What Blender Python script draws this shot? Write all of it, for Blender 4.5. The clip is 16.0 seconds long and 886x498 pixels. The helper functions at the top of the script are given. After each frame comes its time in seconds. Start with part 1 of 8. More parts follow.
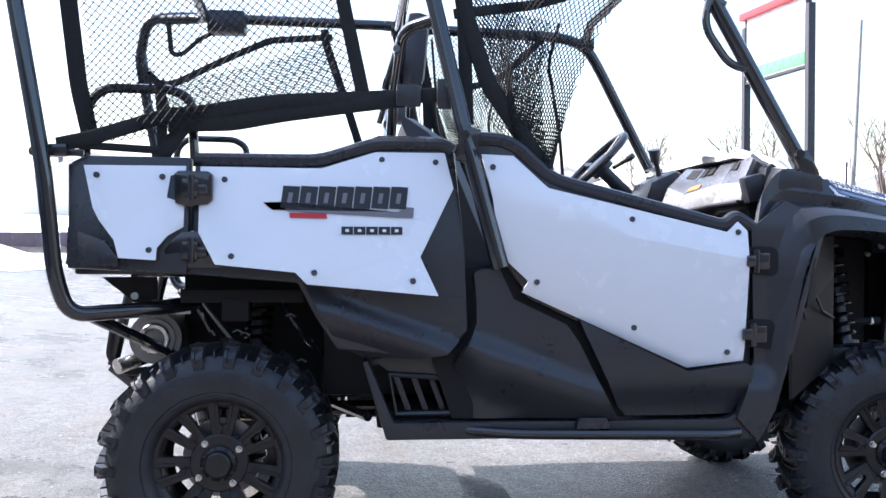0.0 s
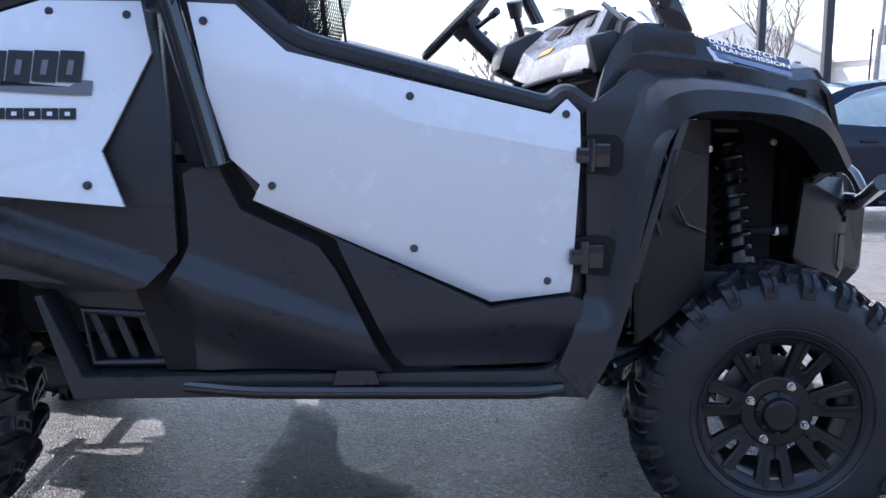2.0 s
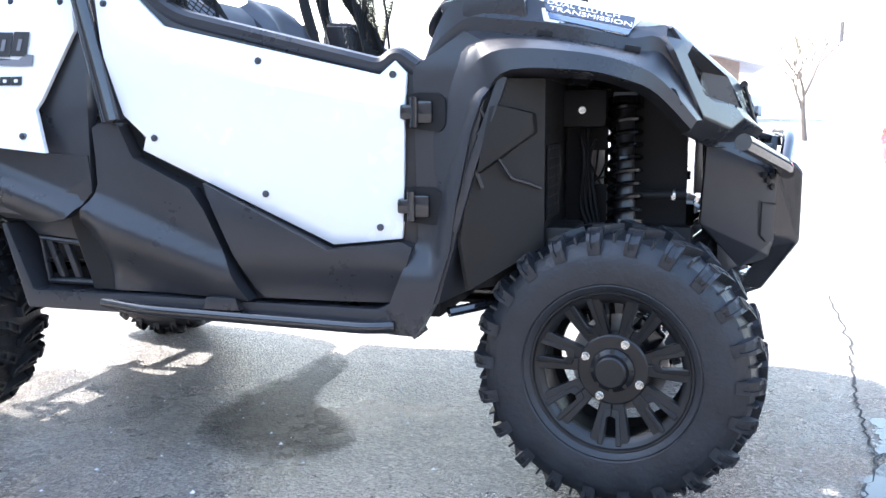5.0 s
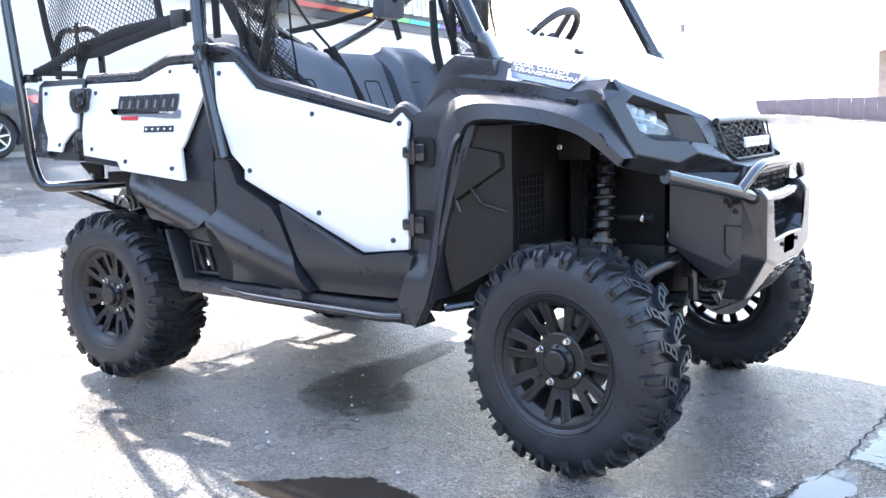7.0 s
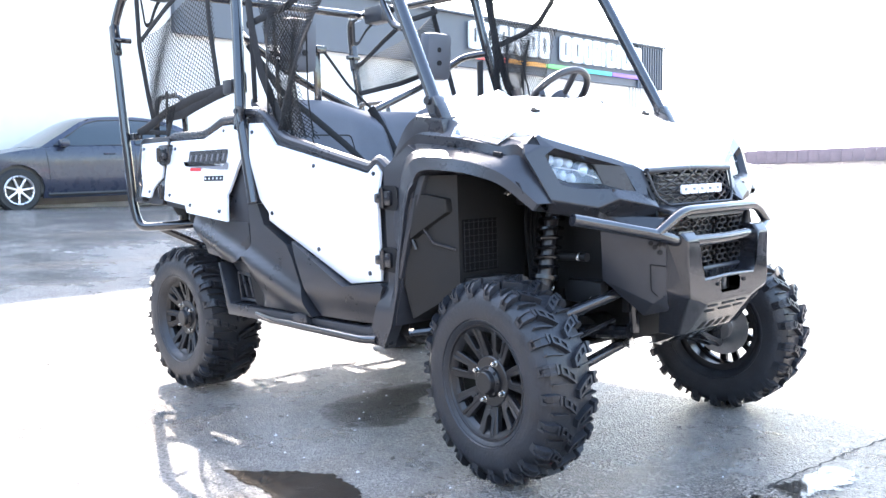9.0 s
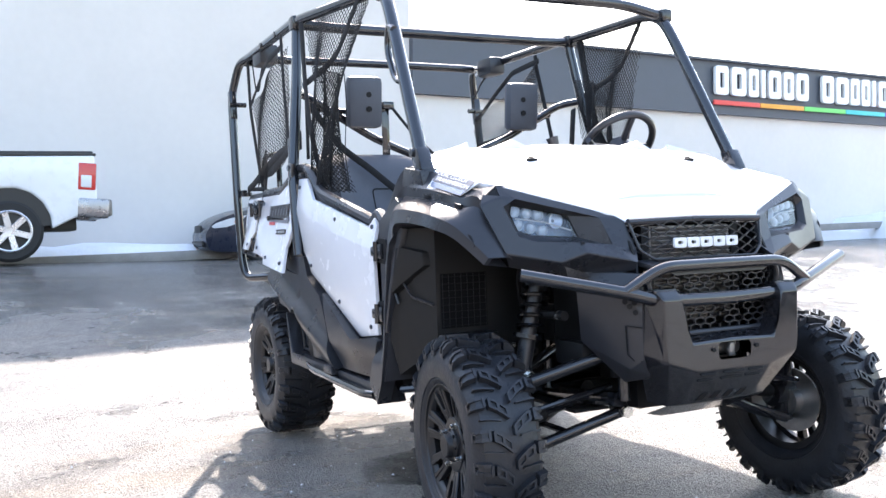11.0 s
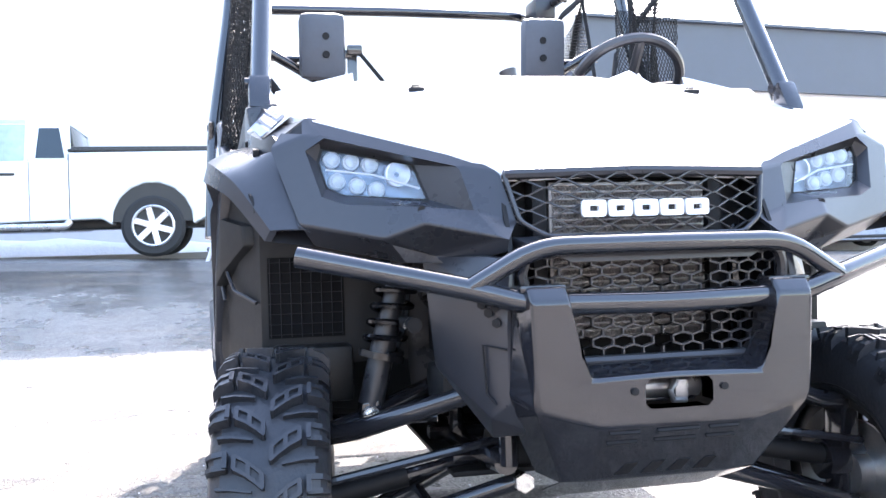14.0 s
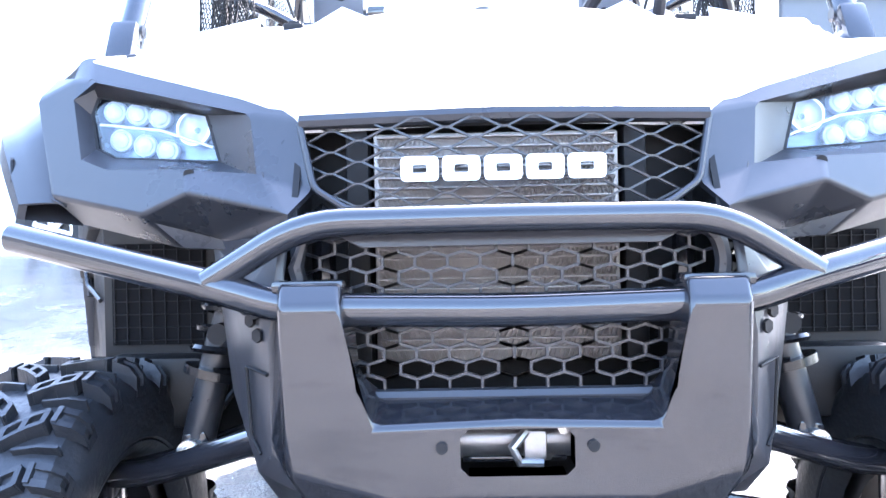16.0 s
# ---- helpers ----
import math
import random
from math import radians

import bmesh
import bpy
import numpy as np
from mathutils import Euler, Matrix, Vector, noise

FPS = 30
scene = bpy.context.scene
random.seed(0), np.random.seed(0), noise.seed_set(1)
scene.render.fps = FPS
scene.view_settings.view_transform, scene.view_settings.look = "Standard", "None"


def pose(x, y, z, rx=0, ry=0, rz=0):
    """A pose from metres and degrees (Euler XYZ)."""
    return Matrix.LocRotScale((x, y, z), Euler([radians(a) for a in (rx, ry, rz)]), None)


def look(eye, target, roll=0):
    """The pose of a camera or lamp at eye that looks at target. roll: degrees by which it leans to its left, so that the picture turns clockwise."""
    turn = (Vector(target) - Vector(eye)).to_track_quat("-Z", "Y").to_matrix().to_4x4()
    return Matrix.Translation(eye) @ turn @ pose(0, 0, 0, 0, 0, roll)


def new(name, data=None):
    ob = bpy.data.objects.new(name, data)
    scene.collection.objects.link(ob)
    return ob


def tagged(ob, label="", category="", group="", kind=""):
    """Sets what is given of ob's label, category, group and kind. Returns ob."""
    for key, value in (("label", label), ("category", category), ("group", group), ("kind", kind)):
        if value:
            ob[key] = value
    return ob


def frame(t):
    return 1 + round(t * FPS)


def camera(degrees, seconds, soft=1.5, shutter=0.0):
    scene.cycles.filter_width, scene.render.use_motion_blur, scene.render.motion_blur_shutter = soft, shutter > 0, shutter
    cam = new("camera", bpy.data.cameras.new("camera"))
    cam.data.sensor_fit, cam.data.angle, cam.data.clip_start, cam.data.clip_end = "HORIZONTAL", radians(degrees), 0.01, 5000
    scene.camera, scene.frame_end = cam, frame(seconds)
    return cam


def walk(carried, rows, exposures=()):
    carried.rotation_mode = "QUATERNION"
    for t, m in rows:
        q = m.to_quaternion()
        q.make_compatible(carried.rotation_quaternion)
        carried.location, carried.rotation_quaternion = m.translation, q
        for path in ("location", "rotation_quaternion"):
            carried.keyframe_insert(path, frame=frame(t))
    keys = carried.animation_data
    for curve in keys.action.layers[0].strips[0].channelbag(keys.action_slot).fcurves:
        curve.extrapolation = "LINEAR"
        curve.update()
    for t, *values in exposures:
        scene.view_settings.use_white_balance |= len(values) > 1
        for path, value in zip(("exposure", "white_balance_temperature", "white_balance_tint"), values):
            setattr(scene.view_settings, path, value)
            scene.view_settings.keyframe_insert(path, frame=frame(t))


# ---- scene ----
cam = camera(51.9, 16.0)
PATH = [
    (0, (0.392, -3.344, 0.958), (0.575, -1.353, 0.946), 0.3),
    (0.5, (0.526, -3.188, 0.972), (0.711, -1.198, 0.927), 0.3),
    (1, (0.7, -3.037, 0.992), (0.881, -1.05, 0.859), 0.1),
    (1.5, (0.895, -2.847, 0.982), (1.051, -0.866, 0.754), 0.2),
    (2, (1.118, -2.658, 0.991), (1.249, -0.683, 0.702), 0.2),
    (2.5, (1.297, -2.519, 0.979), (1.416, -0.546, 0.677), 0.2),
    (3, (1.454, -2.465, 0.938), (1.534, -0.489, 0.638), 0.3),
    (3.5, (1.648, -2.474, 0.917), (1.57, -0.497, 0.625), -0.0),
    (4, (1.876, -2.541, 0.882), (1.592, -0.581, 0.599), -0.3),
    (4.2, (1.931, -2.59, 0.87), (1.595, -0.638, 0.591), -0.2),
    (6.5, (2.89, -2.916, 1.001), (1.883, -1.213, 0.705), -1.4),
    (7, (3.163, -2.928, 1.016), (2.029, -1.306, 0.726), -1.4),
    (7.5, (3.433, -2.95, 1.058), (2.28, -1.358, 0.689), -1.5),
    (8, (3.646, -2.922, 1.067), (2.408, -1.387, 0.735), -1.5),
    (8.5, (3.837, -2.858, 1.048), (2.48, -1.409, 0.809), -1.7),
    (9, (4.002, -2.758, 1.01), (2.541, -1.404, 0.832), -1.7),
    (9.5, (4.13, -2.58, 0.991), (2.566, -1.342, 0.847), -1.8),
    (10, (4.288, -2.397, 0.985), (2.626, -1.29, 0.883), -2.0),
    (12.5, (4.522, -1.196, 0.965), (2.609, -0.613, 0.939), -1.8),
    (13, (4.322, -1.057, 0.948), (2.391, -0.536, 0.922), -1.7),
    (13.5, (4.077, -0.907, 0.914), (2.137, -0.421, 0.89), -1.7),
    (14, (3.855, -0.716, 0.867), (1.902, -0.286, 0.845), -1.6),
    (14.5, (3.691, -0.527, 0.817), (1.709, -0.259, 0.802), -1.6),
    (15, (3.53, -0.361, 0.817), (1.535, -0.211, 0.806), -1.5),
    (15.5, (3.443, -0.206, 0.829), (1.444, -0.15, 0.815), -1.4),
    (16, (3.421, -0.06, 0.821), (1.421, -0.093, 0.815), -1.2),
]
EXPOSURES = [(0.0, 1.50, 6100, 17), (1.0, 1.48, 5950, 17), (2.5, 1.24, 5700, 18), (3.2, 1.75, 5950, 17), (4.0, 2.48, 6250, 13), (6.5, 2.75, 6350, 14), (7.5, 2.84, 6430, 14), (8.5, 3.18, 6500, 14), (10.0, 2.56, 6500, 14), (12.5, 2.04, 7000, 16), (13.0, 2.10, 6950, 16), (13.5, 2.38, 6850, 17), (14.5, 3.62, 6150, 17), (16.0, 3.92, 5950, 18)]
walk(cam, [(t, look(eye, target, roll)) for t, eye, target, roll in PATH], EXPOSURES)

# ---- light: low winter sun behind the vehicle, clear sky ----
SUN_TO = Vector((-0.93, 0.36, 0.93)).normalized()
world = bpy.data.worlds.new("sky")
scene.world = world
world.use_nodes = True
wn = world.node_tree.nodes
sky = wn.new("ShaderNodeTexSky")
sky.sky_type = "NISHITA"
sky.sun_disc = False
sky.sun_elevation = math.asin(SUN_TO.z)
sky.sun_rotation = math.atan2(SUN_TO.x, SUN_TO.y)
sky.air_density, sky.dust_density, sky.ozone_density = 1.5, 2.2, 1.5
wn["Background"].inputs["Strength"].default_value = 0.15
world.node_tree.links.new(sky.outputs[0], wn["Background"].inputs["Color"])
sun = new("sun", bpy.data.lights.new("sun", "SUN"))
sun.data.energy, sun.data.angle, sun.data.color = 4.5, radians(0.6), (1.0, 0.95, 0.88)
sun.matrix_world = look(SUN_TO * 60, (0, 0, 0))

# ---- materials ----
def material(name, color, rough=0.5, metal=0.0, var=0.12, scale=8.0, bump=0.0, bump_scale=60.0, coat=0.0, spec=0.5, rough_var=0.1, alpha=None):
    """A principled surface with colour and roughness that vary at two scales, and fine relief."""
    m = bpy.data.materials.new(name)
    m.use_nodes = True
    nt = m.node_tree
    b = nt.nodes["Principled BSDF"]
    geo = nt.nodes.new("ShaderNodeNewGeometry")
    n1, n2 = nt.nodes.new("ShaderNodeTexNoise"), nt.nodes.new("ShaderNodeTexNoise")
    n1.inputs["Scale"].default_value, n2.inputs["Scale"].default_value = scale, scale * 9
    n1.inputs["Detail"].default_value = 5
    for n in (n1, n2):
        nt.links.new(geo.outputs["Position"], n.inputs["Vector"])
    add = nt.nodes.new("ShaderNodeMath")
    add.operation = "MULTIPLY_ADD"
    add.inputs[1].default_value = 0.4
    nt.links.new(n2.outputs[0], add.inputs[0])
    nt.links.new(n1.outputs[0], add.inputs[2])
    ramp = nt.nodes.new("ShaderNodeMapRange")
    ramp.inputs[1].default_value, ramp.inputs[2].default_value = 0.4, 1.0
    ramp.inputs[3].default_value, ramp.inputs[4].default_value = 1 - var, 1 + var
    nt.links.new(add.outputs[0], ramp.inputs[0])
    mul = nt.nodes.new("ShaderNodeVectorMath")
    mul.operation = "MULTIPLY"
    mul.inputs[0].default_value = color[:3]
    nt.links.new(ramp.outputs[0], mul.inputs[1])
    nt.links.new(mul.outputs[0], b.inputs["Base Color"])
    rr = nt.nodes.new("ShaderNodeMapRange")
    rr.inputs[1].default_value, rr.inputs[2].default_value = 0.4, 1.0
    rr.inputs[3].default_value, rr.inputs[4].default_value = max(0.02, rough - rough_var), min(1, rough + rough_var)
    nt.links.new(add.outputs[0], rr.inputs[0])
    nt.links.new(rr.outputs[0], b.inputs["Roughness"])
    b.inputs["Metallic"].default_value = metal
    b.inputs["Specular IOR Level"].default_value = spec
    b.inputs["Coat Weight"].default_value = coat
    if bump:
        n3 = nt.nodes.new("ShaderNodeTexNoise")
        n3.inputs["Scale"].default_value = bump_scale
        n3.inputs["Detail"].default_value = 3
        nt.links.new(geo.outputs["Position"], n3.inputs["Vector"])
        bp = nt.nodes.new("ShaderNodeBump")
        bp.inputs["Strength"].default_value = bump
        bp.inputs["Distance"].default_value = 0.3 / bump_scale
        nt.links.new(n3.outputs[0], bp.inputs["Height"])
        nt.links.new(bp.outputs[0], b.inputs["Normal"])
    return m


def glass(name, color=(0.9, 0.95, 1.0), rough=0.02):
    m = bpy.data.materials.new(name)
    m.use_nodes = True
    b = m.node_tree.nodes["Principled BSDF"]
    b.inputs["Base Color"].default_value = (*color, 1)
    b.inputs["Roughness"].default_value = rough
    b.inputs["Transmission Weight"].default_value = 1.0
    b.inputs["IOR"].default_value = 1.45
    return m


WHITE = material("white_plastic", (0.78, 0.79, 0.82), 0.25, var=0.025, scale=2.5, rough_var=0.08, coat=0.6)
BLACK = material("black_moulded_plastic", (0.025, 0.026, 0.031), 0.31, var=0.15, scale=6, bump=0.25, bump_scale=900, rough_var=0.08)
TUBE = material("black_powder_coat", (0.013, 0.014, 0.018), 0.10, var=0.1, scale=10, coat=0.8, rough_var=0.04)
STEEL_BLACK = material("black_painted_plate", (0.016, 0.016, 0.019), 0.12, var=0.12, scale=7, coat=0.45, rough_var=0.05)
RUBBER = material("tyre_rubber", (0.021, 0.0225, 0.027), 0.42, var=0.35, scale=16, bump=0.45, bump_scale=90, spec=0.45, rough_var=0.14)
RIM = material("satin_black_alloy", (0.009, 0.009, 0.0105), 0.36, metal=0.0, var=0.1, rough_var=0.06)
CHROME = material("zinc_bolt", (0.62, 0.62, 0.60), 0.25, metal=1.0, var=0.1, scale=40)
DARK = material("dark_underbody", (0.011, 0.011, 0.012), 0.6, var=0.3, scale=9, spec=0.25)
ALU = material("cast_aluminium", (0.42, 0.42, 0.42), 0.4, metal=1.0, var=0.2, scale=25)
LED = material("lamp_optic", (0.66, 0.68, 0.70), 0.3, var=0.12, scale=120, spec=0.3)
LAMP_BOWL = material("lamp_bowl", (0.13, 0.165, 0.22), 0.25, metal=0.4, var=0.05)
SEAT = material("dark_grey_vinyl", (0.075, 0.082, 0.10), 0.5, var=0.12, scale=9, bump=0.15, bump_scale=400)
WEB = material("black_webbing", (0.010, 0.010, 0.011), 0.85, var=0.2, scale=60, bump=0.4, bump_scale=700)
CORD = material("black_net_cord", (0.010, 0.010, 0.011), 0.8, var=0.2, scale=60)
SILVER = material("silver_trim", (0.55, 0.55, 0.56), 0.35, metal=0.6, var=0.06)
RED = material("red_print", (0.55, 0.02, 0.03), 0.4, var=0.05)
INK = material("black_print", (0.012, 0.012, 0.014), 0.4, var=0.05)
GREY_PRINT = material("grey_print", (0.16, 0.16, 0.18), 0.4, var=0.05)
BADGE = material("white_badge", (0.85, 0.85, 0.85), 0.3, var=0.03)
NAVY_PRINT = material("navy_grey_print", (0.035, 0.05, 0.085), 0.35, var=0.05)
BLUE_PRINT = material("blue_grey_print", (0.10, 0.15, 0.25), 0.4, var=0.05)
LENS = glass("lamp_lens")
REFLECTOR = material("lamp_reflector", (0.75, 0.80, 0.88), 0.4, metal=0.9, var=0.05)
FIN = material("radiator_fins", (0.30, 0.285, 0.275), 0.42, metal=0.5, var=0.2, scale=30)


STEEL_DULL = material("dull_exhaust_steel", (0.22, 0.21, 0.20), 0.45, metal=0.8, var=0.3, scale=20)


# ---- builders ----
def finish(bm, angle=32):
    bmesh.ops.recalc_face_normals(bm, faces=bm.faces[:])
    lim = radians(angle)
    for f in bm.faces:
        f.smooth = True
    for e in bm.edges:
        e.smooth = len(e.link_faces) == 2 and e.calc_face_angle(0) < lim
    return bm


def part(name, bm, mat, parent=None, label="", angle=32):
    me = bpy.data.meshes.new(name)
    finish(bm, angle)
    bm.to_mesh(me)
    bm.free()
    me.materials.append(mat)
    ob = new(name, me)
    if parent is not None:
        ob.parent = parent
    if angle >= 40:
        w = ob.modifiers.new("even_shading", "WEIGHTED_NORMAL")
        w.keep_sharp = True
    if label:
        tagged(ob, label)
    return ob


def thing(name, label, category, at=(0, 0, 0), group="", kind="", rz=0):
    ob = new(name)
    ob.empty_display_size = 0.1
    ob.matrix_world = pose(*at, 0, 0, rz)
    return tagged(ob, label, category, group, kind)


def B():
    return bmesh.new()


def add_box(bm, c, s, rot=None, bevel=0.0, seg=2):
    r = bmesh.ops.create_cube(bm, size=1.0)
    vs = r["verts"]
    m = Matrix.Translation(c) @ (rot.to_4x4() if rot else Matrix()) @ Matrix.Diagonal((*s, 1))
    bmesh.ops.transform(bm, matrix=m, verts=vs)
    if bevel:
        es = list({e for v in vs for e in v.link_edges})
        bmesh.ops.bevel(bm, geom=es, offset=bevel, segments=seg, affect="EDGES", profile=0.6)
    return bm


def box(c, s, rot=None, bevel=0.0):
    return add_box(B(), c, s, rot, bevel)


def add_poly(bm, pts, off, bevel=0.0, seg=2):
    """A polygon of 3D points, pushed along off to a solid, with bevelled edges."""
    vs = [bm.verts.new(p) for p in pts]
    f = bm.faces.new(vs)
    r = bmesh.ops.extrude_face_region(bm, geom=[f])
    nv = [g for g in r["geom"] if isinstance(g, bmesh.types.BMVert)]
    bmesh.ops.translate(bm, vec=off, verts=nv)
    allv = set(vs) | set(nv)
    if bevel:
        es = [e for e in bm.edges if e.verts[0] in allv and e.verts[1] in allv]
        bmesh.ops.bevel(bm, geom=es, offset=bevel, segments=seg, affect="EDGES", profile=0.6, clamp_overlap=True)
    return bm


def solid(pts, off, bevel=0.0, seg=2):
    return add_poly(B(), pts, off, bevel, seg)


def shell(polys, thick, bevel=0.0, towards=(0, 1, 0), soft=0.0):
    """Facets that share corners, given as lists of 3D points, thickened towards a direction; soft rounds the folds."""
    bm, seen = B(), {}
    for poly in polys:
        vs = []
        for p in poly:
            k = tuple(round(c, 4) for c in p)
            if k not in seen:
                seen[k] = bm.verts.new(p)
            if seen[k] not in vs:
                vs.append(seen[k])
        if len(vs) > 2:
            bm.faces.new(vs)
    bmesh.ops.triangulate(bm, faces=[f for f in bm.faces if len(f.verts) > 4])
    if soft:
        bmesh.ops.recalc_face_normals(bm, faces=bm.faces[:])
        es = [e for e in bm.edges if len(e.link_faces) == 2 and e.calc_face_angle(0) > radians(7)]
        bmesh.ops.bevel(bm, geom=es, offset=soft, segments=4, affect="EDGES", profile=0.5, clamp_overlap=True)
        bmesh.ops.remove_doubles(bm, verts=bm.verts[:], dist=0.0004)
    r = bmesh.ops.extrude_face_region(bm, geom=bm.faces[:])
    nv = [g for g in r["geom"] if isinstance(g, bmesh.types.BMVert)]
    bmesh.ops.translate(bm, vec=Vector(towards) * thick, verts=nv)
    if bevel and not soft:
        bmesh.ops.recalc_face_normals(bm, faces=bm.faces[:])
        es = [e for e in bm.edges if len(e.link_faces) == 2 and e.calc_face_angle(0) > radians(14)]
        bmesh.ops.bevel(bm, geom=es, offset=bevel, segments=2, affect="EDGES", profile=0.6, clamp_overlap=True)
    return bm


def moulded(outline, yf, thick, step=0.02, inner=0.0):
    """A moulded side panel: an outline in x and z, cut to a fine net and bent to y = yf(x, z), with a rolled edge."""
    bm = B()
    f = bm.faces.new([bm.verts.new((x, 0, z)) for x, z in outline])
    xs, zs = [p[0] for p in outline], [p[1] for p in outline]
    for axis, lo, hi in ((0, min(xs), max(xs)), (2, min(zs), max(zs))):
        n = int((hi - lo) / step)
        for k in range(1, n + 1):
            c = lo + (hi - lo) * k / (n + 1)
            co, no = [0, 0, 0], [0, 0, 0]
            co[axis], no[axis] = c, 1
            bmesh.ops.bisect_plane(bm, geom=bm.verts[:] + bm.edges[:] + bm.faces[:], plane_co=co, plane_no=no)
    for v in bm.verts:
        v.co.y = yf(v.co.x, v.co.z)
    rim_edges = [e for e in bm.edges if len(e.link_faces) == 1]
    r = bmesh.ops.extrude_edge_only(bm, edges=rim_edges)
    nv = [g for g in r["geom"] if isinstance(g, bmesh.types.BMVert)]
    bmesh.ops.translate(bm, vec=(0, thick, 0), verts=nv)
    bmesh.ops.recalc_face_normals(bm, faces=bm.faces[:])
    bmesh.ops.bevel(bm, geom=rim_edges, offset=0.006, segments=2, affect="EDGES", profile=0.5, clamp_overlap=True)
    return bm


def smooth(a, b, v):
    t = min(1.0, max(0.0, (v - a) / (b - a)))
    return t * t * (3 - 2 * t)


def flowing(pts, n):
    """A smooth curve through points, in n even steps of the parameter."""
    pts = [Vector(p) for p in pts]
    out = []
    for i in range(n + 1):
        u = i / n * (len(pts) - 1)
        k = min(int(u), len(pts) - 2)
        t = u - k
        p0, p1, p2, p3 = pts[max(0, k - 1)], pts[k], pts[k + 1], pts[min(len(pts) - 1, k + 2)]
        out.append(tuple(0.5 * (2 * p1 + (p2 - p0) * t + (2 * p0 - 5 * p1 + 4 * p2 - p3) * t * t + (3 * p1 - p0 - 3 * p2 + p3) * t ** 3)))
    return out


def rounded(pts, radius, steps=5):
    """A polyline with its inner corners rounded."""
    pts = [Vector(p) for p in pts]
    out = [pts[0]]
    for a, b, c in zip(pts, pts[1:], pts[2:]):
        d1, d2 = a - b, c - b
        r = min(radius, d1.length * 0.48, d2.length * 0.48)
        p, q = b + d1.normalized() * r, b + d2.normalized() * r
        for i in range(steps + 1):
            t = i / steps
            out.append(p * (1 - t) ** 2 + b * 2 * t * (1 - t) + q * t * t)
    return out + [pts[-1]]


def add_tube(bm, pts, r, n=12, fillet=0.0, closed=False, cap=True, flat=1.0):
    """A round bar along points; flat squeezes it across."""
    pts = rounded(pts, fillet) if fillet else [Vector(p) for p in pts]
    if closed:
        pts = pts + [pts[0]]
    keep = [pts[0]]
    for p in pts[1:]:
        if (p - keep[-1]).length > 1e-5:
            keep.append(p)
    if closed and (keep[-1] - keep[0]).length < 1e-5:
        keep.pop()
    pts = keep
    cnt = len(pts)
    tang = []
    for i in range(cnt):
        a = pts[i - 1] if (i or closed) else pts[0]
        b = pts[(i + 1) % cnt] if (i < cnt - 1 or closed) else pts[-1]
        tang.append((b - a).normalized())
    ref = Vector((0, 0, 1)) if abs(tang[0].z) < 0.9 else Vector((1, 0, 0))
    u = (ref - tang[0] * ref.dot(tang[0])).normalized()
    rings = []
    for p, t in zip(pts, tang):
        u = (u - t * u.dot(t)).normalized()
        v = t.cross(u)
        rings.append([bm.verts.new(p + r * (math.cos(2 * math.pi * k / n) * u + flat * math.sin(2 * math.pi * k / n) * v)) for k in range(n)])
    pairs = list(zip(rings, rings[1:])) + ([(rings[-1], rings[0])] if closed else [])
    for a, b in pairs:
        for k in range(n):
            bm.faces.new((a[k], a[(k + 1) % n], b[(k + 1) % n], b[k]))
    if cap and not closed:
        bm.faces.new(rings[0][::-1])
        bm.faces.new(rings[-1])
    return bm


def tube(pts, r, n=12, fillet=0.0, closed=False, flat=1.0):
    return add_tube(B(), pts, r, n, fillet, closed, True, flat)


def add_cyl(bm, a, b, r, n=16, r2=None):
    a, b = Vector(a), Vector(b)
    m = Matrix.Translation((a + b) / 2) @ (b - a).to_track_quat("Z", "Y").to_matrix().to_4x4()
    bmesh.ops.create_cone(bm, cap_ends=True, segments=n, radius1=r, radius2=r if r2 is None else r2, depth=(b - a).length, matrix=m)
    return bm


def cyl(a, b, r, n=16, r2=None):
    return add_cyl(B(), a, b, r, n, r2)


def lathe(profile, n=48, axis="Y"):
    """A turned shape round the y axis: profile of (radius, y)."""
    bm = B()
    rings = []
    for i in range(n):
        c, s = math.cos(2 * math.pi * i / n), math.sin(2 * math.pi * i / n)
        rings.append([bm.verts.new((r * c, y, r * s)) for r, y in profile])
    for i in range(n):
        a, b = rings[i], rings[(i + 1) % n]
        for k in range(len(profile) - 1):
            bm.faces.new((a[k], a[k + 1], b[k + 1], b[k]))
    return bm


def mirrored(bm, s):
    """Flip a right-hand shape (s = -1) to the left-hand side (s = 1)."""
    if s > 0:
        bmesh.ops.scale(bm, vec=(1, -1, 1), verts=bm.verts[:])
    return bm


# ---- ground ----
def ground_height(x, y):
    def ease(a):
        a = min(1, max(0, a))
        return a * a * (3 - 2 * a)
    rise = 0.63 - 0.03 * min(4.0, max(-6.0, y))
    return rise * ease((-1.5 - x) / 7) - 0.012 * min(3.5, max(0.0, y + 0.7)) * ease((x + 4) / 3) - 0.05 * ease((y - 1.5) / 4) * ease((x + 4) / 5) - 0.15 * ease((y - 7) / 7) + 2.1 * ease((y - 33) / 22)

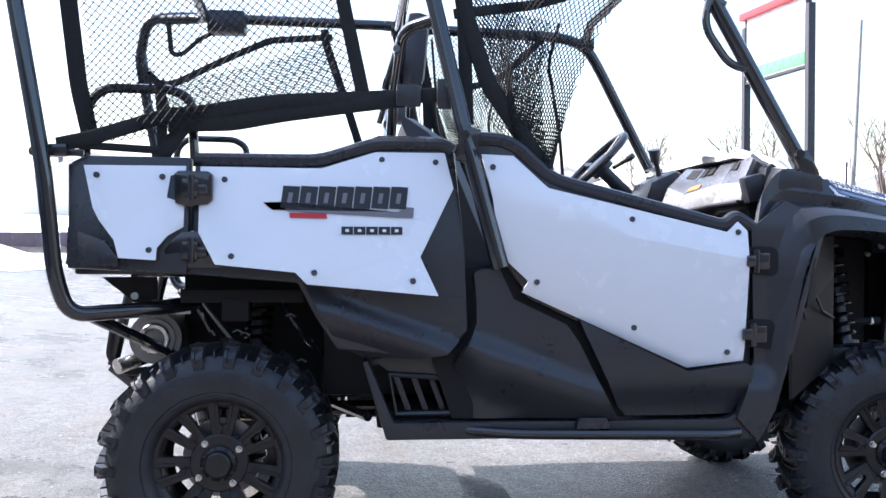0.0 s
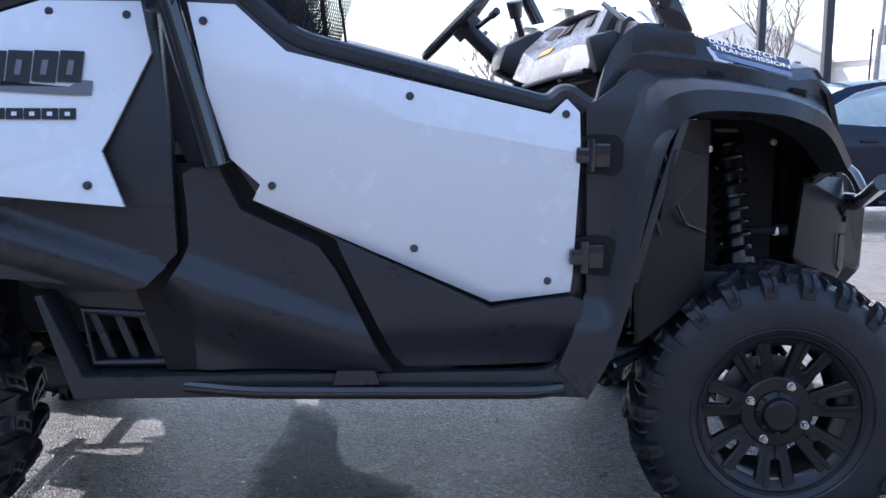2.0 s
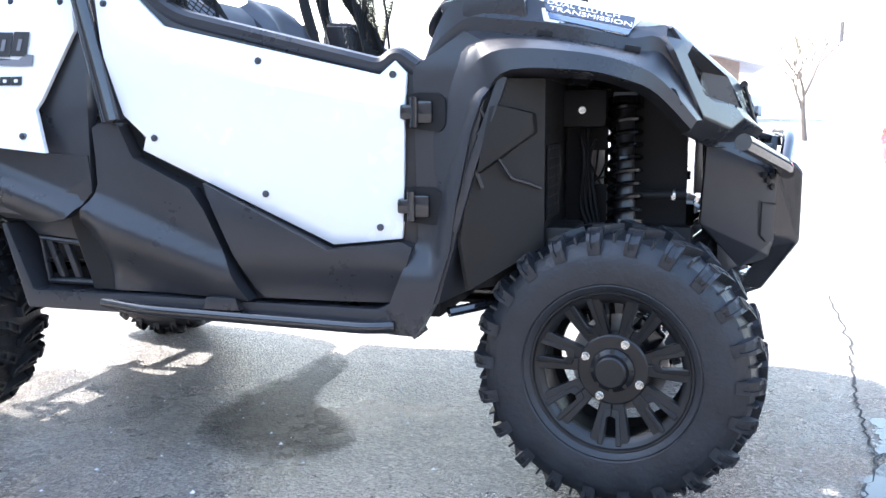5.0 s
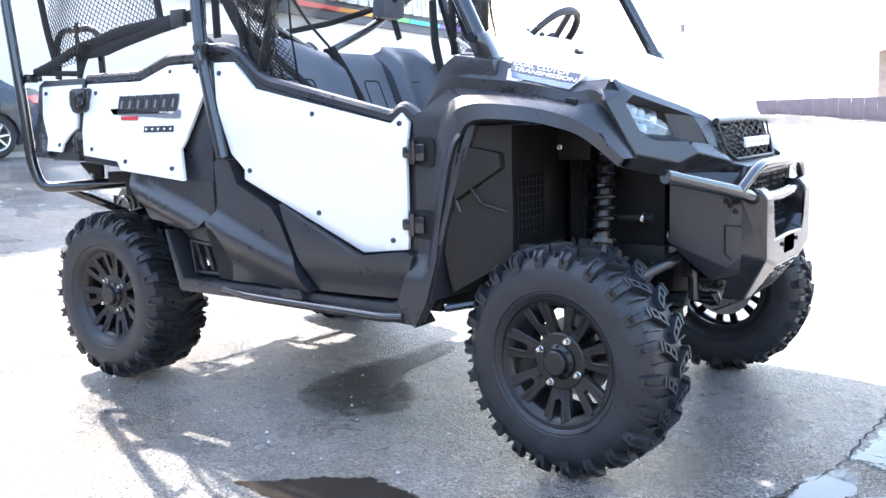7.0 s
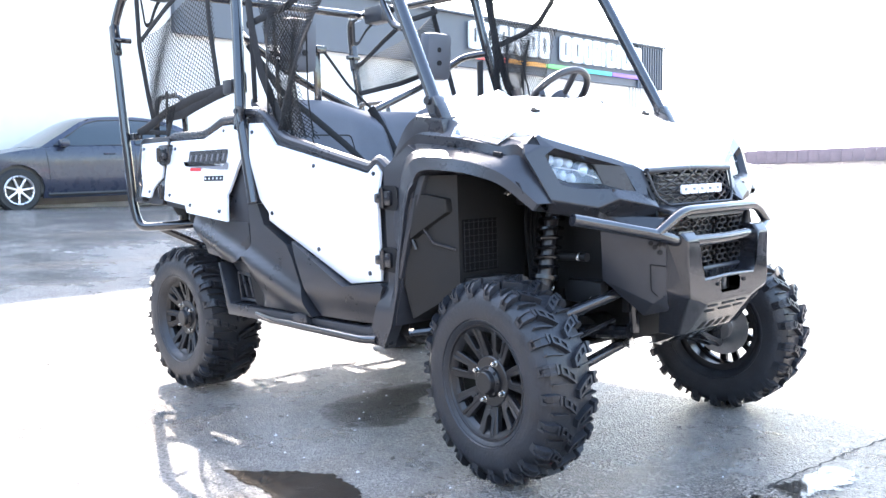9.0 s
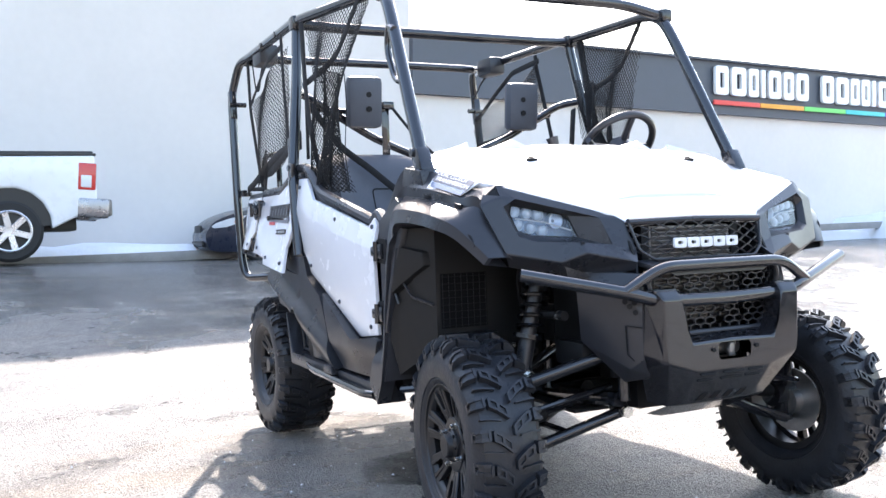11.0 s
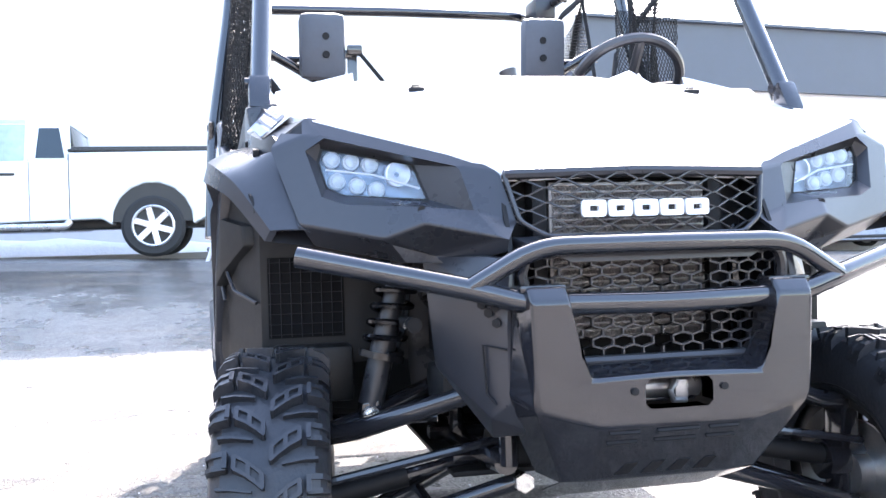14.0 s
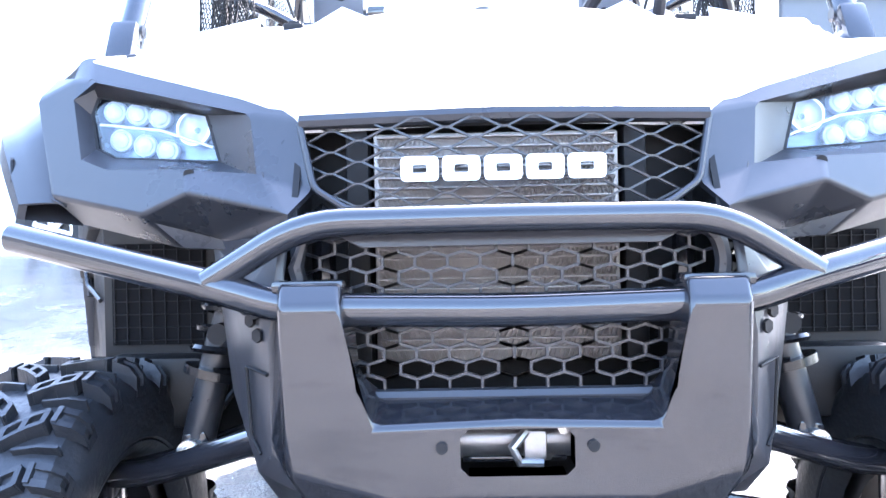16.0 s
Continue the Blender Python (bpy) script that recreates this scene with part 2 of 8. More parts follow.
def asphalt():
    """Worn asphalt, damp in patches, with small stones."""
    m = bpy.data.materials.new("damp_asphalt")
    m.use_nodes = True
    nt = m.node_tree
    b = nt.nodes["Principled BSDF"]
    geo = nt.nodes.new("ShaderNodeNewGeometry")

    def noise_node(scale, detail=4, rough=0.6):
        n = nt.nodes.new("ShaderNodeTexNoise")
        n.inputs["Scale"].default_value, n.inputs["Detail"].default_value, n.inputs["Roughness"].default_value = scale, detail, rough
        nt.links.new(geo.outputs["Position"], n.inputs["Vector"])
        return n.outputs[0]

    def ranged(src, a, b_, c, d):
        r = nt.nodes.new("ShaderNodeMapRange")
        for i, v in enumerate((a, b_, c, d)):
            r.inputs[i + 1].default_value = v
        nt.links.new(src, r.inputs[0])
        return r.outputs[0]
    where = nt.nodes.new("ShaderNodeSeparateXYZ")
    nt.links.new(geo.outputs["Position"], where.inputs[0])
    melt_shade = nt.nodes.new("ShaderNodeMath")   # meltwater off the snow bank, also darkening the ground in the shop's shade
    nt.links.new(ranged(where.outputs[0], -7.5, -2.8, 0.32, 0.0), melt_shade.inputs[0])
    nt.links.new(noise_node(0.62, 7, 0.68), melt_shade.inputs[1])
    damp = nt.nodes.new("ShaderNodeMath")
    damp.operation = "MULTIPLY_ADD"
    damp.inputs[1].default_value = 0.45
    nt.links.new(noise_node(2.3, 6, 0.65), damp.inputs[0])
    nt.links.new(melt_shade.outputs[0], damp.inputs[2])
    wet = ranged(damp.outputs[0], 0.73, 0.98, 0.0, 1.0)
    stone = nt.nodes.new("ShaderNodeTexVoronoi")
    stone.inputs["Scale"].default_value = 115
    nt.links.new(geo.outputs["Position"], stone.inputs["Vector"])
    pebble = nt.nodes.new("ShaderNodeSeparateColor")
    nt.links.new(stone.outputs["Color"], pebble.inputs[0])
    chips, blotch, patch = noise_node(95, 4, 0.75), noise_node(9, 5, 0.65), noise_node(1.7, 6, 0.6)
    mix = nt.nodes.new("ShaderNodeMix")
    mix.data_type = "RGBA"
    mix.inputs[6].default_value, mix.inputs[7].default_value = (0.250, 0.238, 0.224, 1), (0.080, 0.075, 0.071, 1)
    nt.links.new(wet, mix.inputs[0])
    shade = ranged(pebble.outputs[0], 0, 1, 0.5, 1.5)
    for src in (ranged(chips, 0.35, 0.65, 0.5, 1.5), ranged(blotch, 0.35, 0.65, 0.8, 1.2), ranged(patch, 0.3, 0.7, 0.86, 1.14)):
        g = nt.nodes.new("ShaderNodeMath")
        g.operation = "MULTIPLY"
        nt.links.new(shade, g.inputs[0])
        nt.links.new(src, g.inputs[1])
        shade = g.outputs[0]
    # tyre-drawn streaks of sandy grit, long along y
    stretch = nt.nodes.new("ShaderNodeMapping")
    stretch.inputs["Scale"].default_value = (1.5, 0.28, 1.0)
    stretch.inputs["Rotation"].default_value = (0, 0, 0.25)
    nt.links.new(geo.outputs["Position"], stretch.inputs["Vector"])
    streak = nt.nodes.new("ShaderNodeTexNoise")
    streak.inputs["Scale"].default_value, streak.inputs["Detail"].default_value, streak.inputs["Roughness"].default_value = 1.5, 6, 0.65
    nt.links.new(stretch.outputs[0], streak.inputs["Vector"])
    sand = nt.nodes.new("ShaderNodeMix")
    sand.data_type = "RGBA"
    sand.inputs[7].default_value = (0.235, 0.190, 0.145, 1)
    nt.links.new(ranged(streak.outputs[0], 0.50, 0.66, 0.0, 0.7), sand.inputs[0])
    nt.links.new(mix.outputs[2], sand.inputs[6])
    mul = nt.nodes.new("ShaderNodeVectorMath")
    mul.operation = "MULTIPLY"
    nt.links.new(sand.outputs[2], mul.inputs[0])
    nt.links.new(shade, mul.inputs[1])
    nt.links.new(mul.outputs[0], b.inputs["Base Color"])
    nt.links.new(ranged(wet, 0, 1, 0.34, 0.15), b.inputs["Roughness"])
    b.inputs["Specular IOR Level"].default_value = 0.68
    bump = nt.nodes.new("ShaderNodeBump")
    bump.inputs["Strength"].default_value, bump.inputs["Distance"].default_value = 1.0, 0.017
    hs = nt.nodes.new("ShaderNodeMath")
    nt.links.new(stone.outputs[0], hs.inputs[0])
    nt.links.new(chips, hs.inputs[1])
    nt.links.new(hs.outputs[0], bump.inputs["Height"])
    nt.links.new(bump.outputs[0], b.inputs["Normal"])
    return m


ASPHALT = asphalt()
SNOW = material("old_snow", (0.80, 0.82, 0.86), 0.7, var=0.08, scale=1.2, bump=0.6, bump_scale=14)
CONCRETE = material("kerb_concrete", (0.30, 0.29, 0.28), 0.8, var=0.2, scale=5, bump=0.3, bump_scale=80)


def sheet(name, xs, ys, mat, label, category, lift=0.0):
    bm = B()
    vs = [[bm.verts.new((x, y, ground_height(x, y) + lift)) for y in ys] for x in xs]
    for i in range(len(xs) - 1):
        for j in range(len(ys) - 1):
            bm.faces.new((vs[i][j], vs[i + 1][j], vs[i + 1][j + 1], vs[i][j + 1]))
    return tagged(part(name, bm, mat), label, category, kind="structure")


span = sorted(set([-900, -400, -200, -120, -80, -60, -45, -35] + [i * 1.0 for i in range(-28, 29)] + [35, 45, 60, 80, 120, 200, 400, 900]))
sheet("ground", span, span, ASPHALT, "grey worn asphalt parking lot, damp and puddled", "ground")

# ---- body shop building behind the lot ----
STUCCO = material("pale_grey_painted_wall", (0.645, 0.610, 0.580), 0.75, var=0.05, scale=0.8, bump=0.15, bump_scale=60)
CHARCOAL = material("charcoal_metal_fascia", (0.075, 0.085, 0.105), 0.5, var=0.08, scale=2)
LETTER = material("white_sign_letter", (0.85, 0.85, 0.85), 0.4, var=0.02)
WX = -12.35
LEAN = Matrix.Translation((0, 13.6, 4.70)) @ Euler((radians(-1.78), 0, 0)).to_matrix().to_4x4() @ Matrix.Translation((0, -13.6, -4.5))  # the lot falls off along the shop
wall_west = tagged(part("wall_west", box((WX - 6, -8, 3.9), (12, 27.1, 9.8)), STUCCO), "tall pale grey painted wall of the shop", "wall", kind="structure")
wall_west.matrix_world = LEAN
low = thing("shop_wing", "low pale grey shop wing with charcoal fascia", "building", (0, 0, 0))
low.matrix_world = LEAN
part("wall", box((WX - 5, 13.62, 1.3), (10, 16.13, 5.1)), STUCCO, low)
part("fascia", box((WX - 4.95, 13.66, 3.88), (10.2, 16.2, 1.24)), CHARCOAL, low, "charcoal metal fascia band")

# unseen plain walls added behind the camera to shape bounce light and reflections
GREY_WALL = material("plain_grey_wall", (0.15, 0.146, 0.145), 0.75, var=0.1, scale=0.8, bump=0.15, bump_scale=60)
DARK_WALL = material("plain_dark_grey_wall", (0.12, 0.122, 0.13), 0.7, var=0.1, scale=0.8, bump=0.15, bump_scale=60)
tagged(part("bounce_wall_east", box((19, -6, 2.2), (4, 30, 4.4)), GREY_WALL), "unseen plain grey wall added for bounce and reflections", "wall", kind="structure")
tagged(part("reflect_wall_south", box((4, -19, 3.0), (40, 4, 6.0)), DARK_WALL), "unseen plain dark grey wall added to darken reflections", "wall", kind="structure")

# ---- the utility vehicle: x forward, y to its left, ground at z = 0 ----
utv = thing("utility_vehicle", "white and black five-seat side-by-side utility vehicle on damp asphalt", "vehicle")


def ydoor(x, z=1.0):
    return -0.797 + 0.055 * max(0.0, x - 0.85)


def yrear(x, z):
    return -0.735 - 0.17 * max(0.0, min(0.34, 1.2 - z)) - 0.02 * min(1, max(0, (x + 0.4)))


def P3(pts, yf, dy=0.0):
    return [(x, yf(x, z) + dy, z) for x, z in pts]


SCREW_STEEL = material("dark_screw_steel", (0.09, 0.10, 0.12), 0.32, metal=0.7, var=0.15, scale=60)


def screw(parent, p, s):
    bm = cyl((p[0], p[1] - 0.004, p[2]), (p[0], p[1] + 0.01, p[2]), 0.0085, 10)
    add_cyl(bm, (p[0], p[1] - 0.0065, p[2]), (p[0], p[1], p[2]), 0.005, 6)
    part("screw", mirrored(bm, s), SCREW_STEEL, parent, "dark panel screw")


def side(s):
    # front door: black rim and skin, white panel, hinges
    white_top = [(0.735, 1.212), (0.828, 1.209), (0.927, 1.118), (1.468, 0.996), (1.503, 1.028), (1.531, 1.0), (1.531, 0.915), (1.17, 0.98), (0.765, 1.085)]
    white_mid = [(0.765, 1.085), (1.17, 0.98), (1.531, 0.915), (1.522, 0.655), (1.35, 0.632), (0.87, 0.852), (0.811, 0.906), (0.77, 1.044)]
    white_low = [(1.522, 0.655), (1.518, 0.618), (1.347, 0.598), (0.853, 0.82), (0.87, 0.852), (1.35, 0.632)]
    crease = lambda x: 1.085 + (0.98 - 1.085) * (x - 0.765) / 0.405 if x < 1.17 else 0.98 + (0.915 - 0.98) * (x - 1.17) / 0.361
    low = lambda x: 0.632 + max(0, (1.35 - x)) * 0.458

    def yf(x, z):
        swell = 0.014 * min(1.0, max(0.0, (z - low(x)) / (crease(x) - low(x))))
        return ydoor(x) - swell + 0.22 * max(0, z - crease(x) - 0.004) + 0.42 * max(0, low(x) - 0.012 - z)
    door = part("door", mirrored(solid([(x, ydoor(x) + 0.024, z) for x, z in
        [(0.70, 1.262), (0.815, 1.258), (0.94, 1.143), (1.462, 1.008), (1.5, 1.042), (1.555, 1.005), (1.553, 0.6), (1.493, 0.458), (1.187, 0.465),
         (1.045, 0.72), (0.875, 0.80), (0.81, 0.905)]], (0, 0.05, 0), 0.012), s), BLACK, utv, "black moulded door with white outer panel")
    part("panel", mirrored(shell([P3(white_top, yf), P3(white_mid, yf), P3(white_low, yf)], 0.014, 0.002), s), WHITE, door, "white door panel")
    part("lower_skin", mirrored(moulded([(1.02, 0.742), (1.345, 0.590), (1.52, 0.612), (1.547, 0.60), (1.53, 0.54), (1.485, 0.462), (1.165, 0.462), (1.14, 0.485), (1.035, 0.706)],
        lambda x, z: -0.790 - 0.012 * smooth(0.72, 0.60, z + 0.25 * (x - 1.3)) + 0.035 * smooth(0.58, 0.46, z) + 0.02 * smooth(1.3, 1.54, x), 0.04), s), BLACK, door, "", 50)
    rim = [(0.70, ydoor(0) + 0.03, 1.258), (0.818, ydoor(0) + 0.03, 1.254), (0.940, ydoor(1) + 0.03, 1.144), (1.466, ydoor(1.46) + 0.03, 1.014), (1.500, ydoor(1.5) + 0.03, 1.046), (1.550, ydoor(1.5) + 0.03, 1.012)]
    part("rim", mirrored(tube(rim, 0.021, 10, 0.05), s), BLACK, door)
    for x, z in ((0.767, 1.175), (1.174, 1.031), (1.5, 0.996), (0.894, 0.85), (1.182, 0.718), (1.467, 0.644)):
        screw(door, (x, yf(x, z), z), s)
    for z, dx in ((0.911, 0.0), (0.696, -0.008)):
        # Plate proud of the pillar; its near-black stands for the pocket's shade.
        hinge = part("hinge", mirrored(solid(rounded([(1.524 + dx, -0.7585, z + 0.036), (1.56 + dx, -0.7585, z + 0.044), (1.61 + dx, -0.7585, z + 0.042), (1.624 + dx, -0.7585, z + 0.028), (1.624 + dx, -0.7585, z - 0.030), (1.61 + dx, -0.7585, z - 0.045), (1.525 + dx, -0.7585, z - 0.036)], 0.01, 3), (0, 0.04, 0)), s), DARK, door, "raised plate, near-black for the hinge pocket's shade")
        part("hinge_leaf", mirrored(add_box(box((1.572 + dx, -0.760, z), (0.046, 0.022, 0.052), None, 0.007), (1.535 + dx, -0.767, z), (0.03, 0.026, 0.036), None, 0.009), s), STEEL_BLACK, hinge)
        part("hinge_pin", mirrored(cyl((1.553 + dx, -0.770, z - 0.034), (1.553 + dx, -0.770, z + 0.034), 0.010, 12), s), STEEL_BLACK, hinge)
    # rear door and bed side
    rd = part("rear_door", mirrored(solid(P3([(-0.072, 1.2), (0.279, 1.2), (0.445, 1.268), (0.635, 1.266), (0.662, 1.24), (0.692, 0.93), (0.70, 0.71), (0.66, 0.67), (0.56, 0.636),
        (0.33, 0.66), (0.265, 0.76), (0.22, 0.845), (-0.072, 0.868)], yrear, 0.026), (0, 0.04, 0), 0.010), s), BLACK, utv, "black moulded rear door with white outer panel")
    top = [(-0.053, 1.171), (0.284, 1.169), (0.437, 1.218), (0.635, 1.218), (0.655, 1.13), (0.30, 1.10), (-0.052, 1.10)]
    mid = [(-0.052, 1.10), (0.30, 1.10), (0.655, 1.13), (0.658, 1.114), (0.575, 0.945), (-0.03, 0.985), (-0.052, 0.985)]
    bot = [(-0.052, 0.985), (-0.03, 0.985), (0.575, 0.945), (0.562, 0.92), (0.611, 0.812), (0.249, 0.844), (0.217, 0.876), (-0.001, 0.897)]

    def yr(x, z):
        return yrear(x, z) + 0.12 * max(0, z - 1.10) - 0.22 * max(0, 0.985 - 0.066 * (x + 0.03) - z)
    part("panel", mirrored(shell([P3(top, yr), P3(mid, yr), P3(bot, yr)], 0.014, 0.002), s), WHITE, rd, "white rear door panel")
    for x, z in ((0.016, 1.134), (0.455, 1.196), (0.608, 1.19), (0.269, 0.876), (0.54, 0.854), (0.042, 0.920)):
        screw(rd, (x, yr(x, z), z), s)
    rimr = [(-0.07, -0.712, 1.192), (0.279, -0.722, 1.192), (0.441, -0.722, 1.244), (0.632, -0.727, 1.243), (0.66, -0.735, 1.225)]
    part("rim", mirrored(tube(rimr, 0.02, 10, 0.04), s), BLACK, rd)
    # lower facet of the rear door, folded in towards the sill
    fold = lambda x: 0.806 - 0.335 * (x - 0.283)
    part("skirt", mirrored(moulded([(0.235, 0.846), (0.612, 0.808), (0.69, 0.806), (0.697, 0.74), (0.672, 0.680), (0.636, 0.646), (0.56, 0.632), (0.40, 0.636), (0.33, 0.672), (0.285, 0.765)],
        lambda x, z: -0.784 - 0.034 * smooth(fold(x) + 0.02, fold(x) - 0.03, z) + 0.075 * smooth(fold(x) - 0.03, fold(x) - 0.16, z), 0.04), s), BLACK, rd, "", 50)
    bed = part("bed_side", mirrored(solid(P3([(-0.41, 1.18), (-0.37, 1.2), (-0.08, 1.197), (-0.08, 0.87), (-0.405, 0.885)], yrear, 0.012), (0, 0.05, 0), 0.010), s), BLACK, utv)
    part("panel", mirrored(shell([P3([(-0.373, 1.172), (-0.092, 1.172), (-0.092, 1.145), (-0.133, 1.144), (-0.14, 1.082), (-0.092, 1.065), (-0.092, 1.0), (-0.134, 0.975), (-0.16, 0.941), (-0.16, 0.908), (-0.26, 0.914), (-0.277, 0.963), (-0.322, 1.018), (-0.34, 1.052)], yr)], 0.012, 0.002), s), WHITE, bed, "white bed side panel")
    for x, z in ((-0.335, 1.144), (-0.155, 1.140), (-0.180, 0.936)):
        screw(bed, (x, yr(x, z), z), s)
    for outline, z0 in (([(-0.117, 1.066), (-0.121, 1.145), (-0.108, 1.156), (-0.026, 1.156), (-0.014, 1.146), (-0.014, 1.074), (-0.028, 1.062), (-0.085, 1.056)], 1.108),
                        ([(-0.146, 0.886), (-0.147, 0.938), (-0.130, 0.960), (-0.097, 0.988), (-0.037, 0.990), (-0.002, 0.964), (0.018, 0.940), (0.018, 0.886)], 0.935)):
        hg = part("hinge", mirrored(solid([(x, -0.775, z) for x, z in outline], (0, 0.04, 0), 0.007), s), STEEL_BLACK, bed, "glossy black hinge cover")
        part("hinge_leaf", mirrored(add_box(box((-0.072, -0.785, z0), (0.048, 0.026, 0.052), None, 0.009), (-0.045, -0.784, z0 - 0.004), (0.040, 0.018, 0.030), None, 0.008), s), STEEL_BLACK, hg)
        part("hinge_pin", mirrored(cyl((-0.068, -0.797, z0 - 0.034), (-0.068, -0.797, z0 + 0.034), 0.009, 12), s), STEEL_BLACK, hg)
    part("corner_cap", mirrored(shell([[(-0.41, -0.75, 1.0), (-0.30, -0.785, 0.96), (-0.262, -0.80, 0.914), (-0.262, -0.80, 0.89), (-0.41, -0.765, 0.895)]], 0.03, 0.004), s), BLACK, bed)
    # panel below the doors and the sill
    bend = lambda x: 0.700 - 0.375 * (x - 0.70)
    cowl = part("side_cowl", mirrored(moulded([(0.716, 0.874), (0.735, 0.886), (0.788, 0.886), (0.828, 0.802), (0.982, 0.728), (1.02, 0.676), (1.108, 0.50), (1.135, 0.456), (0.715, 0.456), (0.672, 0.52), (0.658, 0.575), (0.668, 0.632), (0.708, 0.694), (0.724, 0.735), (0.722, 0.80)],
        lambda x, z: -0.796 - (0.036 - 0.05 * (x - 0.7)) * smooth(bend(x) + 0.02, bend(x) - 0.035, z) + 0.075 * smooth(bend(x) - 0.03, bend(x) - 0.20, z) + 0.05 * smooth(0.75, 0.65, x) * smooth(0.68, 0.60, z), 0.05), s), BLACK, utv, "black moulded panel below the doors", 50)
    # Dark sheet added behind the panel gaps for the shade in them.
    part("gap_shade_sheet", mirrored(solid([(0.65, -0.745, 0.89), (0.85, -0.745, 0.90), (1.02, -0.745, 0.74), (1.20, -0.745, 0.455), (0.66, -0.745, 0.455), (0.60, -0.745, 0.63)], (0, 0.01, 0)), s), DARK, cowl)
    for i in range(4):
        x = 0.49 + 0.05 * i
        part("louvre", mirrored(solid([(x, -0.715, 0.575), (x + 0.018, -0.715, 0.575), (x + 0.055, -0.715, 0.475), (x + 0.037, -0.715, 0.475)], (0, 0.02, 0), 0.003), s), BLACK, cowl)
    part("vent_panel", mirrored(solid([(0.640, -0.728, 0.582), (0.655, -0.735, 0.640), (0.735, -0.735, 0.60), (0.735, -0.735, 0.456), (0.678, -0.728, 0.460)], (0, 0.02, 0), 0.004), s), BLACK, cowl)
    part("vent_panel", mirrored(solid([(0.425, -0.72, 0.625), (0.66, -0.732, 0.645), (0.645, -0.73, 0.578), (0.475, -0.722, 0.590)], (0, 0.02, 0), 0.004), s), BLACK, cowl)
    part("vent_frame", mirrored(tube([(0.48, -0.715, 0.58), (0.64, -0.725, 0.57), (0.675, -0.725, 0.468), (0.50, -0.715, 0.465)], 0.009, 8, 0.02, True), s), BLACK, cowl)
    part("sill", mirrored(solid([(0.40, -0.775, 0.625), (0.418, -0.775, 0.625), (0.492, -0.775, 0.45), (1.46, -0.775, 0.45), (1.50, -0.775, 0.47), (1.56, -0.775, 0.385), (1.46, -0.775, 0.39), (0.85, -0.775, 0.40), (0.47, -0.775, 0.40)], (0, 0.10, 0), 0.008), s), BLACK, utv, "black moulded sill step")
    part("step_rail", mirrored(tube([(0.70, -0.762, 0.425), (0.84, -0.79, 0.418), (1.44, -0.79, 0.407), (1.50, -0.772, 0.41)], 0.016, 12, 0.05), s), TUBE, utv)
    part("rail_bracket", mirrored(solid([(1.02, -0.80, 0.462), (1.10, -0.80, 0.462), (1.11, -0.80, 0.43), (1.01, -0.80, 0.43)], (0, 0.03, 0), 0.004), s), BLACK, utv)
    # front pillar of the body between door and wheel
    brink = [(0.385, 1.555), (0.467, 1.60), (0.595, 1.64), (0.70, 1.655), (0.87, 1.69), (0.94, 1.715), (1.03, 1.78), (1.10, 1.84)]

    def edge_x(z):
        for (za, xa), (zb, xb) in zip(brink, brink[1:]):
            if z <= zb:
                return xa + (xb - xa) * max(0.0, (z - za) / (zb - za))
        return brink[-1][1]
    part("side_pillar", mirrored(moulded([(1.545, 1.01), (1.66, 1.09), (1.78, 1.03), (1.715, 0.94), (1.69, 0.87), (1.655, 0.70), (1.64, 0.595), (1.60, 0.467), (1.555, 0.385), (1.49, 0.455), (1.555, 0.62)],
        lambda x, z: -0.752 - 0.034 * max(smooth(-0.055, -0.012, x - edge_x(z)), smooth(0.62, 0.52, z)) * (1 - smooth(0.93, 1.03, z)) + 0.015 * smooth(1.0, 1.09, z), 0.05, 0.016), s), BLACK, utv, "black body pillar ahead of the door", 50)
    part("wheel_arch_back", mirrored(shell([[(1.72, -0.765, 0.96), (1.695, -0.772, 0.87), (1.66, -0.775, 0.70), (1.645, -0.775, 0.595), (1.61, -0.775, 0.47), (1.74, -0.25, 0.50), (1.80, -0.25, 0.98)]], 0.01, 0.0, (-1, 0, 0)), s), BLACK, utv, "black wheel-arch back wall")
    # fender: rolled lip, flare, and the shoulder up to the hood
    lip_in = [(1.668, -0.70, 0.74), (1.69, -0.68, 0.86), (1.73, -0.66, 0.93), (1.785, -0.66, 0.985), (1.93, -0.66, 0.985), (2.01, -0.65, 0.965), (2.07, -0.63, 0.935), (2.145, -0.60, 0.862)]
    lip = [(1.658, -0.782, 0.72), (1.688, -0.784, 0.86), (1.715, -0.775, 0.94), (1.775, -0.79, 1.0), (1.93, -0.79, 0.998), (2.016, -0.768, 0.98), (2.085, -0.733, 0.95), (2.160, -0.676, 0.872)]
    flare = [(1.618, -0.757, 0.74), (1.632, -0.757, 0.91), (1.65, -0.745, 1.035), (1.74, -0.75, 1.068), (1.90, -0.75, 1.056), (2.03, -0.728, 1.028), (2.105, -0.692, 0.985), (2.182, -0.636, 0.892)]
    groove = [(1.600, -0.753, 0.76), (1.575, -0.748, 0.96), (1.635, -0.715, 1.085), (1.735, -0.712, 1.092), (1.90, -0.708, 1.074), (2.03, -0.690, 1.046), (2.10, -0.657, 1.035), (2.184, -0.622, 0.896)]
    ridge = [(1.58, -0.748, 0.80), (1.56, -0.744, 1.00), (1.645, -0.705, 1.115), (1.74, -0.702, 1.118), (1.90, -0.695, 1.098), (2.02, -0.672, 1.072), (2.10, -0.648, 1.062), (2.185, -0.617, 0.898)]
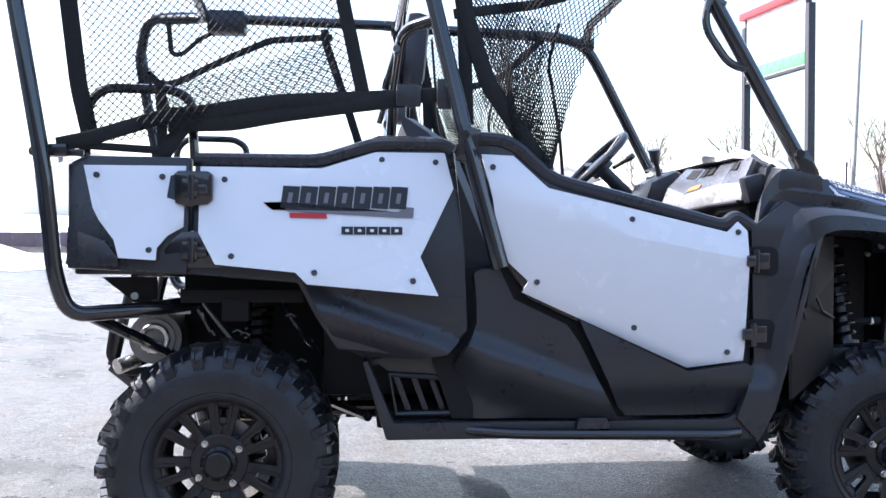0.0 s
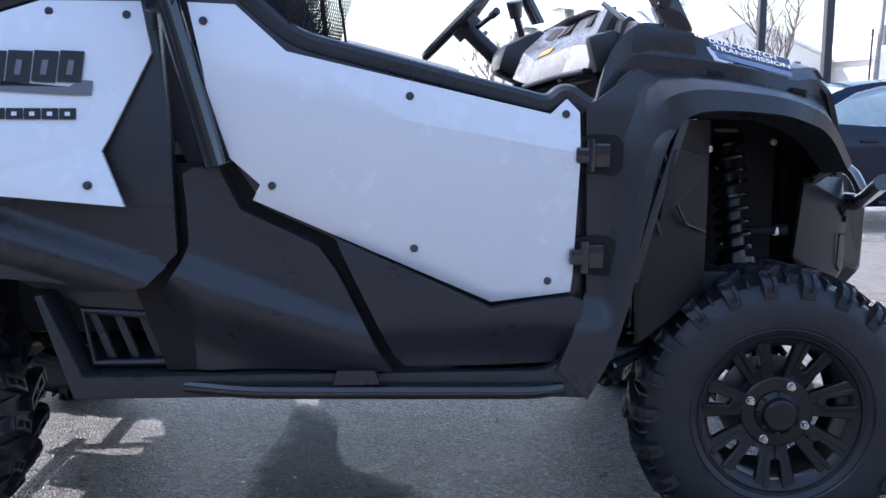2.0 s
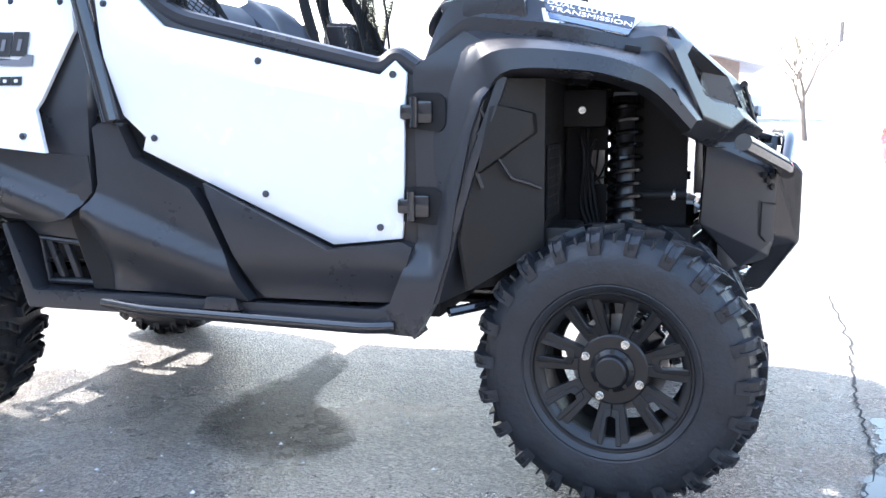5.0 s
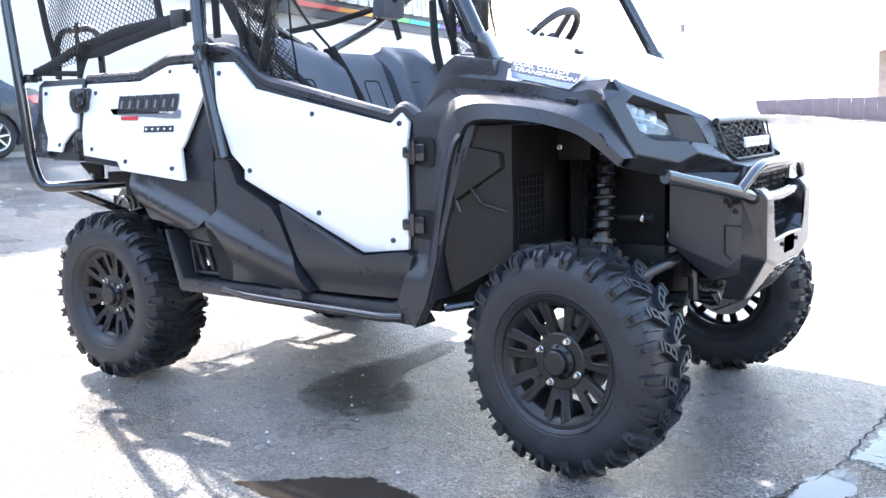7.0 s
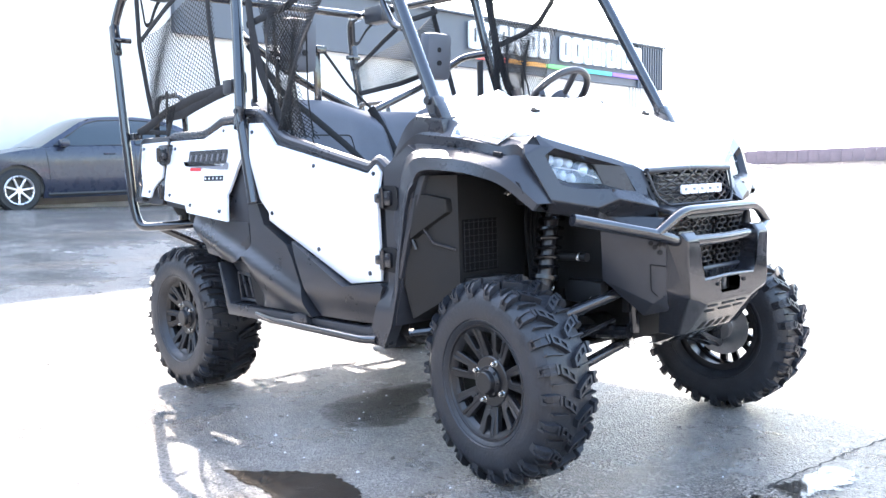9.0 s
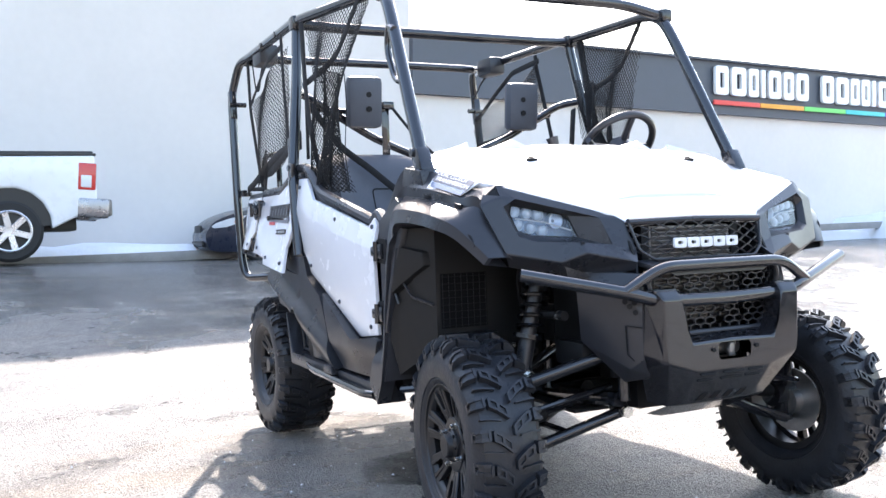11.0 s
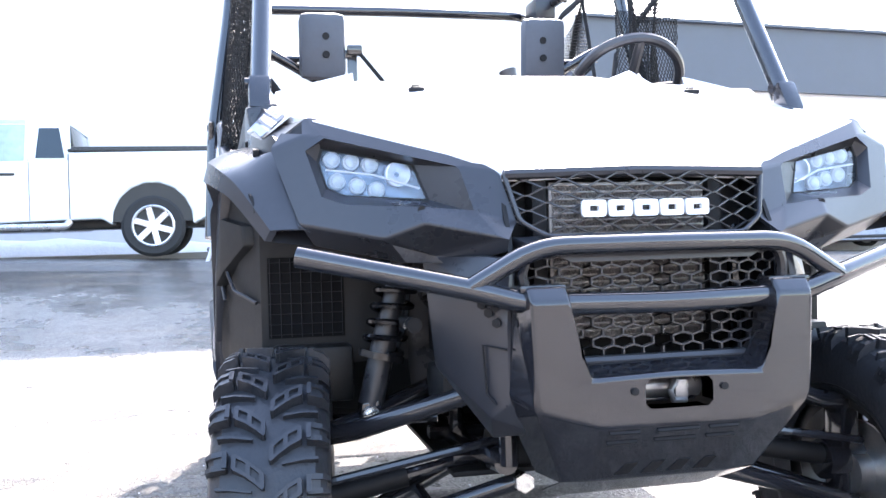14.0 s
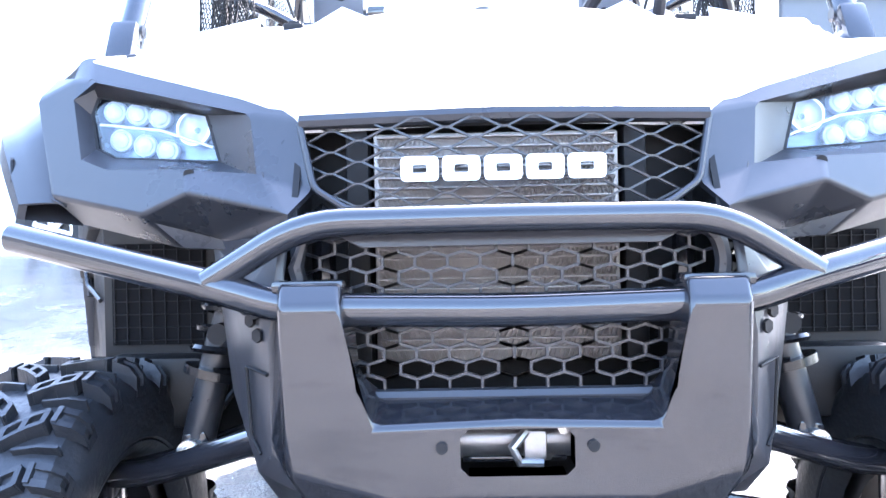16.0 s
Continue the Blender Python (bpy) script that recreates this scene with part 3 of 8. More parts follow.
    crown = [(1.57, -0.74, 0.84), (1.58, -0.72, 1.07), (1.66, -0.698, 1.185), (1.78, -0.668, 1.172), (1.90, -0.645, 1.135), (2.02, -0.628, 1.102), (2.10, -0.592, 1.105)]

    def bands(a, b):
        a, b = flowing(a, 30), flowing(b, 30)
        return [[p, q, s_, r] for (p, q), (r, s_) in zip(zip(a, a[1:]), zip(b, b[1:]))]
    mid = [tuple((Vector(p) * 0.45 + Vector(q) * 0.55) + Vector((0, -0.012, 0.008)) * min(1.0, 0.4 * i)) for i, (p, q) in enumerate(zip(lip, flare))]
    tuck = [tuple(Vector(p) + Vector((0, 0.012, -0.004)) * min(1.0, 0.4 * i)) for i, p in enumerate(groove)]
    fender = part("fender", mirrored(shell(bands(lip_in, lip) + bands(lip, mid) + bands(mid, flare) + bands(flare, tuck), 0.012, 0.0, (0, 1, -0.15)), s), BLACK, utv, "black moulded front fender flare", 24)
    part("fender_shoulder", mirrored(shell(bands(tuck, ridge) + bands(ridge[:-1], crown), 0.016, 0.0, (0, 1, -0.5)), s), BLACK, utv, "black upper fender shoulder", 24)
    for x, z in ((1.837, 1.082), (2.030, 1.046)):
        part("fender_clip", mirrored(box((x, -0.698 + 0.10 * max(0, x - 1.9), z), (0.035, 0.012, 0.016), Euler((0, radians(10), 0)).to_matrix(), 0.003), s), DARK, fender)
    part("fender_slot", mirrored(solid([(2.118, -0.703, 0.962), (2.126, -0.699, 0.957), (2.140, -0.692, 0.925), (2.133, -0.696, 0.922)], (0, 0.004, 0)), s), DARK, fender)
    return door


for s_ in (-1, 1):
    side(s_)

# ---- wheels ----
def tyre_mesh(width):
    half = width / 2
    prof = [(0.176, -half + 0.03), (0.184, -half + 0.018), (0.192, -half + 0.009), (0.203, -half + 0.004), (0.206, -half + 0.005), (0.209, -half + 0.001), (0.232, -half - 0.003), (0.262, -half - 0.004), (0.286, -half + 0.004), (0.306, -half + 0.022), (0.314, -half * 0.5), (0.317, 0)]
    prof = prof + [(r, -y) for r, y in prof[-2::-1]]
    return lathe(prof, 64)


def tread_mesh(width, flip):
    """Open mud tread: on each side a shoulder lug with a foot, and a slanted hollow middle lug, staggered."""
    bm, half, n = B(), width / 2, 22

    def lug(t0, sgn, path):
        rows = []
        for arc_, y, top, low, ww in path:
            row = []
            for a, r in ((arc_ - ww, low), (arc_ - ww * 0.8, top), (arc_ + ww * 0.8, top), (arc_ + ww, low)):
                th = t0 + a / 0.33
                row.append(bm.verts.new((flip * r * math.cos(th), sgn * y, r * math.sin(th))))
            rows.append(row)
        for p, q in zip(rows, rows[1:]):
            for k in range(3):
                bm.faces.new((p[k], p[k + 1], q[k + 1], q[k]))
        bm.faces.new(rows[0])
        bm.faces.new(rows[-1][::-1])
    T, L_ = 0.336, 0.304
    for k in range(n):
        for sgn, ph in ((-1, 0.0), (1, 0.5)):
            t0 = 2 * math.pi * (k + ph) / n
            t1 = t0 + math.pi / n
            # shoulder lug: two stems over the shoulder, a foot bar and a web between
            for off in (-0.012, 0.012):
                lug(t0, sgn, [(off, half + 0.002, 0.288, 0.278, 0.004), (off, half + 0.003, 0.308, 0.285, 0.005), (off, half - 0.009, 0.324, 0.298, 0.006), (off, half - 0.034, T - 0.002, L_, 0.007)])
            lug(t0, sgn, [(0, half + 0.002, 0.284, 0.276, 0.018), (0, half + 0.003, 0.292, 0.280, 0.017)])
            lug(t0, sgn, [(0, half - 0.002, 0.304, 0.290, 0.015), (0, half - 0.013, 0.320, 0.298, 0.016), (0, half - 0.030, T - 0.007, L_, 0.016)])
            lug(t0, sgn, [(0, half - 0.028, T, L_, 0.018), (0, half - 0.036, T, L_, 0.018)])
            # middle lug: slanted, hollow between two ribs with cross bars
            y0, y1 = half - 0.046, 0.006

            def along(u, off):
                return (-0.004 - 0.036 * u ** 1.3 + off, y0 + (y1 - y0) * u)
            for off in (-0.0115, 0.0115):
                lug(t0, sgn, [(*along(u, off), T, L_, 0.0045) for u in (0, 0.35, 0.7, 1.0)])
            lug(t0, sgn, [(*along(u, 0), T - 0.008, L_, 0.013) for u in (0, 0.35, 0.7, 1.0)])
            for u in (0.03, 0.5, 0.97):
                a, y = along(u, 0)
                lug(t0, sgn, [(a, y + 0.004, T, L_, 0.0155), (a - 0.001, y - 0.004, T, L_, 0.0155)])
            # low rib between the rows
            lug(t1, sgn, [(0, half - 0.016, 0.321, 0.302, 0.003), (-0.002, half * 0.6, 0.326, 0.306, 0.003), (-0.008, half * 0.25, 0.326, 0.306, 0.003)])
    return bm


def rim_mesh():
    """Barrel, rolled lip, spoke ring and a flat hub disc."""
    bm = lathe([(0.150, 0.10), (0.168, 0.085), (0.172, 0.0), (0.160, -0.012), (0.158, -0.030), (0.166, -0.040), (0.172, -0.043), (0.178, -0.046), (0.181, -0.052), (0.185, -0.053), (0.189, -0.048), (0.188, -0.040), (0.186, 0.10), (0.150, 0.10)], 64)
    hub = lathe([(0.0, -0.024), (0.078, -0.024), (0.082, -0.021), (0.083, -0.006), (0.078, 0.03), (0.0, 0.03)], 40)
    me = bpy.data.meshes.new("tmp")
    hub.to_mesh(me)
    bm.from_mesh(me)
    hub.free()
    bpy.data.meshes.remove(me)
    return bm


def spoke_mesh():
    """One forked spoke: a U that opens to the rim, with a raised inner border."""
    bm = B()
    lift = lambda r: -0.020 - 0.024 * smooth(0.075, 0.165, r)

    def plate(outer, dy, thick, bevel):
        pts = [(x, lift(r) + dy, -r) for x, r in outer]
        add_poly(bm, pts, (0, thick, 0), bevel, 1)
    for sg in (-1, 1):
        plate([(sg * 0.0, 0.072), (sg * 0.0, 0.108), (sg * 0.010, 0.112), (sg * 0.016, 0.180), (sg * 0.049, 0.174), (sg * 0.027, 0.076)][::sg], 0.0, 0.022, 0.0025)
        plate([(sg * 0.0, 0.090), (sg * 0.0, 0.108), (sg * 0.010, 0.112), (sg * 0.0155, 0.172), (sg * 0.028, 0.171), (sg * 0.018, 0.094)][::sg], -0.003, 0.012, 0.0015)
    plate([(-0.017, 0.170), (0.017, 0.170), (0.019, 0.180), (-0.019, 0.180)], 0.002, 0.014, 0.002)
    return bm


def cap_mesh():
    bm = lathe([(0.0, -0.054), (0.032, -0.054), (0.036, -0.051), (0.040, -0.038), (0.050, -0.030), (0.052, -0.022), (0.052, -0.01), (0.0, -0.01)], 32)
    for k in range(8):
        a = 2 * math.pi * k / 8
        add_cyl(bm, (0.044 * math.cos(a), -0.037, 0.044 * math.sin(a)), (0.044 * math.cos(a), -0.022, 0.044 * math.sin(a)), 0.0055, 8)
    return bm


def nut_mesh():
    bm = cyl((0.068, -0.020, 0), (0.068, -0.026, 0), 0.0098, 14)
    add_cyl(bm, (0.068, -0.026, 0), (0.068, -0.038, 0), 0.0078, 6)
    return add_cyl(bm, (0.068, -0.038, 0), (0.068, -0.042, 0), 0.0052, 10)


def mesh_of(name, bm, mat, angle=32):
    me = bpy.data.meshes.new(name)
    finish(bm, angle)
    bm.to_mesh(me)
    bm.free()
    me.materials.append(mat)
    return me


M_TYRE = {w: mesh_of("tyre", tyre_mesh(w), RUBBER) for w in (0.205, 0.27)}
M_TREAD = {(w, f): mesh_of("tread", tread_mesh(w, f), RUBBER, 25) for w in (0.205, 0.27) for f in (-1, 1)}
M_RIM, M_CAP, M_NUT = mesh_of("rim", rim_mesh(), RIM), mesh_of("hub_cap", cap_mesh(), RIM), mesh_of("lug_nut", nut_mesh(), CHROME)
M_SPOKE = mesh_of("spoke", spoke_mesh(), RIM)
M_CALIPER = mesh_of("caliper", box((0.062, 0.055, 0.072), (0.075, 0.05, 0.055), Euler((0, radians(40), 0)).to_matrix(), 0.01), STEEL_BLACK)
M_BRAKE = mesh_of("brake_disc", add_cyl(cyl((0, 0.055, 0), (0, 0.061, 0), 0.115, 32), (0, 0.03, 0), (0, 0.10, 0), 0.05, 20), ALU)


def wheel(x, s, w, face, spin):
    """face: how far out the hub cap's face stands."""
    r = new("wheel", M_RIM)
    r.parent = utv
    tagged(r, "satin black alloy wheel with chunky mud tyre")
    r.matrix_world = pose(x + (0.01 if s > 0 and w < 0.25 else 0), s * (face - 0.048) + (0.012 if s > 0 else 0), (0.328 if w < 0.25 else 0.334) - (0.016 if s > 0 else 0), 0, 0, (0 if s < 0 else 180) + (6 * s if w < 0.25 else 0)) @ pose(0, 0, 0, 0, spin, 0)
    mid = w / 2 - 0.075
    for nm, me in (("tyre", M_TYRE[w]), ("tread", M_TREAD[(w, -s)])):
        o = new(nm, me)
        o.parent = r
        o.matrix_local = Matrix.Translation((0, mid + (0.012 if w < 0.25 else 0.0), 0)) @ Matrix.Diagonal((0.985, 1, 0.985, 1) if w < 0.25 else (1, 1, 1, 1))
    for nm, me in (("hub_cap", M_CAP), ("brake_disc", M_BRAKE), ("brake_caliper", M_CALIPER)):
        o = new(nm, me)
        o.parent = r
    for k in range(7):
        o = new("spoke", M_SPOKE)
        o.parent = r
        o.matrix_local = pose(0, 0, 0, 0, 360 * k / 7, 0)
    for k in range(4):
        o = new("lug_nut", M_NUT)
        o.parent = r
        o.matrix_local = pose(0, 0, 0, 0, 90 * k + 24, 0)


for s_ in (-1, 1):
    wheel(2.01, s_, 0.205, 0.745, 0)
    wheel(0.0, s_, 0.27, 0.755, 31)


# ---- suspension and underbody ----
def coil(a, b, r, wire, turns, n=14):
    a, b = Vector(a), Vector(b)
    d = b - a
    q = d.to_track_quat("Z", "Y").to_matrix()
    pts = []
    for i in range(turns * n + 1):
        t = i / (turns * n)
        th = 2 * math.pi * turns * t
        pts.append(a + q @ Vector((r * math.cos(th), r * math.sin(th), d.length * t)))
    return tube(pts, wire, 6)


def lerp(a, b, t):
    return Vector(a).lerp(Vector(b), t)


LINER = material("dull_black_liner", (0.0085, 0.0084, 0.0088), 0.5, var=0.25, scale=7, bump=0.2, bump_scale=200, spec=0.35)
SHOCK = material("satin_black_spring_steel", (0.006, 0.006, 0.007), 0.2, var=0.2, scale=20, spec=0.5)

# Plate behind the grid bars; its near-black stands for shade in the recess.
MESH_BACK = material("recess_shade_black", (0.007, 0.007, 0.008), 0.8, var=0.2, spec=0.1)
SHOCK_BODY = material("grey_black_shock_body", (0.022, 0.022, 0.025), 0.35, var=0.2, scale=30)


def shock(top, foot, s, r=0.040):
    body = part("shock_absorber", mirrored(add_cyl(cyl(lerp(top, foot, 0.05), lerp(top, foot, 0.66), 0.023), lerp(top, foot, 0.60), lerp(top, foot, 0.96), 0.026), s), SHOCK_BODY, utv, "black coil-over shock absorber")
    part("spring", mirrored(coil(lerp(top, foot, 0.06), lerp(top, foot, 0.72), r, 0.0066, 9), s), SHOCK, body)
    part("spring_seat", mirrored(cyl(lerp(top, foot, 0.72), lerp(top, foot, 0.75), r + 0.008, 20), s), SHOCK, body)
    part("spring_seat", mirrored(cyl(lerp(top, foot, 0.02), lerp(top, foot, 0.06), r + 0.006, 20), s), SHOCK, body)
    f, t = Vector(foot), Vector(top)
    part("shock_bolt", mirrored(add_cyl(cyl(f - Vector((0.03, 0, 0)), f + Vector((0.044, 0, 0)), 0.019, 16), f + Vector((0.04, 0, 0)), f + Vector((0.056, 0, 0)), 0.013, 6), s), CHROME, body, "zinc shock bolt")
    part("shock_bolt", mirrored(cyl(t - Vector((0.03, 0, 0)), t + Vector((0.03, 0, 0)), 0.012, 12), s), CHROME, body, "zinc shock bolt")


for s_ in (-1, 1):
    shock((1.992, -0.362, 0.95), (2.008, -0.474, 0.516), s_)
    shock((0.085, -0.44, 0.80), (0.06, -0.50, 0.43), s_)
    up = part("upper_arm", mirrored(add_tube(tube([(2.20, -0.27, 0.585), (2.06, -0.52, 0.49), (2.02, -0.62, 0.475)], 0.020, 12, 0.04), [(1.88, -0.27, 0.565), (1.99, -0.52, 0.49), (2.02, -0.62, 0.475)], 0.018, 12, 0.04), s_), STEEL_BLACK, utv, "black tubular suspension arm")
    part("shock_mount", mirrored(solid([(1.972, -0.44, 0.495), (1.972, -0.50, 0.475), (1.972, -0.49, 0.54), (1.972, -0.455, 0.545)], (0.06, 0, 0), 0.004), s_), STEEL_BLACK, up)
    lo = part("lower_arm", mirrored(add_tube(tube([(2.14, -0.19, 0.39), (2.04, -0.60, 0.255)], 0.018, 12), [(1.86, -0.19, 0.40), (2.0, -0.60, 0.255)], 0.018, 12), s_), STEEL_BLACK, utv, "black tubular lower suspension arm")
    for xa, xb, y, z in ((1.93, 2.10, -0.365, 0.336), (1.97, 2.07, -0.495, 0.291)):
        part("arm_gusset", mirrored(tube([(xa, y, z), (xb, y, z)], 0.011, 8), s_), STEEL_BLACK, lo)
    part("arm_bolt", mirrored(add_cyl(cyl((2.10, -0.197, 0.392), (2.17, -0.197, 0.392), 0.015, 12), (2.165, -0.197, 0.392), (2.178, -0.197, 0.392), 0.020, 6), s_), CHROME, lo, "zinc pivot bolt")
    part("knuckle", mirrored(add_cyl(box((2.01, -0.615, 0.36), (0.07, 0.05, 0.24), None, 0.015), (2.01, -0.56, 0.34), (2.01, -0.68, 0.34), 0.045, 16), s_), STEEL_BLACK, utv)
    part("tie_rod", mirrored(tube([(2.12, -0.22, 0.47), (2.10, -0.60, 0.40)], 0.009, 8), s_), STEEL_BLACK, utv)
    ax = part("drive_shaft", mirrored(cyl((2.0, -0.20, 0.42), (2.01, -0.60, 0.345), 0.013, 10), s_), STEEL_BLACK, utv)
    bm = tube([lerp((2.0, -0.20, 0.42), (2.01, -0.60, 0.345), t) for t in (0.5, 0.6, 0.7, 0.8, 0.9)], 0.024, 14)
    part("axle_boot", mirrored(bm, s_), DARK, ax, "ribbed rubber axle boot")
    part("rear_arm", mirrored(add_tube(tube([(0.14, -0.22, 0.40), (0.02, -0.60, 0.28)], 0.02, 10), [(-0.14, -0.22, 0.40), (-0.02, -0.60, 0.28)], 0.02, 10), s_), STEEL_BLACK, utv)
    part("rear_upper_arm", mirrored(add_tube(tube([(0.14, -0.24, 0.56), (0.0, -0.60, 0.45)], 0.016, 10), [(-0.14, -0.24, 0.56), (0.0, -0.60, 0.45)], 0.016, 10), s_), STEEL_BLACK, utv)
    # Dark sheet added behind the rear wheel to block the sky seen through.
    part("rear_dark_sheet", mirrored(solid([(-0.17, -0.34, 0.88), (0.46, -0.34, 0.88), (0.48, -0.34, 0.46), (0.16, -0.34, 0.44), (-0.15, -0.34, 0.50), (-0.17, -0.34, 0.58)], (0, 0.02, 0), 0.006), s_), DARK, utv, "dark sheet added for the shade behind the rear wheel")
    part("rear_knuckle", mirrored(box((0, -0.61, 0.36), (0.07, 0.05, 0.24), None, 0.015), s_), STEEL_BLACK, utv)
    # ribbed inner wheel-house panels
    liner = part("wheel_liner", mirrored(shell([[(1.705, -0.762, 0.93), (1.735, -0.755, 0.985), (1.838, -0.68, 0.985), (1.838, -0.68, 0.60), (1.675, -0.745, 0.50), (1.662, -0.77, 0.62)],
        [(1.838, -0.68, 0.985), (1.84, -0.36, 0.98), (1.84, -0.36, 0.60), (1.838, -0.68, 0.60)], [(1.838, -0.68, 0.60), (1.84, -0.36, 0.60), (1.80, -0.34, 0.47), (1.675, -0.745, 0.50)]], 0.008, 0.0, (-1, 0.2, 0)), s_), LINER, utv, "dark moulded wheel-house liner")
    part("liner_rib", mirrored(solid([(1.746, -0.766, 0.990), (1.766, -0.758, 0.986), (1.700, -0.778, 0.790), (1.658, -0.784, 0.640), (1.638, -0.784, 0.640), (1.682, -0.780, 0.795)], (0, 0.022, 0), 0.003), s_), BLACK, liner)
    for za, zb, xa, xb in ((0.93, 0.86, 1.70, 1.735), (0.86, 0.90, 1.70, 1.735), (0.80, 0.74, 1.69, 1.71)):
        part("liner_brace", mirrored(tube([(xa, -0.768, za), (xb, -0.758, zb)], 0.005, 6), s_), BLACK, liner)
    part("liner_box", mirrored(solid([(1.728, -0.770, 0.925), (1.751, -0.764, 0.925), (1.816, -0.718, 0.908), (1.820, -0.714, 0.864), (1.745, -0.762, 0.805), (1.700, -0.780, 0.772)], (0.006, 0.04, 0), 0.005), s_), LINER, liner)
    part("liner_step", mirrored(tube([(1.745, -0.752, 0.808), (1.772, -0.736, 0.762), (1.800, -0.714, 0.752), (1.832, -0.69, 0.738)], 0.0045, 6, 0.01), s_), BLACK, liner)
    part("liner_box", mirrored(box((1.872, -0.575, 0.585), (0.075, 0.17, 0.12), None, 0.012), s_), LINER, liner)
    part("radiator_side", mirrored(add_box(box((2.196, -0.155, 0.79), (0.056, 0.012, 0.20), None, 0.003), (2.168, -0.158, 0.79), (0.006, 0.02, 0.205), None, 0.002), s_), ALU, utv, "bare metal radiator side plate")
    part("stabiliser_link", mirrored(add_cyl(cyl((2.00, -0.40, 0.700), (2.125, -0.40, 0.704), 0.0125, 12), (2.125, -0.40, 0.704), (2.150, -0.40, 0.704), 0.015, 14), s_), DARK, utv)
    part("link_ring", mirrored(cyl((2.118, -0.40, 0.704), (2.126, -0.40, 0.704), 0.0145, 12), s_), CHROME, utv, "zinc link ring")
    on_liner = lambda y, z, lift: (1.839 + lift, y, z)
    grid = part("cooling_grid", mirrored(solid([on_liner(-0.665, 0.66, 0.002), on_liner(-0.50, 0.66, 0.002), on_liner(-0.50, 0.836, 0.002), on_liner(-0.665, 0.836, 0.002)], (0.002, 0, 0)), s_), MESH_BACK, utv, "cooling grid on a plate blackened for its recess's shade")
    for k in range(8):
        y = -0.66 + 0.0222 * k
        part("grid_bar", mirrored(tube([on_liner(y, 0.662, 0.006), on_liner(y, 0.834, 0.006)], 0.0013, 5), s_), DARK, grid)
        z = 0.668 + 0.0225 * k
        part("grid_bar", mirrored(tube([on_liner(-0.663, z, 0.005), on_liner(-0.502, z, 0.005)], 0.0013, 5), s_), DARK, grid)
    for bx_, by, bz in ((1.90, -0.50, 0.915), (2.09, -0.43, 0.93), (2.12, -0.40, 0.70), (1.93, -0.45, 0.60), (2.14, -0.36, 0.56), (1.88, -0.52, 0.56), (2.06, -0.52, 0.50)):
        part("flange_bolt", mirrored(add_cyl(cyl((bx_, by, bz), (bx_, by - 0.008, bz), 0.009, 12), (bx_, by - 0.006, bz), (bx_, by - 0.016, bz), 0.006, 6), s_), CHROME, utv, "zinc flange bolt")
    # hoses and cables beside the shock
    for k in range(4):
        bm = tube([(1.86 + 0.02 * k, -0.36, 0.93 - 0.03 * k), (1.90, -0.42 + 0.02 * k, 0.80), (1.88 + 0.015 * k, -0.38, 0.66), (1.96, -0.46, 0.55)], 0.005, 6, 0.05)
        part("brake_hose", mirrored(bm, s_), DARK, utv)
    part("pipe_guard", mirrored(tube([(1.62, -0.72, 0.44), (1.75, -0.62, 0.46), (1.86, -0.30, 0.47)], 0.013, 8, 0.04), s_), TUBE, utv)
    part("pipe_guard", mirrored(tube([(0.42, -0.62, 0.44), (0.30, -0.35, 0.44)], 0.015, 8), s_), TUBE, utv)

chassis = part("chassis", tube([(1.75, -0.3, 0.41), (1.75, 0.3, 0.41)], 0.018, 10), STEEL_BLACK, utv, "black welded tube chassis")
for y in (-0.24, 0.24):
    for path, r_, bend in (([(2.2, y, 0.44), (1.8, y, 0.40), (0.3, y, 0.40), (-0.3, y, 0.45), (-0.42, y, 0.55)], 0.024, 0.06),
                           ([(2.22, y, 0.44), (2.20, y, 0.90), (1.80, y, 0.98), (1.78, y, 0.42)], 0.018, 0.06),
                           ([(0.3, y, 0.42), (0.32, y, 0.86), (-0.35, y, 0.86), (-0.42, y, 0.55)], 0.018, 0.05)):
        part("frame_rail", tube(path, r_, 10, bend), STEEL_BLACK, chassis)
for x in (2.0, 1.2, 0.7, 0.25, -0.25):
    part("cross_tube", tube([(x, -0.3, 0.41), (x, 0.3, 0.41)], 0.018, 10), STEEL_BLACK, chassis)
part("floor_pan", add_box(box((1.02, 0, 0.445), (1.15, 1.40, 0.05), None, 0.01), (1.60, 0, 0.62), (0.05, 1.28, 0.42), Euler((0, radians(12), 0)).to_matrix(), 0.01), DARK, utv)
part("engine", add_box(add_box(box((0.45, 0, 0.60), (0.40, 0.62, 0.30), None, 0.03), (0.15, 0.05, 0.52), (0.35, 0.40, 0.26), None, 0.04), (0.0, 0, 0.40), (0.26, 0.24, 0.20), None, 0.04), DARK, utv)
part("front_differential", add_cyl(box((2.0, 0, 0.46), (0.22, 0.22, 0.18), None, 0.04), (2.0, -0.22, 0.42), (2.0, 0.22, 0.42), 0.05, 16), DARK, utv)
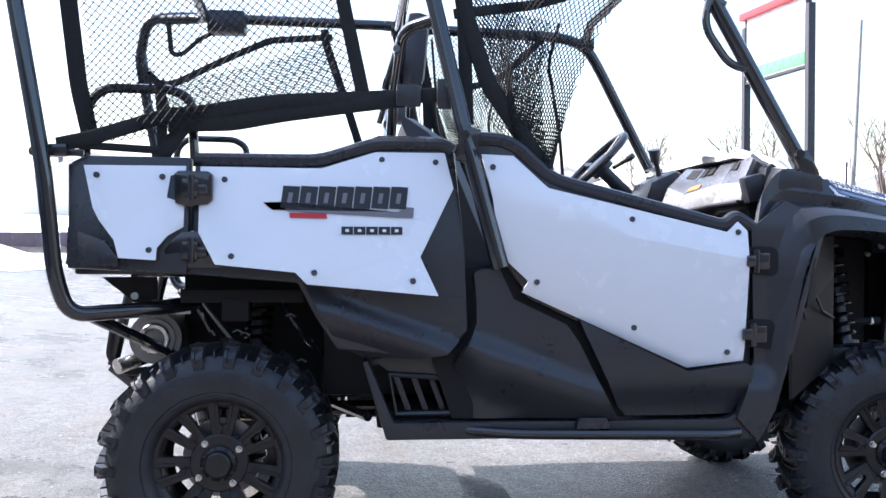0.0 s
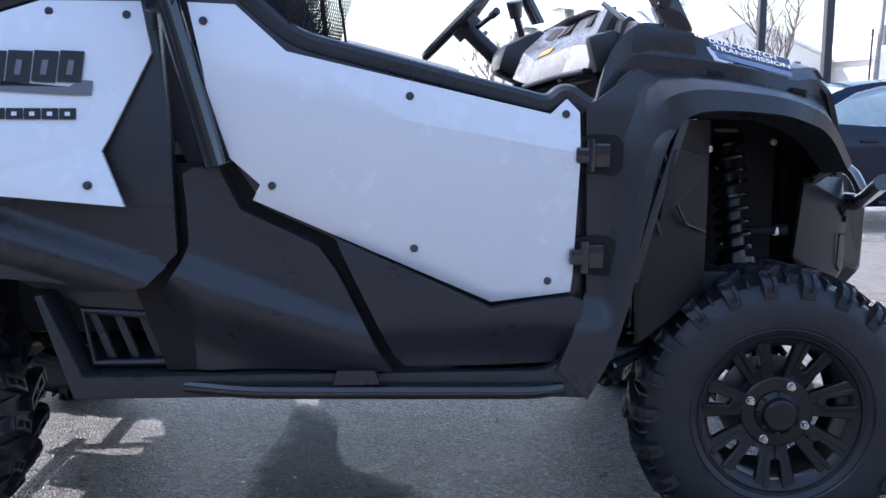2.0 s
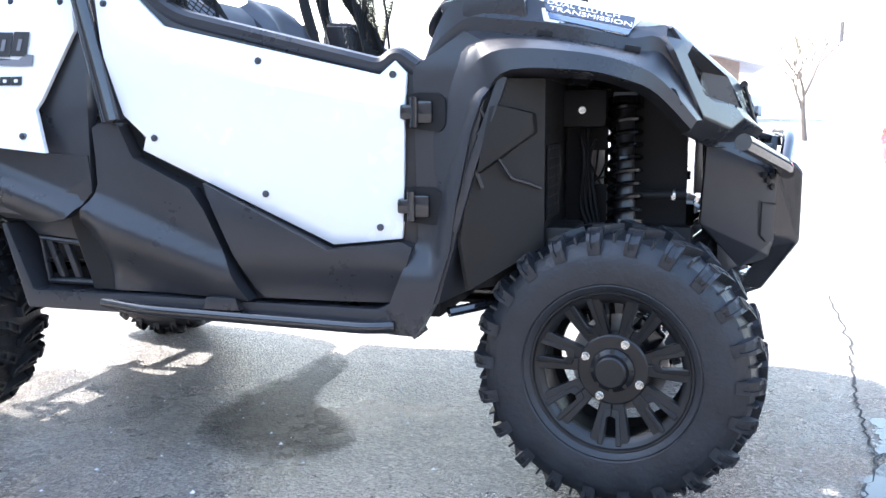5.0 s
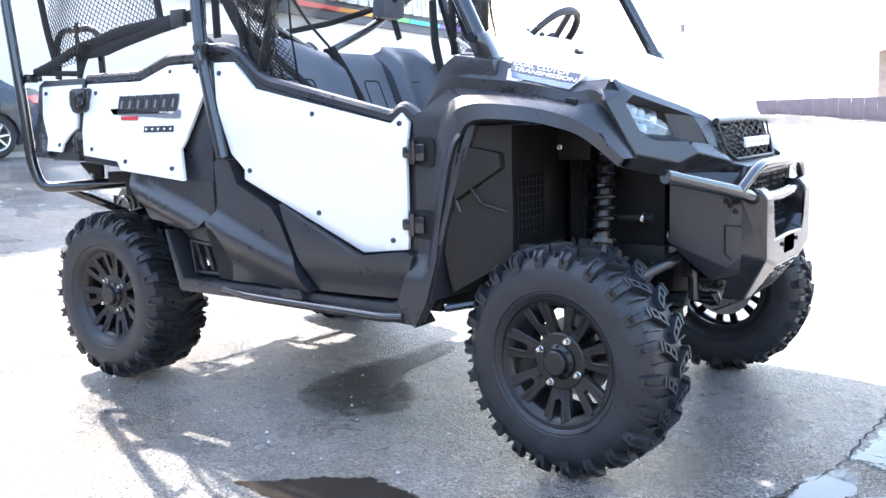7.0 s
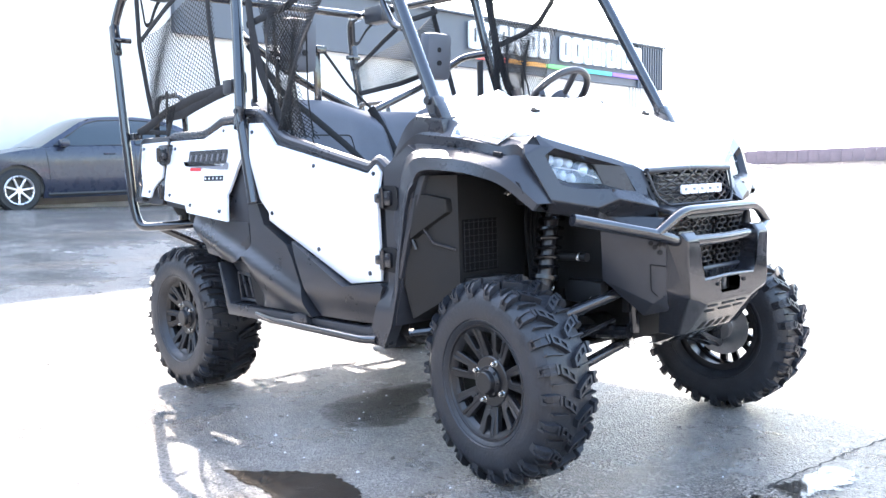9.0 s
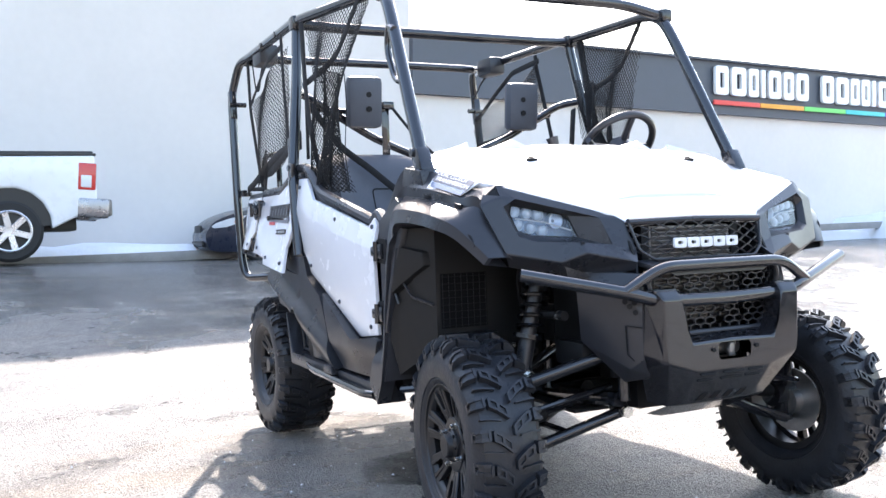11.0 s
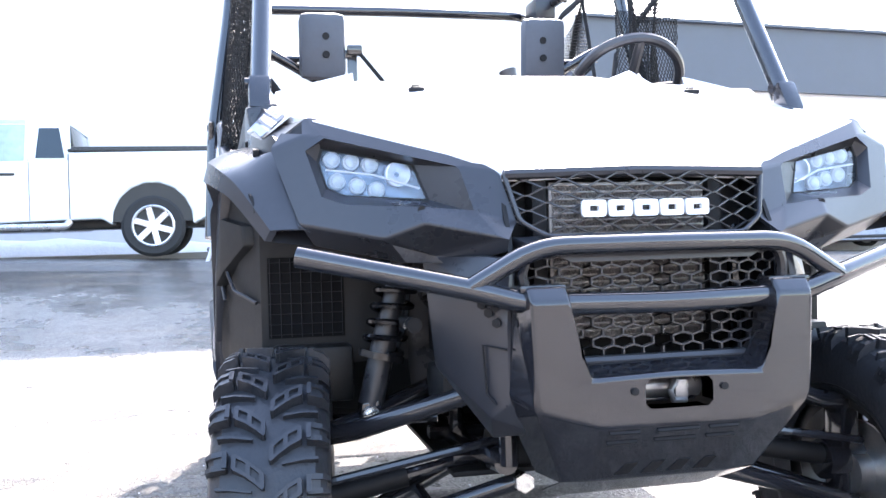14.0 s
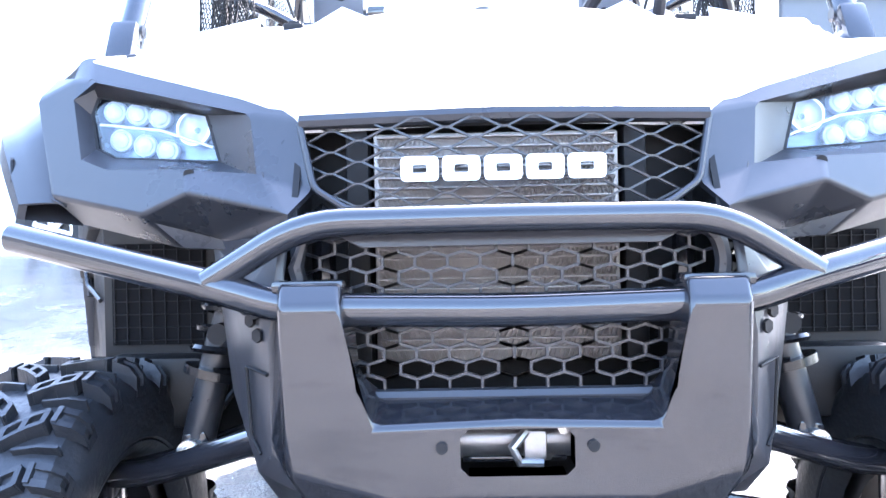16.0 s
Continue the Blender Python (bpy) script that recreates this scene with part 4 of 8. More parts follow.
for s_ in (-1, 1):
    # Dark boxes added to block light seen through the wheel house.
    block_in = add_box(box((1.86, -0.30, 0.80), (0.05, 0.02, 0.36)), (1.914, -0.30, 0.66), (0.06, 0.02, 0.12))
    if s_ < 0:
        add_box(add_box(block_in, (2.050, -0.30, 0.78), (0.20, 0.02, 0.40)), (1.914, -0.30, 0.842), (0.06, 0.02, 0.062))
    part("inner_light_block", mirrored(block_in, s_), DARK, utv)
    part("inner_bracket", mirrored(solid([(1.885, -0.31, 0.955), (1.93, -0.31, 0.955), (1.935, -0.31, 0.885), (1.90, -0.31, 0.872), (1.885, -0.31, 0.90)], (0, 0.006, 0), 0.003), s_), STEEL_DULL, utv, "dull metal bracket")
    for k, (xa, za, xb, zb) in enumerate(((1.89, 0.80, 1.93, 0.72), (1.90, 0.72, 1.945, 0.79), (1.885, 0.755, 1.94, 0.742), (1.915, 0.815, 1.905, 0.715))):
        part("wiring_loom", mirrored(tube([(xa, -0.33 + 0.02 * k, za), ((xa + xb) / 2 + 0.008, -0.35, (za + zb) / 2 - 0.012), (xb, -0.32, zb)], 0.0032, 6, 0.02), s_), DARK, utv)
    part("steering_knuckle_arm", mirrored(box((2.09, -0.33, 0.58), (0.16, 0.05, 0.08), None, 0.02), s_), DARK, utv)
part("skid_plate", box((1.2, 0, 0.385), (1.7, 0.62, 0.012), None, 0.004), DARK, utv)
part("wheel_house_wall", add_box(box((1.856, 0, 0.74), (0.06, 0.40, 0.46), None, 0.02), (1.80, 0, 0.92), (0.30, 0.80, 0.10), None, 0.02), DARK, utv)
part("belly_shroud", box((0.50, 0, 0.70), (0.44, 1.12, 0.42), None, 0.03), DARK, utv)
muffler = part("muffler", add_cyl(cyl((-0.235, -0.46, 0.66), (-0.235, 0.10, 0.66), 0.080, 28), (-0.235, -0.475, 0.66), (-0.235, -0.46, 0.66), 0.062, 28), STEEL_DULL, utv, "dull metal exhaust silencer")
end_ring = lathe([(0.028, 0.0), (0.034, -0.012), (0.044, -0.012), (0.05, 0.0)], 28)
bmesh.ops.transform(end_ring, matrix=Matrix.Translation((-0.235, -0.474, 0.66)), verts=end_ring.verts[:])
part("muffler_ring", end_ring, CHROME, muffler)
part("tail_pipe", cyl((-0.27, -0.40, 0.60), (-0.345, -0.48, 0.575), 0.024, 16), CHROME, muffler, "bright tail pipe")
part("muffler_shield", tube([(-0.37, -0.42, 0.70), (-0.385, -0.42, 0.60), (-0.33, -0.42, 0.55), (-0.22, -0.42, 0.56)], 0.012, 8, 0.02), DARK, muffler)
for s_ in (-1, 1):
    part("bumper_strut", mirrored(add_tube(tube([(-0.37, -0.66, 0.745), (-0.20, -0.46, 0.62), (-0.12, -0.42, 0.57)], 0.018, 10, 0.04), [(-0.12, -0.50, 0.80), (-0.05, -0.50, 0.67)], 0.010, 8), s_), TUBE, utv)
part("data_plate", box((-0.165, -0.53, 0.757), (0.098, 0.004, 0.032)), SILVER, utv, "silver data plate")
part("bed_rail", add_box(box((0.05, -0.60, 0.80), (0.36, 0.05, 0.04), None, 0.006), (0.03, -0.60, 0.76), (0.08, 0.06, 0.07), None, 0.006), DARK, utv)
bracket = part("bed_bracket", solid([(-0.36, -0.60, 0.855), (-0.20, -0.60, 0.855), (-0.20, -0.60, 0.79), (-0.255, -0.60, 0.77), (-0.285, -0.60, 0.795)], (0, 0.012, 0), 0.004), DARK, utv)
part("bracket_bolt", cyl((-0.262, -0.612, 0.80), (-0.262, -0.60, 0.80), 0.011, 14), SILVER, bracket, "zinc bracket bolt")
for bx_, by, bz in ((0.03, -0.57, 0.69), (0.05, -0.55, 0.68), (0.19, -0.60, 0.74), (0.24, -0.55, 0.66), (0.22, -0.56, 0.60)):
    part("hose_clip", tube([(bx_ - 0.014, by, bz), (bx_, by - 0.004, bz + 0.006), (bx_ + 0.014, by, bz - 0.003)], 0.003, 6), STEEL_DULL, utv, "dull metal hose clip")
part("rear_hose", tube([(0.16, -0.56, 0.78), (0.20, -0.60, 0.72), (0.24, -0.58, 0.66), (0.30, -0.52, 0.60)], 0.009, 8, 0.03), STEEL_BLACK, utv)
part("rear_link", tube([(-0.09, -0.50, 0.78), (0.0, -0.50, 0.66)], 0.006, 8), ALU, utv, "thin bare metal rod")
bed = B()
add_box(bed, (-0.05, 0, 0.89), (0.72, 1.38, 0.05), None, 0.01)
add_box(bed, (-0.40, 0, 1.03), (0.045, 1.42, 0.30), None, 0.012)
add_box(bed, (0.30, 0, 1.0), (0.04, 1.38, 0.24), None, 0.01)
part("cargo_bed", bed, BLACK, utv, "black moulded cargo bed with tailgate")
for s_ in (-1, 1):
    part("tail_lamp", mirrored(box((-0.418, -0.66, 1.08), (0.010, 0.06, 0.14), None, 0.004), s_), RED, utv, "red tail lamp")

# ---- hood, fascia, lamps and grille ----
HOOD_X = [1.60, 1.66, 1.80, 1.90, 2.0, 2.08, 2.12, 2.16, 2.22, 2.25, 2.27]
HOOD_Z = {  # half section: y, z from the middle outwards
    1.60: [(0, 1.262), (0.20, 1.264), (0.34, 1.26), (0.46, 1.262), (0.58, 1.242), (0.655, 1.195)],
    1.66: [(0, 1.262), (0.20, 1.264), (0.34, 1.255), (0.46, 1.252), (0.58, 1.232), (0.655, 1.19)],
    1.80: [(0, 1.232), (0.20, 1.232), (0.34, 1.218), (0.46, 1.20), (0.57, 1.182), (0.648, 1.168)],
    1.90: [(0, 1.205), (0.20, 1.204), (0.34, 1.188), (0.45, 1.170), (0.55, 1.155), (0.636, 1.145)],
    2.0: [(0, 1.168), (0.20, 1.165), (0.34, 1.148), (0.44, 1.134), (0.53, 1.126), (0.622, 1.122)],
    2.08: [(0, 1.132), (0.18, 1.128), (0.30, 1.114), (0.40, 1.104), (0.50, 1.104), (0.60, 1.109)],
    2.12: [(0, 1.108), (0.17, 1.105), (0.28, 1.094), (0.38, 1.087), (0.48, 1.092), (0.578, 1.098)],
    2.16: [(0, 1.082), (0.16, 1.080), (0.26, 1.072), (0.34, 1.068), (0.42, 1.068), (0.489, 1.070)],
    2.22: [(0, 1.036), (0.14, 1.034), (0.21, 1.030), (0.26, 1.027), (0.31, 1.025), (0.352, 1.0265)],
    2.25: [(0, 1.010), (0.14, 1.008), (0.19, 1.007), (0.22, 1.006), (0.25, 1.005), (0.283, 1.005)],
    2.27: [(0, 0.992), (0.14, 0.989), (0.18, 0.987), (0.21, 0.986), (0.235, 0.986), (0.260, 0.986)]}
bm = B()
rows = []
for x in HOOD_X:
    half = HOOD_Z[x]
    back = {1.60: (0, 0, 0, 0.01, 0.06, 0.10), 1.66: (0, 0, 0, 0.0, 0.03, 0.055)}.get(x, (0,) * 6)
    half = [(x + d, y, z) for (y, z), d in zip(half, back)]
    pts = [(u, -y, z) for u, y, z in half[::-1]] + [(u, y, z) for u, y, z in half[1:]]
    rows.append([bm.verts.new(p) for p in pts])
for a, b in zip(rows, rows[1:]):
    for k in range(len(a) - 1):
        bm.faces.new((a[k], a[k + 1], b[k + 1], b[k]))
r = bmesh.ops.extrude_face_region(bm, geom=bm.faces[:])
bmesh.ops.translate(bm, vec=(0, 0, -0.018), verts=[g for g in r["geom"] if isinstance(g, bmesh.types.BMVert)])
hood = part("hood", bm, WHITE, utv, "white moulded hood", 40)
for s_ in (-1, 1):
    part("hood_clip", mirrored(add_box(box((1.877, -0.331, 1.198), (0.02, 0.035, 0.012), None, 0.004), (1.87, -0.331, 1.205), (0.008, 0.02, 0.012), None, 0.003), s_), DARK, hood, "dark hood fastener")
    bm = B()
    wa, wb, wc, wd, we = [bm.verts.new(p) for p in ((1.672, -0.335, 1.250), (1.672, -0.205, 1.256), (1.655, -0.275, 1.290), (1.56, -0.33, 1.262), (1.56, -0.21, 1.266))]
    for f in ((wa, wb, wc), (wb, we, wc), (wd, wa, wc), (we, wd, wc), (wa, wd, we, wb)):
        bm.faces.new(f)
    part("hood_scoop", mirrored(bm, s_), WHITE, hood, "", 20)
    part("hood_flange", mirrored(shell([[(1.735, -0.645, 1.178), (1.645, -0.44, 1.250), (1.628, -0.44, 1.280), (1.690, -0.63, 1.222)]], 0.008, 0.002, (-1, 0, 0)), s_), WHITE, hood)


def hood_top(x, y):
    """Height of the hood's skin."""
    xa = max(v for v in HOOD_X if v <= x)
    xb = min(v for v in HOOD_X if v > x)
    zs = []
    for sec in (HOOD_Z[xa], HOOD_Z[xb]):
        k = max(n for n in range(5) if sec[n][0] <= abs(y))
        (ya, za), (yb, zb) = sec[k], sec[k + 1]
        zs.append(za + (zb - za) * (abs(y) - ya) / (yb - ya))
    return zs[0] + (zs[1] - zs[0]) * (x - xa) / (xb - xa)


bm = B()
grid = []
for x in (1.66, 1.75, 1.80, 1.90, 2.0, 2.08, 2.12, 2.16, 2.19):
    wide = 0.22 + 0.05 * (2.19 - x)
    grid.append([bm.verts.new((x, wide * k / 8, hood_top(x, wide * k / 8) + 0.008 * min(1.0, (8 - abs(k)) / 3) + 0.0005)) for k in range(-8, 9)])
for a, b in zip(grid, grid[1:]):
    for k in range(16):
        bm.faces.new((a[k], a[k + 1], b[k + 1], b[k]))
r = bmesh.ops.extrude_face_region(bm, geom=bm.faces[:])
bmesh.ops.translate(bm, vec=(0, 0, -0.014), verts=[g for g in r["geom"] if isinstance(g, bmesh.types.BMVert)])
part("hood_panel", bm, WHITE, hood, "raised middle panel of the hood", 30)
for s_ in (-1, 1):
    # decal on the hood's shoulder
    dp = [(1.815, -0.643, 1.171), (2.045, -0.618, 1.119), (2.012, -0.671, 1.080), (1.835, -0.699, 1.112)]
    dl = part("side_plate", mirrored(shell([dp], 0.006, 0.001, (0, 0.5, -0.5)), s_), WHITE, hood, "white printed side plate")

# the printed words on the side plate

def words(text, size, at, right, up, mat, parent, label, width=None):
    c = bpy.data.curves.new("words", "FONT")
    c.body, c.size, c.extrude, c.align_x, c.align_y = text, size, 0.0003, "LEFT", "BOTTOM"
    o = new("lettering", c)
    bpy.context.view_layer.update()
    me = bpy.data.meshes.new_from_object(o.evaluated_get(bpy.context.evaluated_depsgraph_get()))
    bpy.data.objects.remove(o)
    xs = [v.co.x for v in me.vertices]
    k = width / (max(xs) - min(xs)) if width else 1
    right, up = Vector(right).normalized(), Vector(up).normalized()
    n = right.cross(up).normalized()
    up = n.cross(right)
    for v in me.vertices:
        p = Vector(at) + right * v.co.x * k + up * v.co.y + n * v.co.z
        v.co = p
    me.materials.append(mat)
    ob = new("lettering", me)
    ob.parent = parent
    return tagged(ob, label)


P0 = Vector((1.815, -0.643, 1.171))
PX, PZ = Vector((2.045, -0.618, 1.119)) - P0, Vector((1.835, -0.699, 1.112)) - P0
NRM = -PX.cross(PZ).normalized()
NRM = NRM if NRM.y < 0 else -NRM


def on_plate(u, v, lift=0.002):
    return P0 + PX * u + PZ * v + NRM * lift


bm = solid([on_plate(0.03, 0.08), on_plate(0.93, 0.08), on_plate(0.86, 0.60), on_plate(0.04, 0.60)], NRM * 0.0008)
part("print_band", bm, NAVY_PRINT, dl.parent, "dark blue-grey print band")
bm = solid([on_plate(0.05, 0.66), on_plate(0.85, 0.66), on_plate(0.81, 0.88), on_plate(0.06, 0.88)], NRM * 0.0008)
part("print_band", bm, BLUE_PRINT, dl.parent, "blue-grey print band")
words("DUAL CLUTCH", 0.021, on_plate(0.05, 0.32, 0.0032), PX, -PZ, BADGE, hood, "white lettering", 0.165)
words("TRANSMISSION", 0.021, on_plate(0.06, 0.58, 0.0032), PX, -PZ, BADGE, hood, "white lettering", 0.188)

LAMP_X = 2.122
for s_ in (-1, 1):
    v1, v2, vg, rb = (2.108, -0.587, 1.106), (2.243, -0.282, 1.010), (2.270, -0.260, 0.985), (2.303, -0.239, 0.892)
    r1, r2, r3, r4, r5, r5b, r6 = (2.150, -0.571, 1.066), (2.240, -0.328, 0.998), (2.288, -0.300, 0.909), (2.258, -0.405, 0.926), (2.186, -0.572, 0.949), (2.209, -0.529, 0.933), (2.146, -0.597, 1.038)
    w1, w2, w3 = (2.099, -0.638, 1.076), (2.112, -0.600, 1.098), (2.135, -0.602, 1.066)
    o1, o2, o3 = (2.119, -0.660, 1.044), (2.186, -0.613, 0.899), (2.15, -0.585, 0.862)
    ba, bb, bc, bd = (2.284, -0.400, 0.895), (2.332, -0.272, 0.866), (2.252, -0.470, 0.869), (2.225, -0.379, 0.838)
    fas = part("fascia", mirrored(shell([
        [v1, v2, r2, r1], [v2, vg, r2], [vg, rb, r3, r2], [v1, r1, w3, w2], [r1, r6, w3], [w3, r6, o1], [w3, o1, w1], [o1, r6, r5, o2], [r5, r5b, bc, o2], [r5b, r4, ba, bc], [r4, r3, bb, ba], [r3, rb, bb],
        [ba, bb, bd], [ba, bd, bc], [bd, bb, (2.318, -0.262, 0.842), (2.26, -0.33, 0.822)], [bc, bd, (2.26, -0.33, 0.822), (2.21, -0.43, 0.826)], [o2, bc, (2.21, -0.43, 0.826), o3]], 0.012, 0.003, (-1, 0.25, -0.1), 0.006), s_), BLACK, utv, "black angular front fascia", 45)
    part("fascia_vent", mirrored(shell([[(2.094, -0.632, 1.074), (2.106, -0.598, 1.094), (2.128, -0.600, 1.064)]], 0.004, 0.0, (-1, 0.3, -0.2)), s_), DARK, fas)
    part("fascia_bolt", mirrored(cyl((2.240, -0.401, 0.922), (2.263, -0.402, 0.919), 0.0075, 12), s_), DARK, fas)
    l1, l2, l3, l4, l4a, l5 = (2.134, -0.568, 1.043), (2.180, -0.398, 1.007), (2.202, -0.375, 0.940), (2.176, -0.530, 0.951), (2.158, -0.562, 0.966), (2.138, -0.576, 1.018)
    cx_ = Vector((2.166, -0.485, 0.990))
    m1, m2, m3, m4, m4a, m5 = [tuple(Vector(p).lerp(cx_, 0.05)) for p in (l1, l2, l3, l4, l4a, l5)]
    lamp = part("headlight", mirrored(shell([[(2.100, -0.585, 1.05), (2.142, -0.39, 1.03), (2.156, -0.36, 0.93), (2.118, -0.56, 0.94)]], 0.01, 0.0, (-1, 0, 0)), s_), LAMP_BOWL, utv, "clear LED headlight cluster")
    part("lamp_well", mirrored(shell([[r1, r2, l2, l1], [r4, r5b, l4, l3], [r5b, r5, l4a, l4], [r5, r6, l5, l4a], [r6, r1, l1, l5]], 0.006, 0.0, (-1, 0, 0)), s_), BLACK, lamp, "black lamp well")
    part("well_panel", mirrored(shell([[r2, r3, l3, l2], [r3, r4, l3]], 0.006, 0.0, (-1, 0, 0)), s_), BLACK, lamp)
    part("surround", mirrored(shell([[l1, l2, m2, m1], [l2, l3, m3, m2], [l3, l4, m4, m3], [l4, l4a, m4a, m4], [l4a, l5, m5, m4a], [l5, l1, m1, m5]], 0.008, 0.0, (-1, 0, 0)), s_), DARK, lamp, "black lamp surround")
    lens = part("lens", mirrored(shell([[m1, m2, m3, m4, m4a, m5]], 0.003, 0.0, (-1, 0, 0)), s_), LENS, lamp, "clear lamp lens")
    lens.visible_shadow = False
    for y, z in ((-0.546, 1.022), (-0.511, 1.017), (-0.476, 1.011), (-0.537, 0.981), (-0.50, 0.972), (-0.465, 0.963)):
        bulb = lathe([(0.0, -0.006), (0.006, -0.005), (0.0105, -0.002), (0.0115, 0.001), (0.0135, 0.002), (0.0150, -0.001), (0.0160, 0.0), (0.0160, 0.03), (0.0, 0.03)], 20)
        bmesh.ops.transform(bulb, matrix=pose(LAMP_X + 0.26 * (y + 0.56), y, z, 0, 0, 90), verts=bulb.verts[:])
        part("led_reflector", mirrored(bulb, s_), LED, lamp, "round bright LED reflector")
    bulb = lathe([(0.0, 0.025), (0.012, 0.01), (0.021, 0.0), (0.024, 0.0), (0.024, 0.03), (0.0, 0.03)], 20)
    bmesh.ops.transform(bulb, matrix=pose(LAMP_X + 0.035, -0.425, 0.992, 0, 0, 90), verts=bulb.verts[:])
    part("high_beam", mirrored(bulb, s_), REFLECTOR, lamp)
    part("lamp_ridge", mirrored(tube([(2.146, -0.560, 1.002), (2.156, -0.47, 0.990), (2.184, -0.39, 0.962)], 0.0022, 6), s_), SILVER, lamp)
    qa, qb, qc, qd, qe, qf = (2.197, -0.392, 0.838), (2.335, -0.314, 0.774), (2.372, -0.282, 0.715), (2.372, -0.280, 0.585), (2.337, -0.304, 0.555), (2.187, -0.370, 0.63)
    low_fas = part("lower_fascia", mirrored(shell([[qa, qb, qe, qf], [qb, qc, qd, qe], [qa, (2.30, -0.30, 0.835), (2.36, -0.27, 0.83), qb], [qb, (2.36, -0.27, 0.83), qc],
        [qe, qd, (2.37, -0.235, 0.53), (2.29, -0.29, 0.51), qf]], 0.012, 0.003, (-0.4, 1, 0)), s_), BLACK, utv, "black lower side fascia", 20)
    part("pocket_groove", mirrored(tube([(2.350, -0.298, 0.580), (2.336, -0.311, 0.598), (2.336, -0.316, 0.682), (2.373, -0.284, 0.676)], 0.0022, 6), s_), DARK, low_fas)
    hexes = B()
    for dx, dz in ((0.0, 0.0), (0.012, -0.017), (-0.010, 0.014), (0.010, 0.010)):
        c = Vector((2.346 + dx, -0.306 + 0.9 * dx, 0.738 + dz))
        add_cyl(hexes, c, c + Vector((0.004, -0.003, 0)), 0.0085, 6)
    part("hex_vent", mirrored(hexes, s_), DARK, low_fas, "small black hexagon vents")


def hex_cells(bm, y0, y1, z0, z1, cw, ch, xf, bar, depth, inside=lambda y, z: True):
    """A honeycomb of bars in the y-z plane; xf gives the depth of a place."""
    done = set()
    nz = int((z1 - z0) / (ch * 0.75)) + 2
    ny = int((y1 - y0) / cw) + 2
    for j in range(nz):
        for i in range(ny):
            cy, cz = y0 + cw * (i + 0.5 * (j % 2)), z0 + ch * 0.75 * j
            c = [(cy, cz + ch / 2), (cy + cw / 2, cz + ch / 4), (cy + cw / 2, cz - ch / 4), (cy, cz - ch / 2), (cy - cw / 2, cz - ch / 4), (cy - cw / 2, cz + ch / 4)]
            for a, b in zip(c, c[1:] + c[:1]):
                k = (round(a[0] + b[0], 4), round(a[1] + b[1], 4))
                if k in done:
                    continue
                done.add(k)
                if not (inside(*a) and inside(*b)):
                    continue
                p, q = Vector((xf(*a), *a)), Vector((xf(*b), *b))
                d = (q - p)
                nrm = Vector((1, 0, 0))
                sd = d.cross(nrm).normalized() * bar / 2
                dv = nrm * depth
                ext = d.normalized() * bar * 0.3
                tier = nrm * (0.0006 if abs(d.y) < 1e-6 else 0.0003 if d.y * d.z > 0 else 0.0)
                p, q = p + tier, q + tier
                vs = [bm.verts.new(v) for v in (p - ext + sd, p - ext - sd, q + ext - sd, q + ext + sd, p - ext + sd - dv, p - ext - sd - dv, q + ext - sd - dv, q + ext + sd - dv)]
                for f in ((0, 1, 2, 3), (0, 4, 5, 1), (2, 6, 7, 3), (1, 5, 6, 2), (3, 7, 4, 0)):
                    bm.faces.new([vs[i] for i in f])
    return bm


def up_x(y, z):
    return 2.325 - 0.35 * max(0, z - 0.90) - 0.35 * max(0, abs(y) - 0.12) ** 1.2


def stretched_cells(bm, half, z0, z1, pitch, rise, link, xf, bar, depth, inside):
    """Wide flat cells: short level links joined by long slanted bars."""
    def put(a, b, tier):
        if not (inside(*a) and inside(*b)):
            return
        p, q = Vector((xf(*a) + tier, *a)), Vector((xf(*b) + tier, *b))
        d = (q - p).normalized()
        sd, ext, dv = d.cross(Vector((1, 0, 0))).normalized() * bar / 2, d * bar * 0.3, Vector((depth, 0, 0))
        vs = [bm.verts.new(v) for v in (p - ext + sd, p - ext - sd, q + ext - sd, q + ext + sd, p - ext + sd - dv, p - ext - sd - dv, q + ext - sd - dv, q + ext + sd - dv)]
        for f in ((0, 1, 2, 3), (0, 4, 5, 1), (2, 6, 7, 3), (1, 5, 6, 2), (3, 7, 4, 0)):
            bm.faces.new([vs[i] for i in f])
    n = int(half / pitch) + 1
    for i in range(-2 * n, 2 * n + 1):
        for j in range(int((z1 - z0) / rise) + 2):
            y, z = i * pitch / 2, z0 + rise * (j + (0.5 if i % 2 else 0.0))
            put((y - link / 2, z), (y + link / 2, z), 0.0006)
            put((y + link / 2, z), (y + pitch / 2 - link / 2, z + rise / 2), 0.0003)
            put((y + link / 2, z), (y + pitch / 2 - link / 2, z - rise / 2), 0.0)
    return bm


up_in = lambda y, z: 0.864 < z < 0.984 and abs(y) < 0.262 - 0.5 * max(0, 0.90 - z)
grille = part("upper_grille", stretched_cells(B(), 0.27, 0.858, 0.99, 0.072, 0.0275, 0.008, up_x, 0.0026, 0.008, up_in), BLACK, utv, "black stretched-honeycomb grille", 20)
part("grille_frame", add_tube(tube([(2.283, -0.255, 0.980), (2.287, -0.12, 0.983), (2.288, 0, 0.985), (2.287, 0.12, 0.983), (2.283, 0.255, 0.980)], 0.0105, 8), [(2.285, -0.255, 0.978), (2.31, -0.235, 0.895), (2.325, -0.19, 0.866), (2.33, 0.19, 0.866), (2.31, 0.235, 0.895), (2.285, 0.255, 0.978)], 0.0045, 8, 0.012), BLACK, grille)
lo_in = lambda y, z: 0.652 < z < 0.842 and abs(y) < 0.215 + 0.03 * (z - 0.65) / 0.19 * 1.2
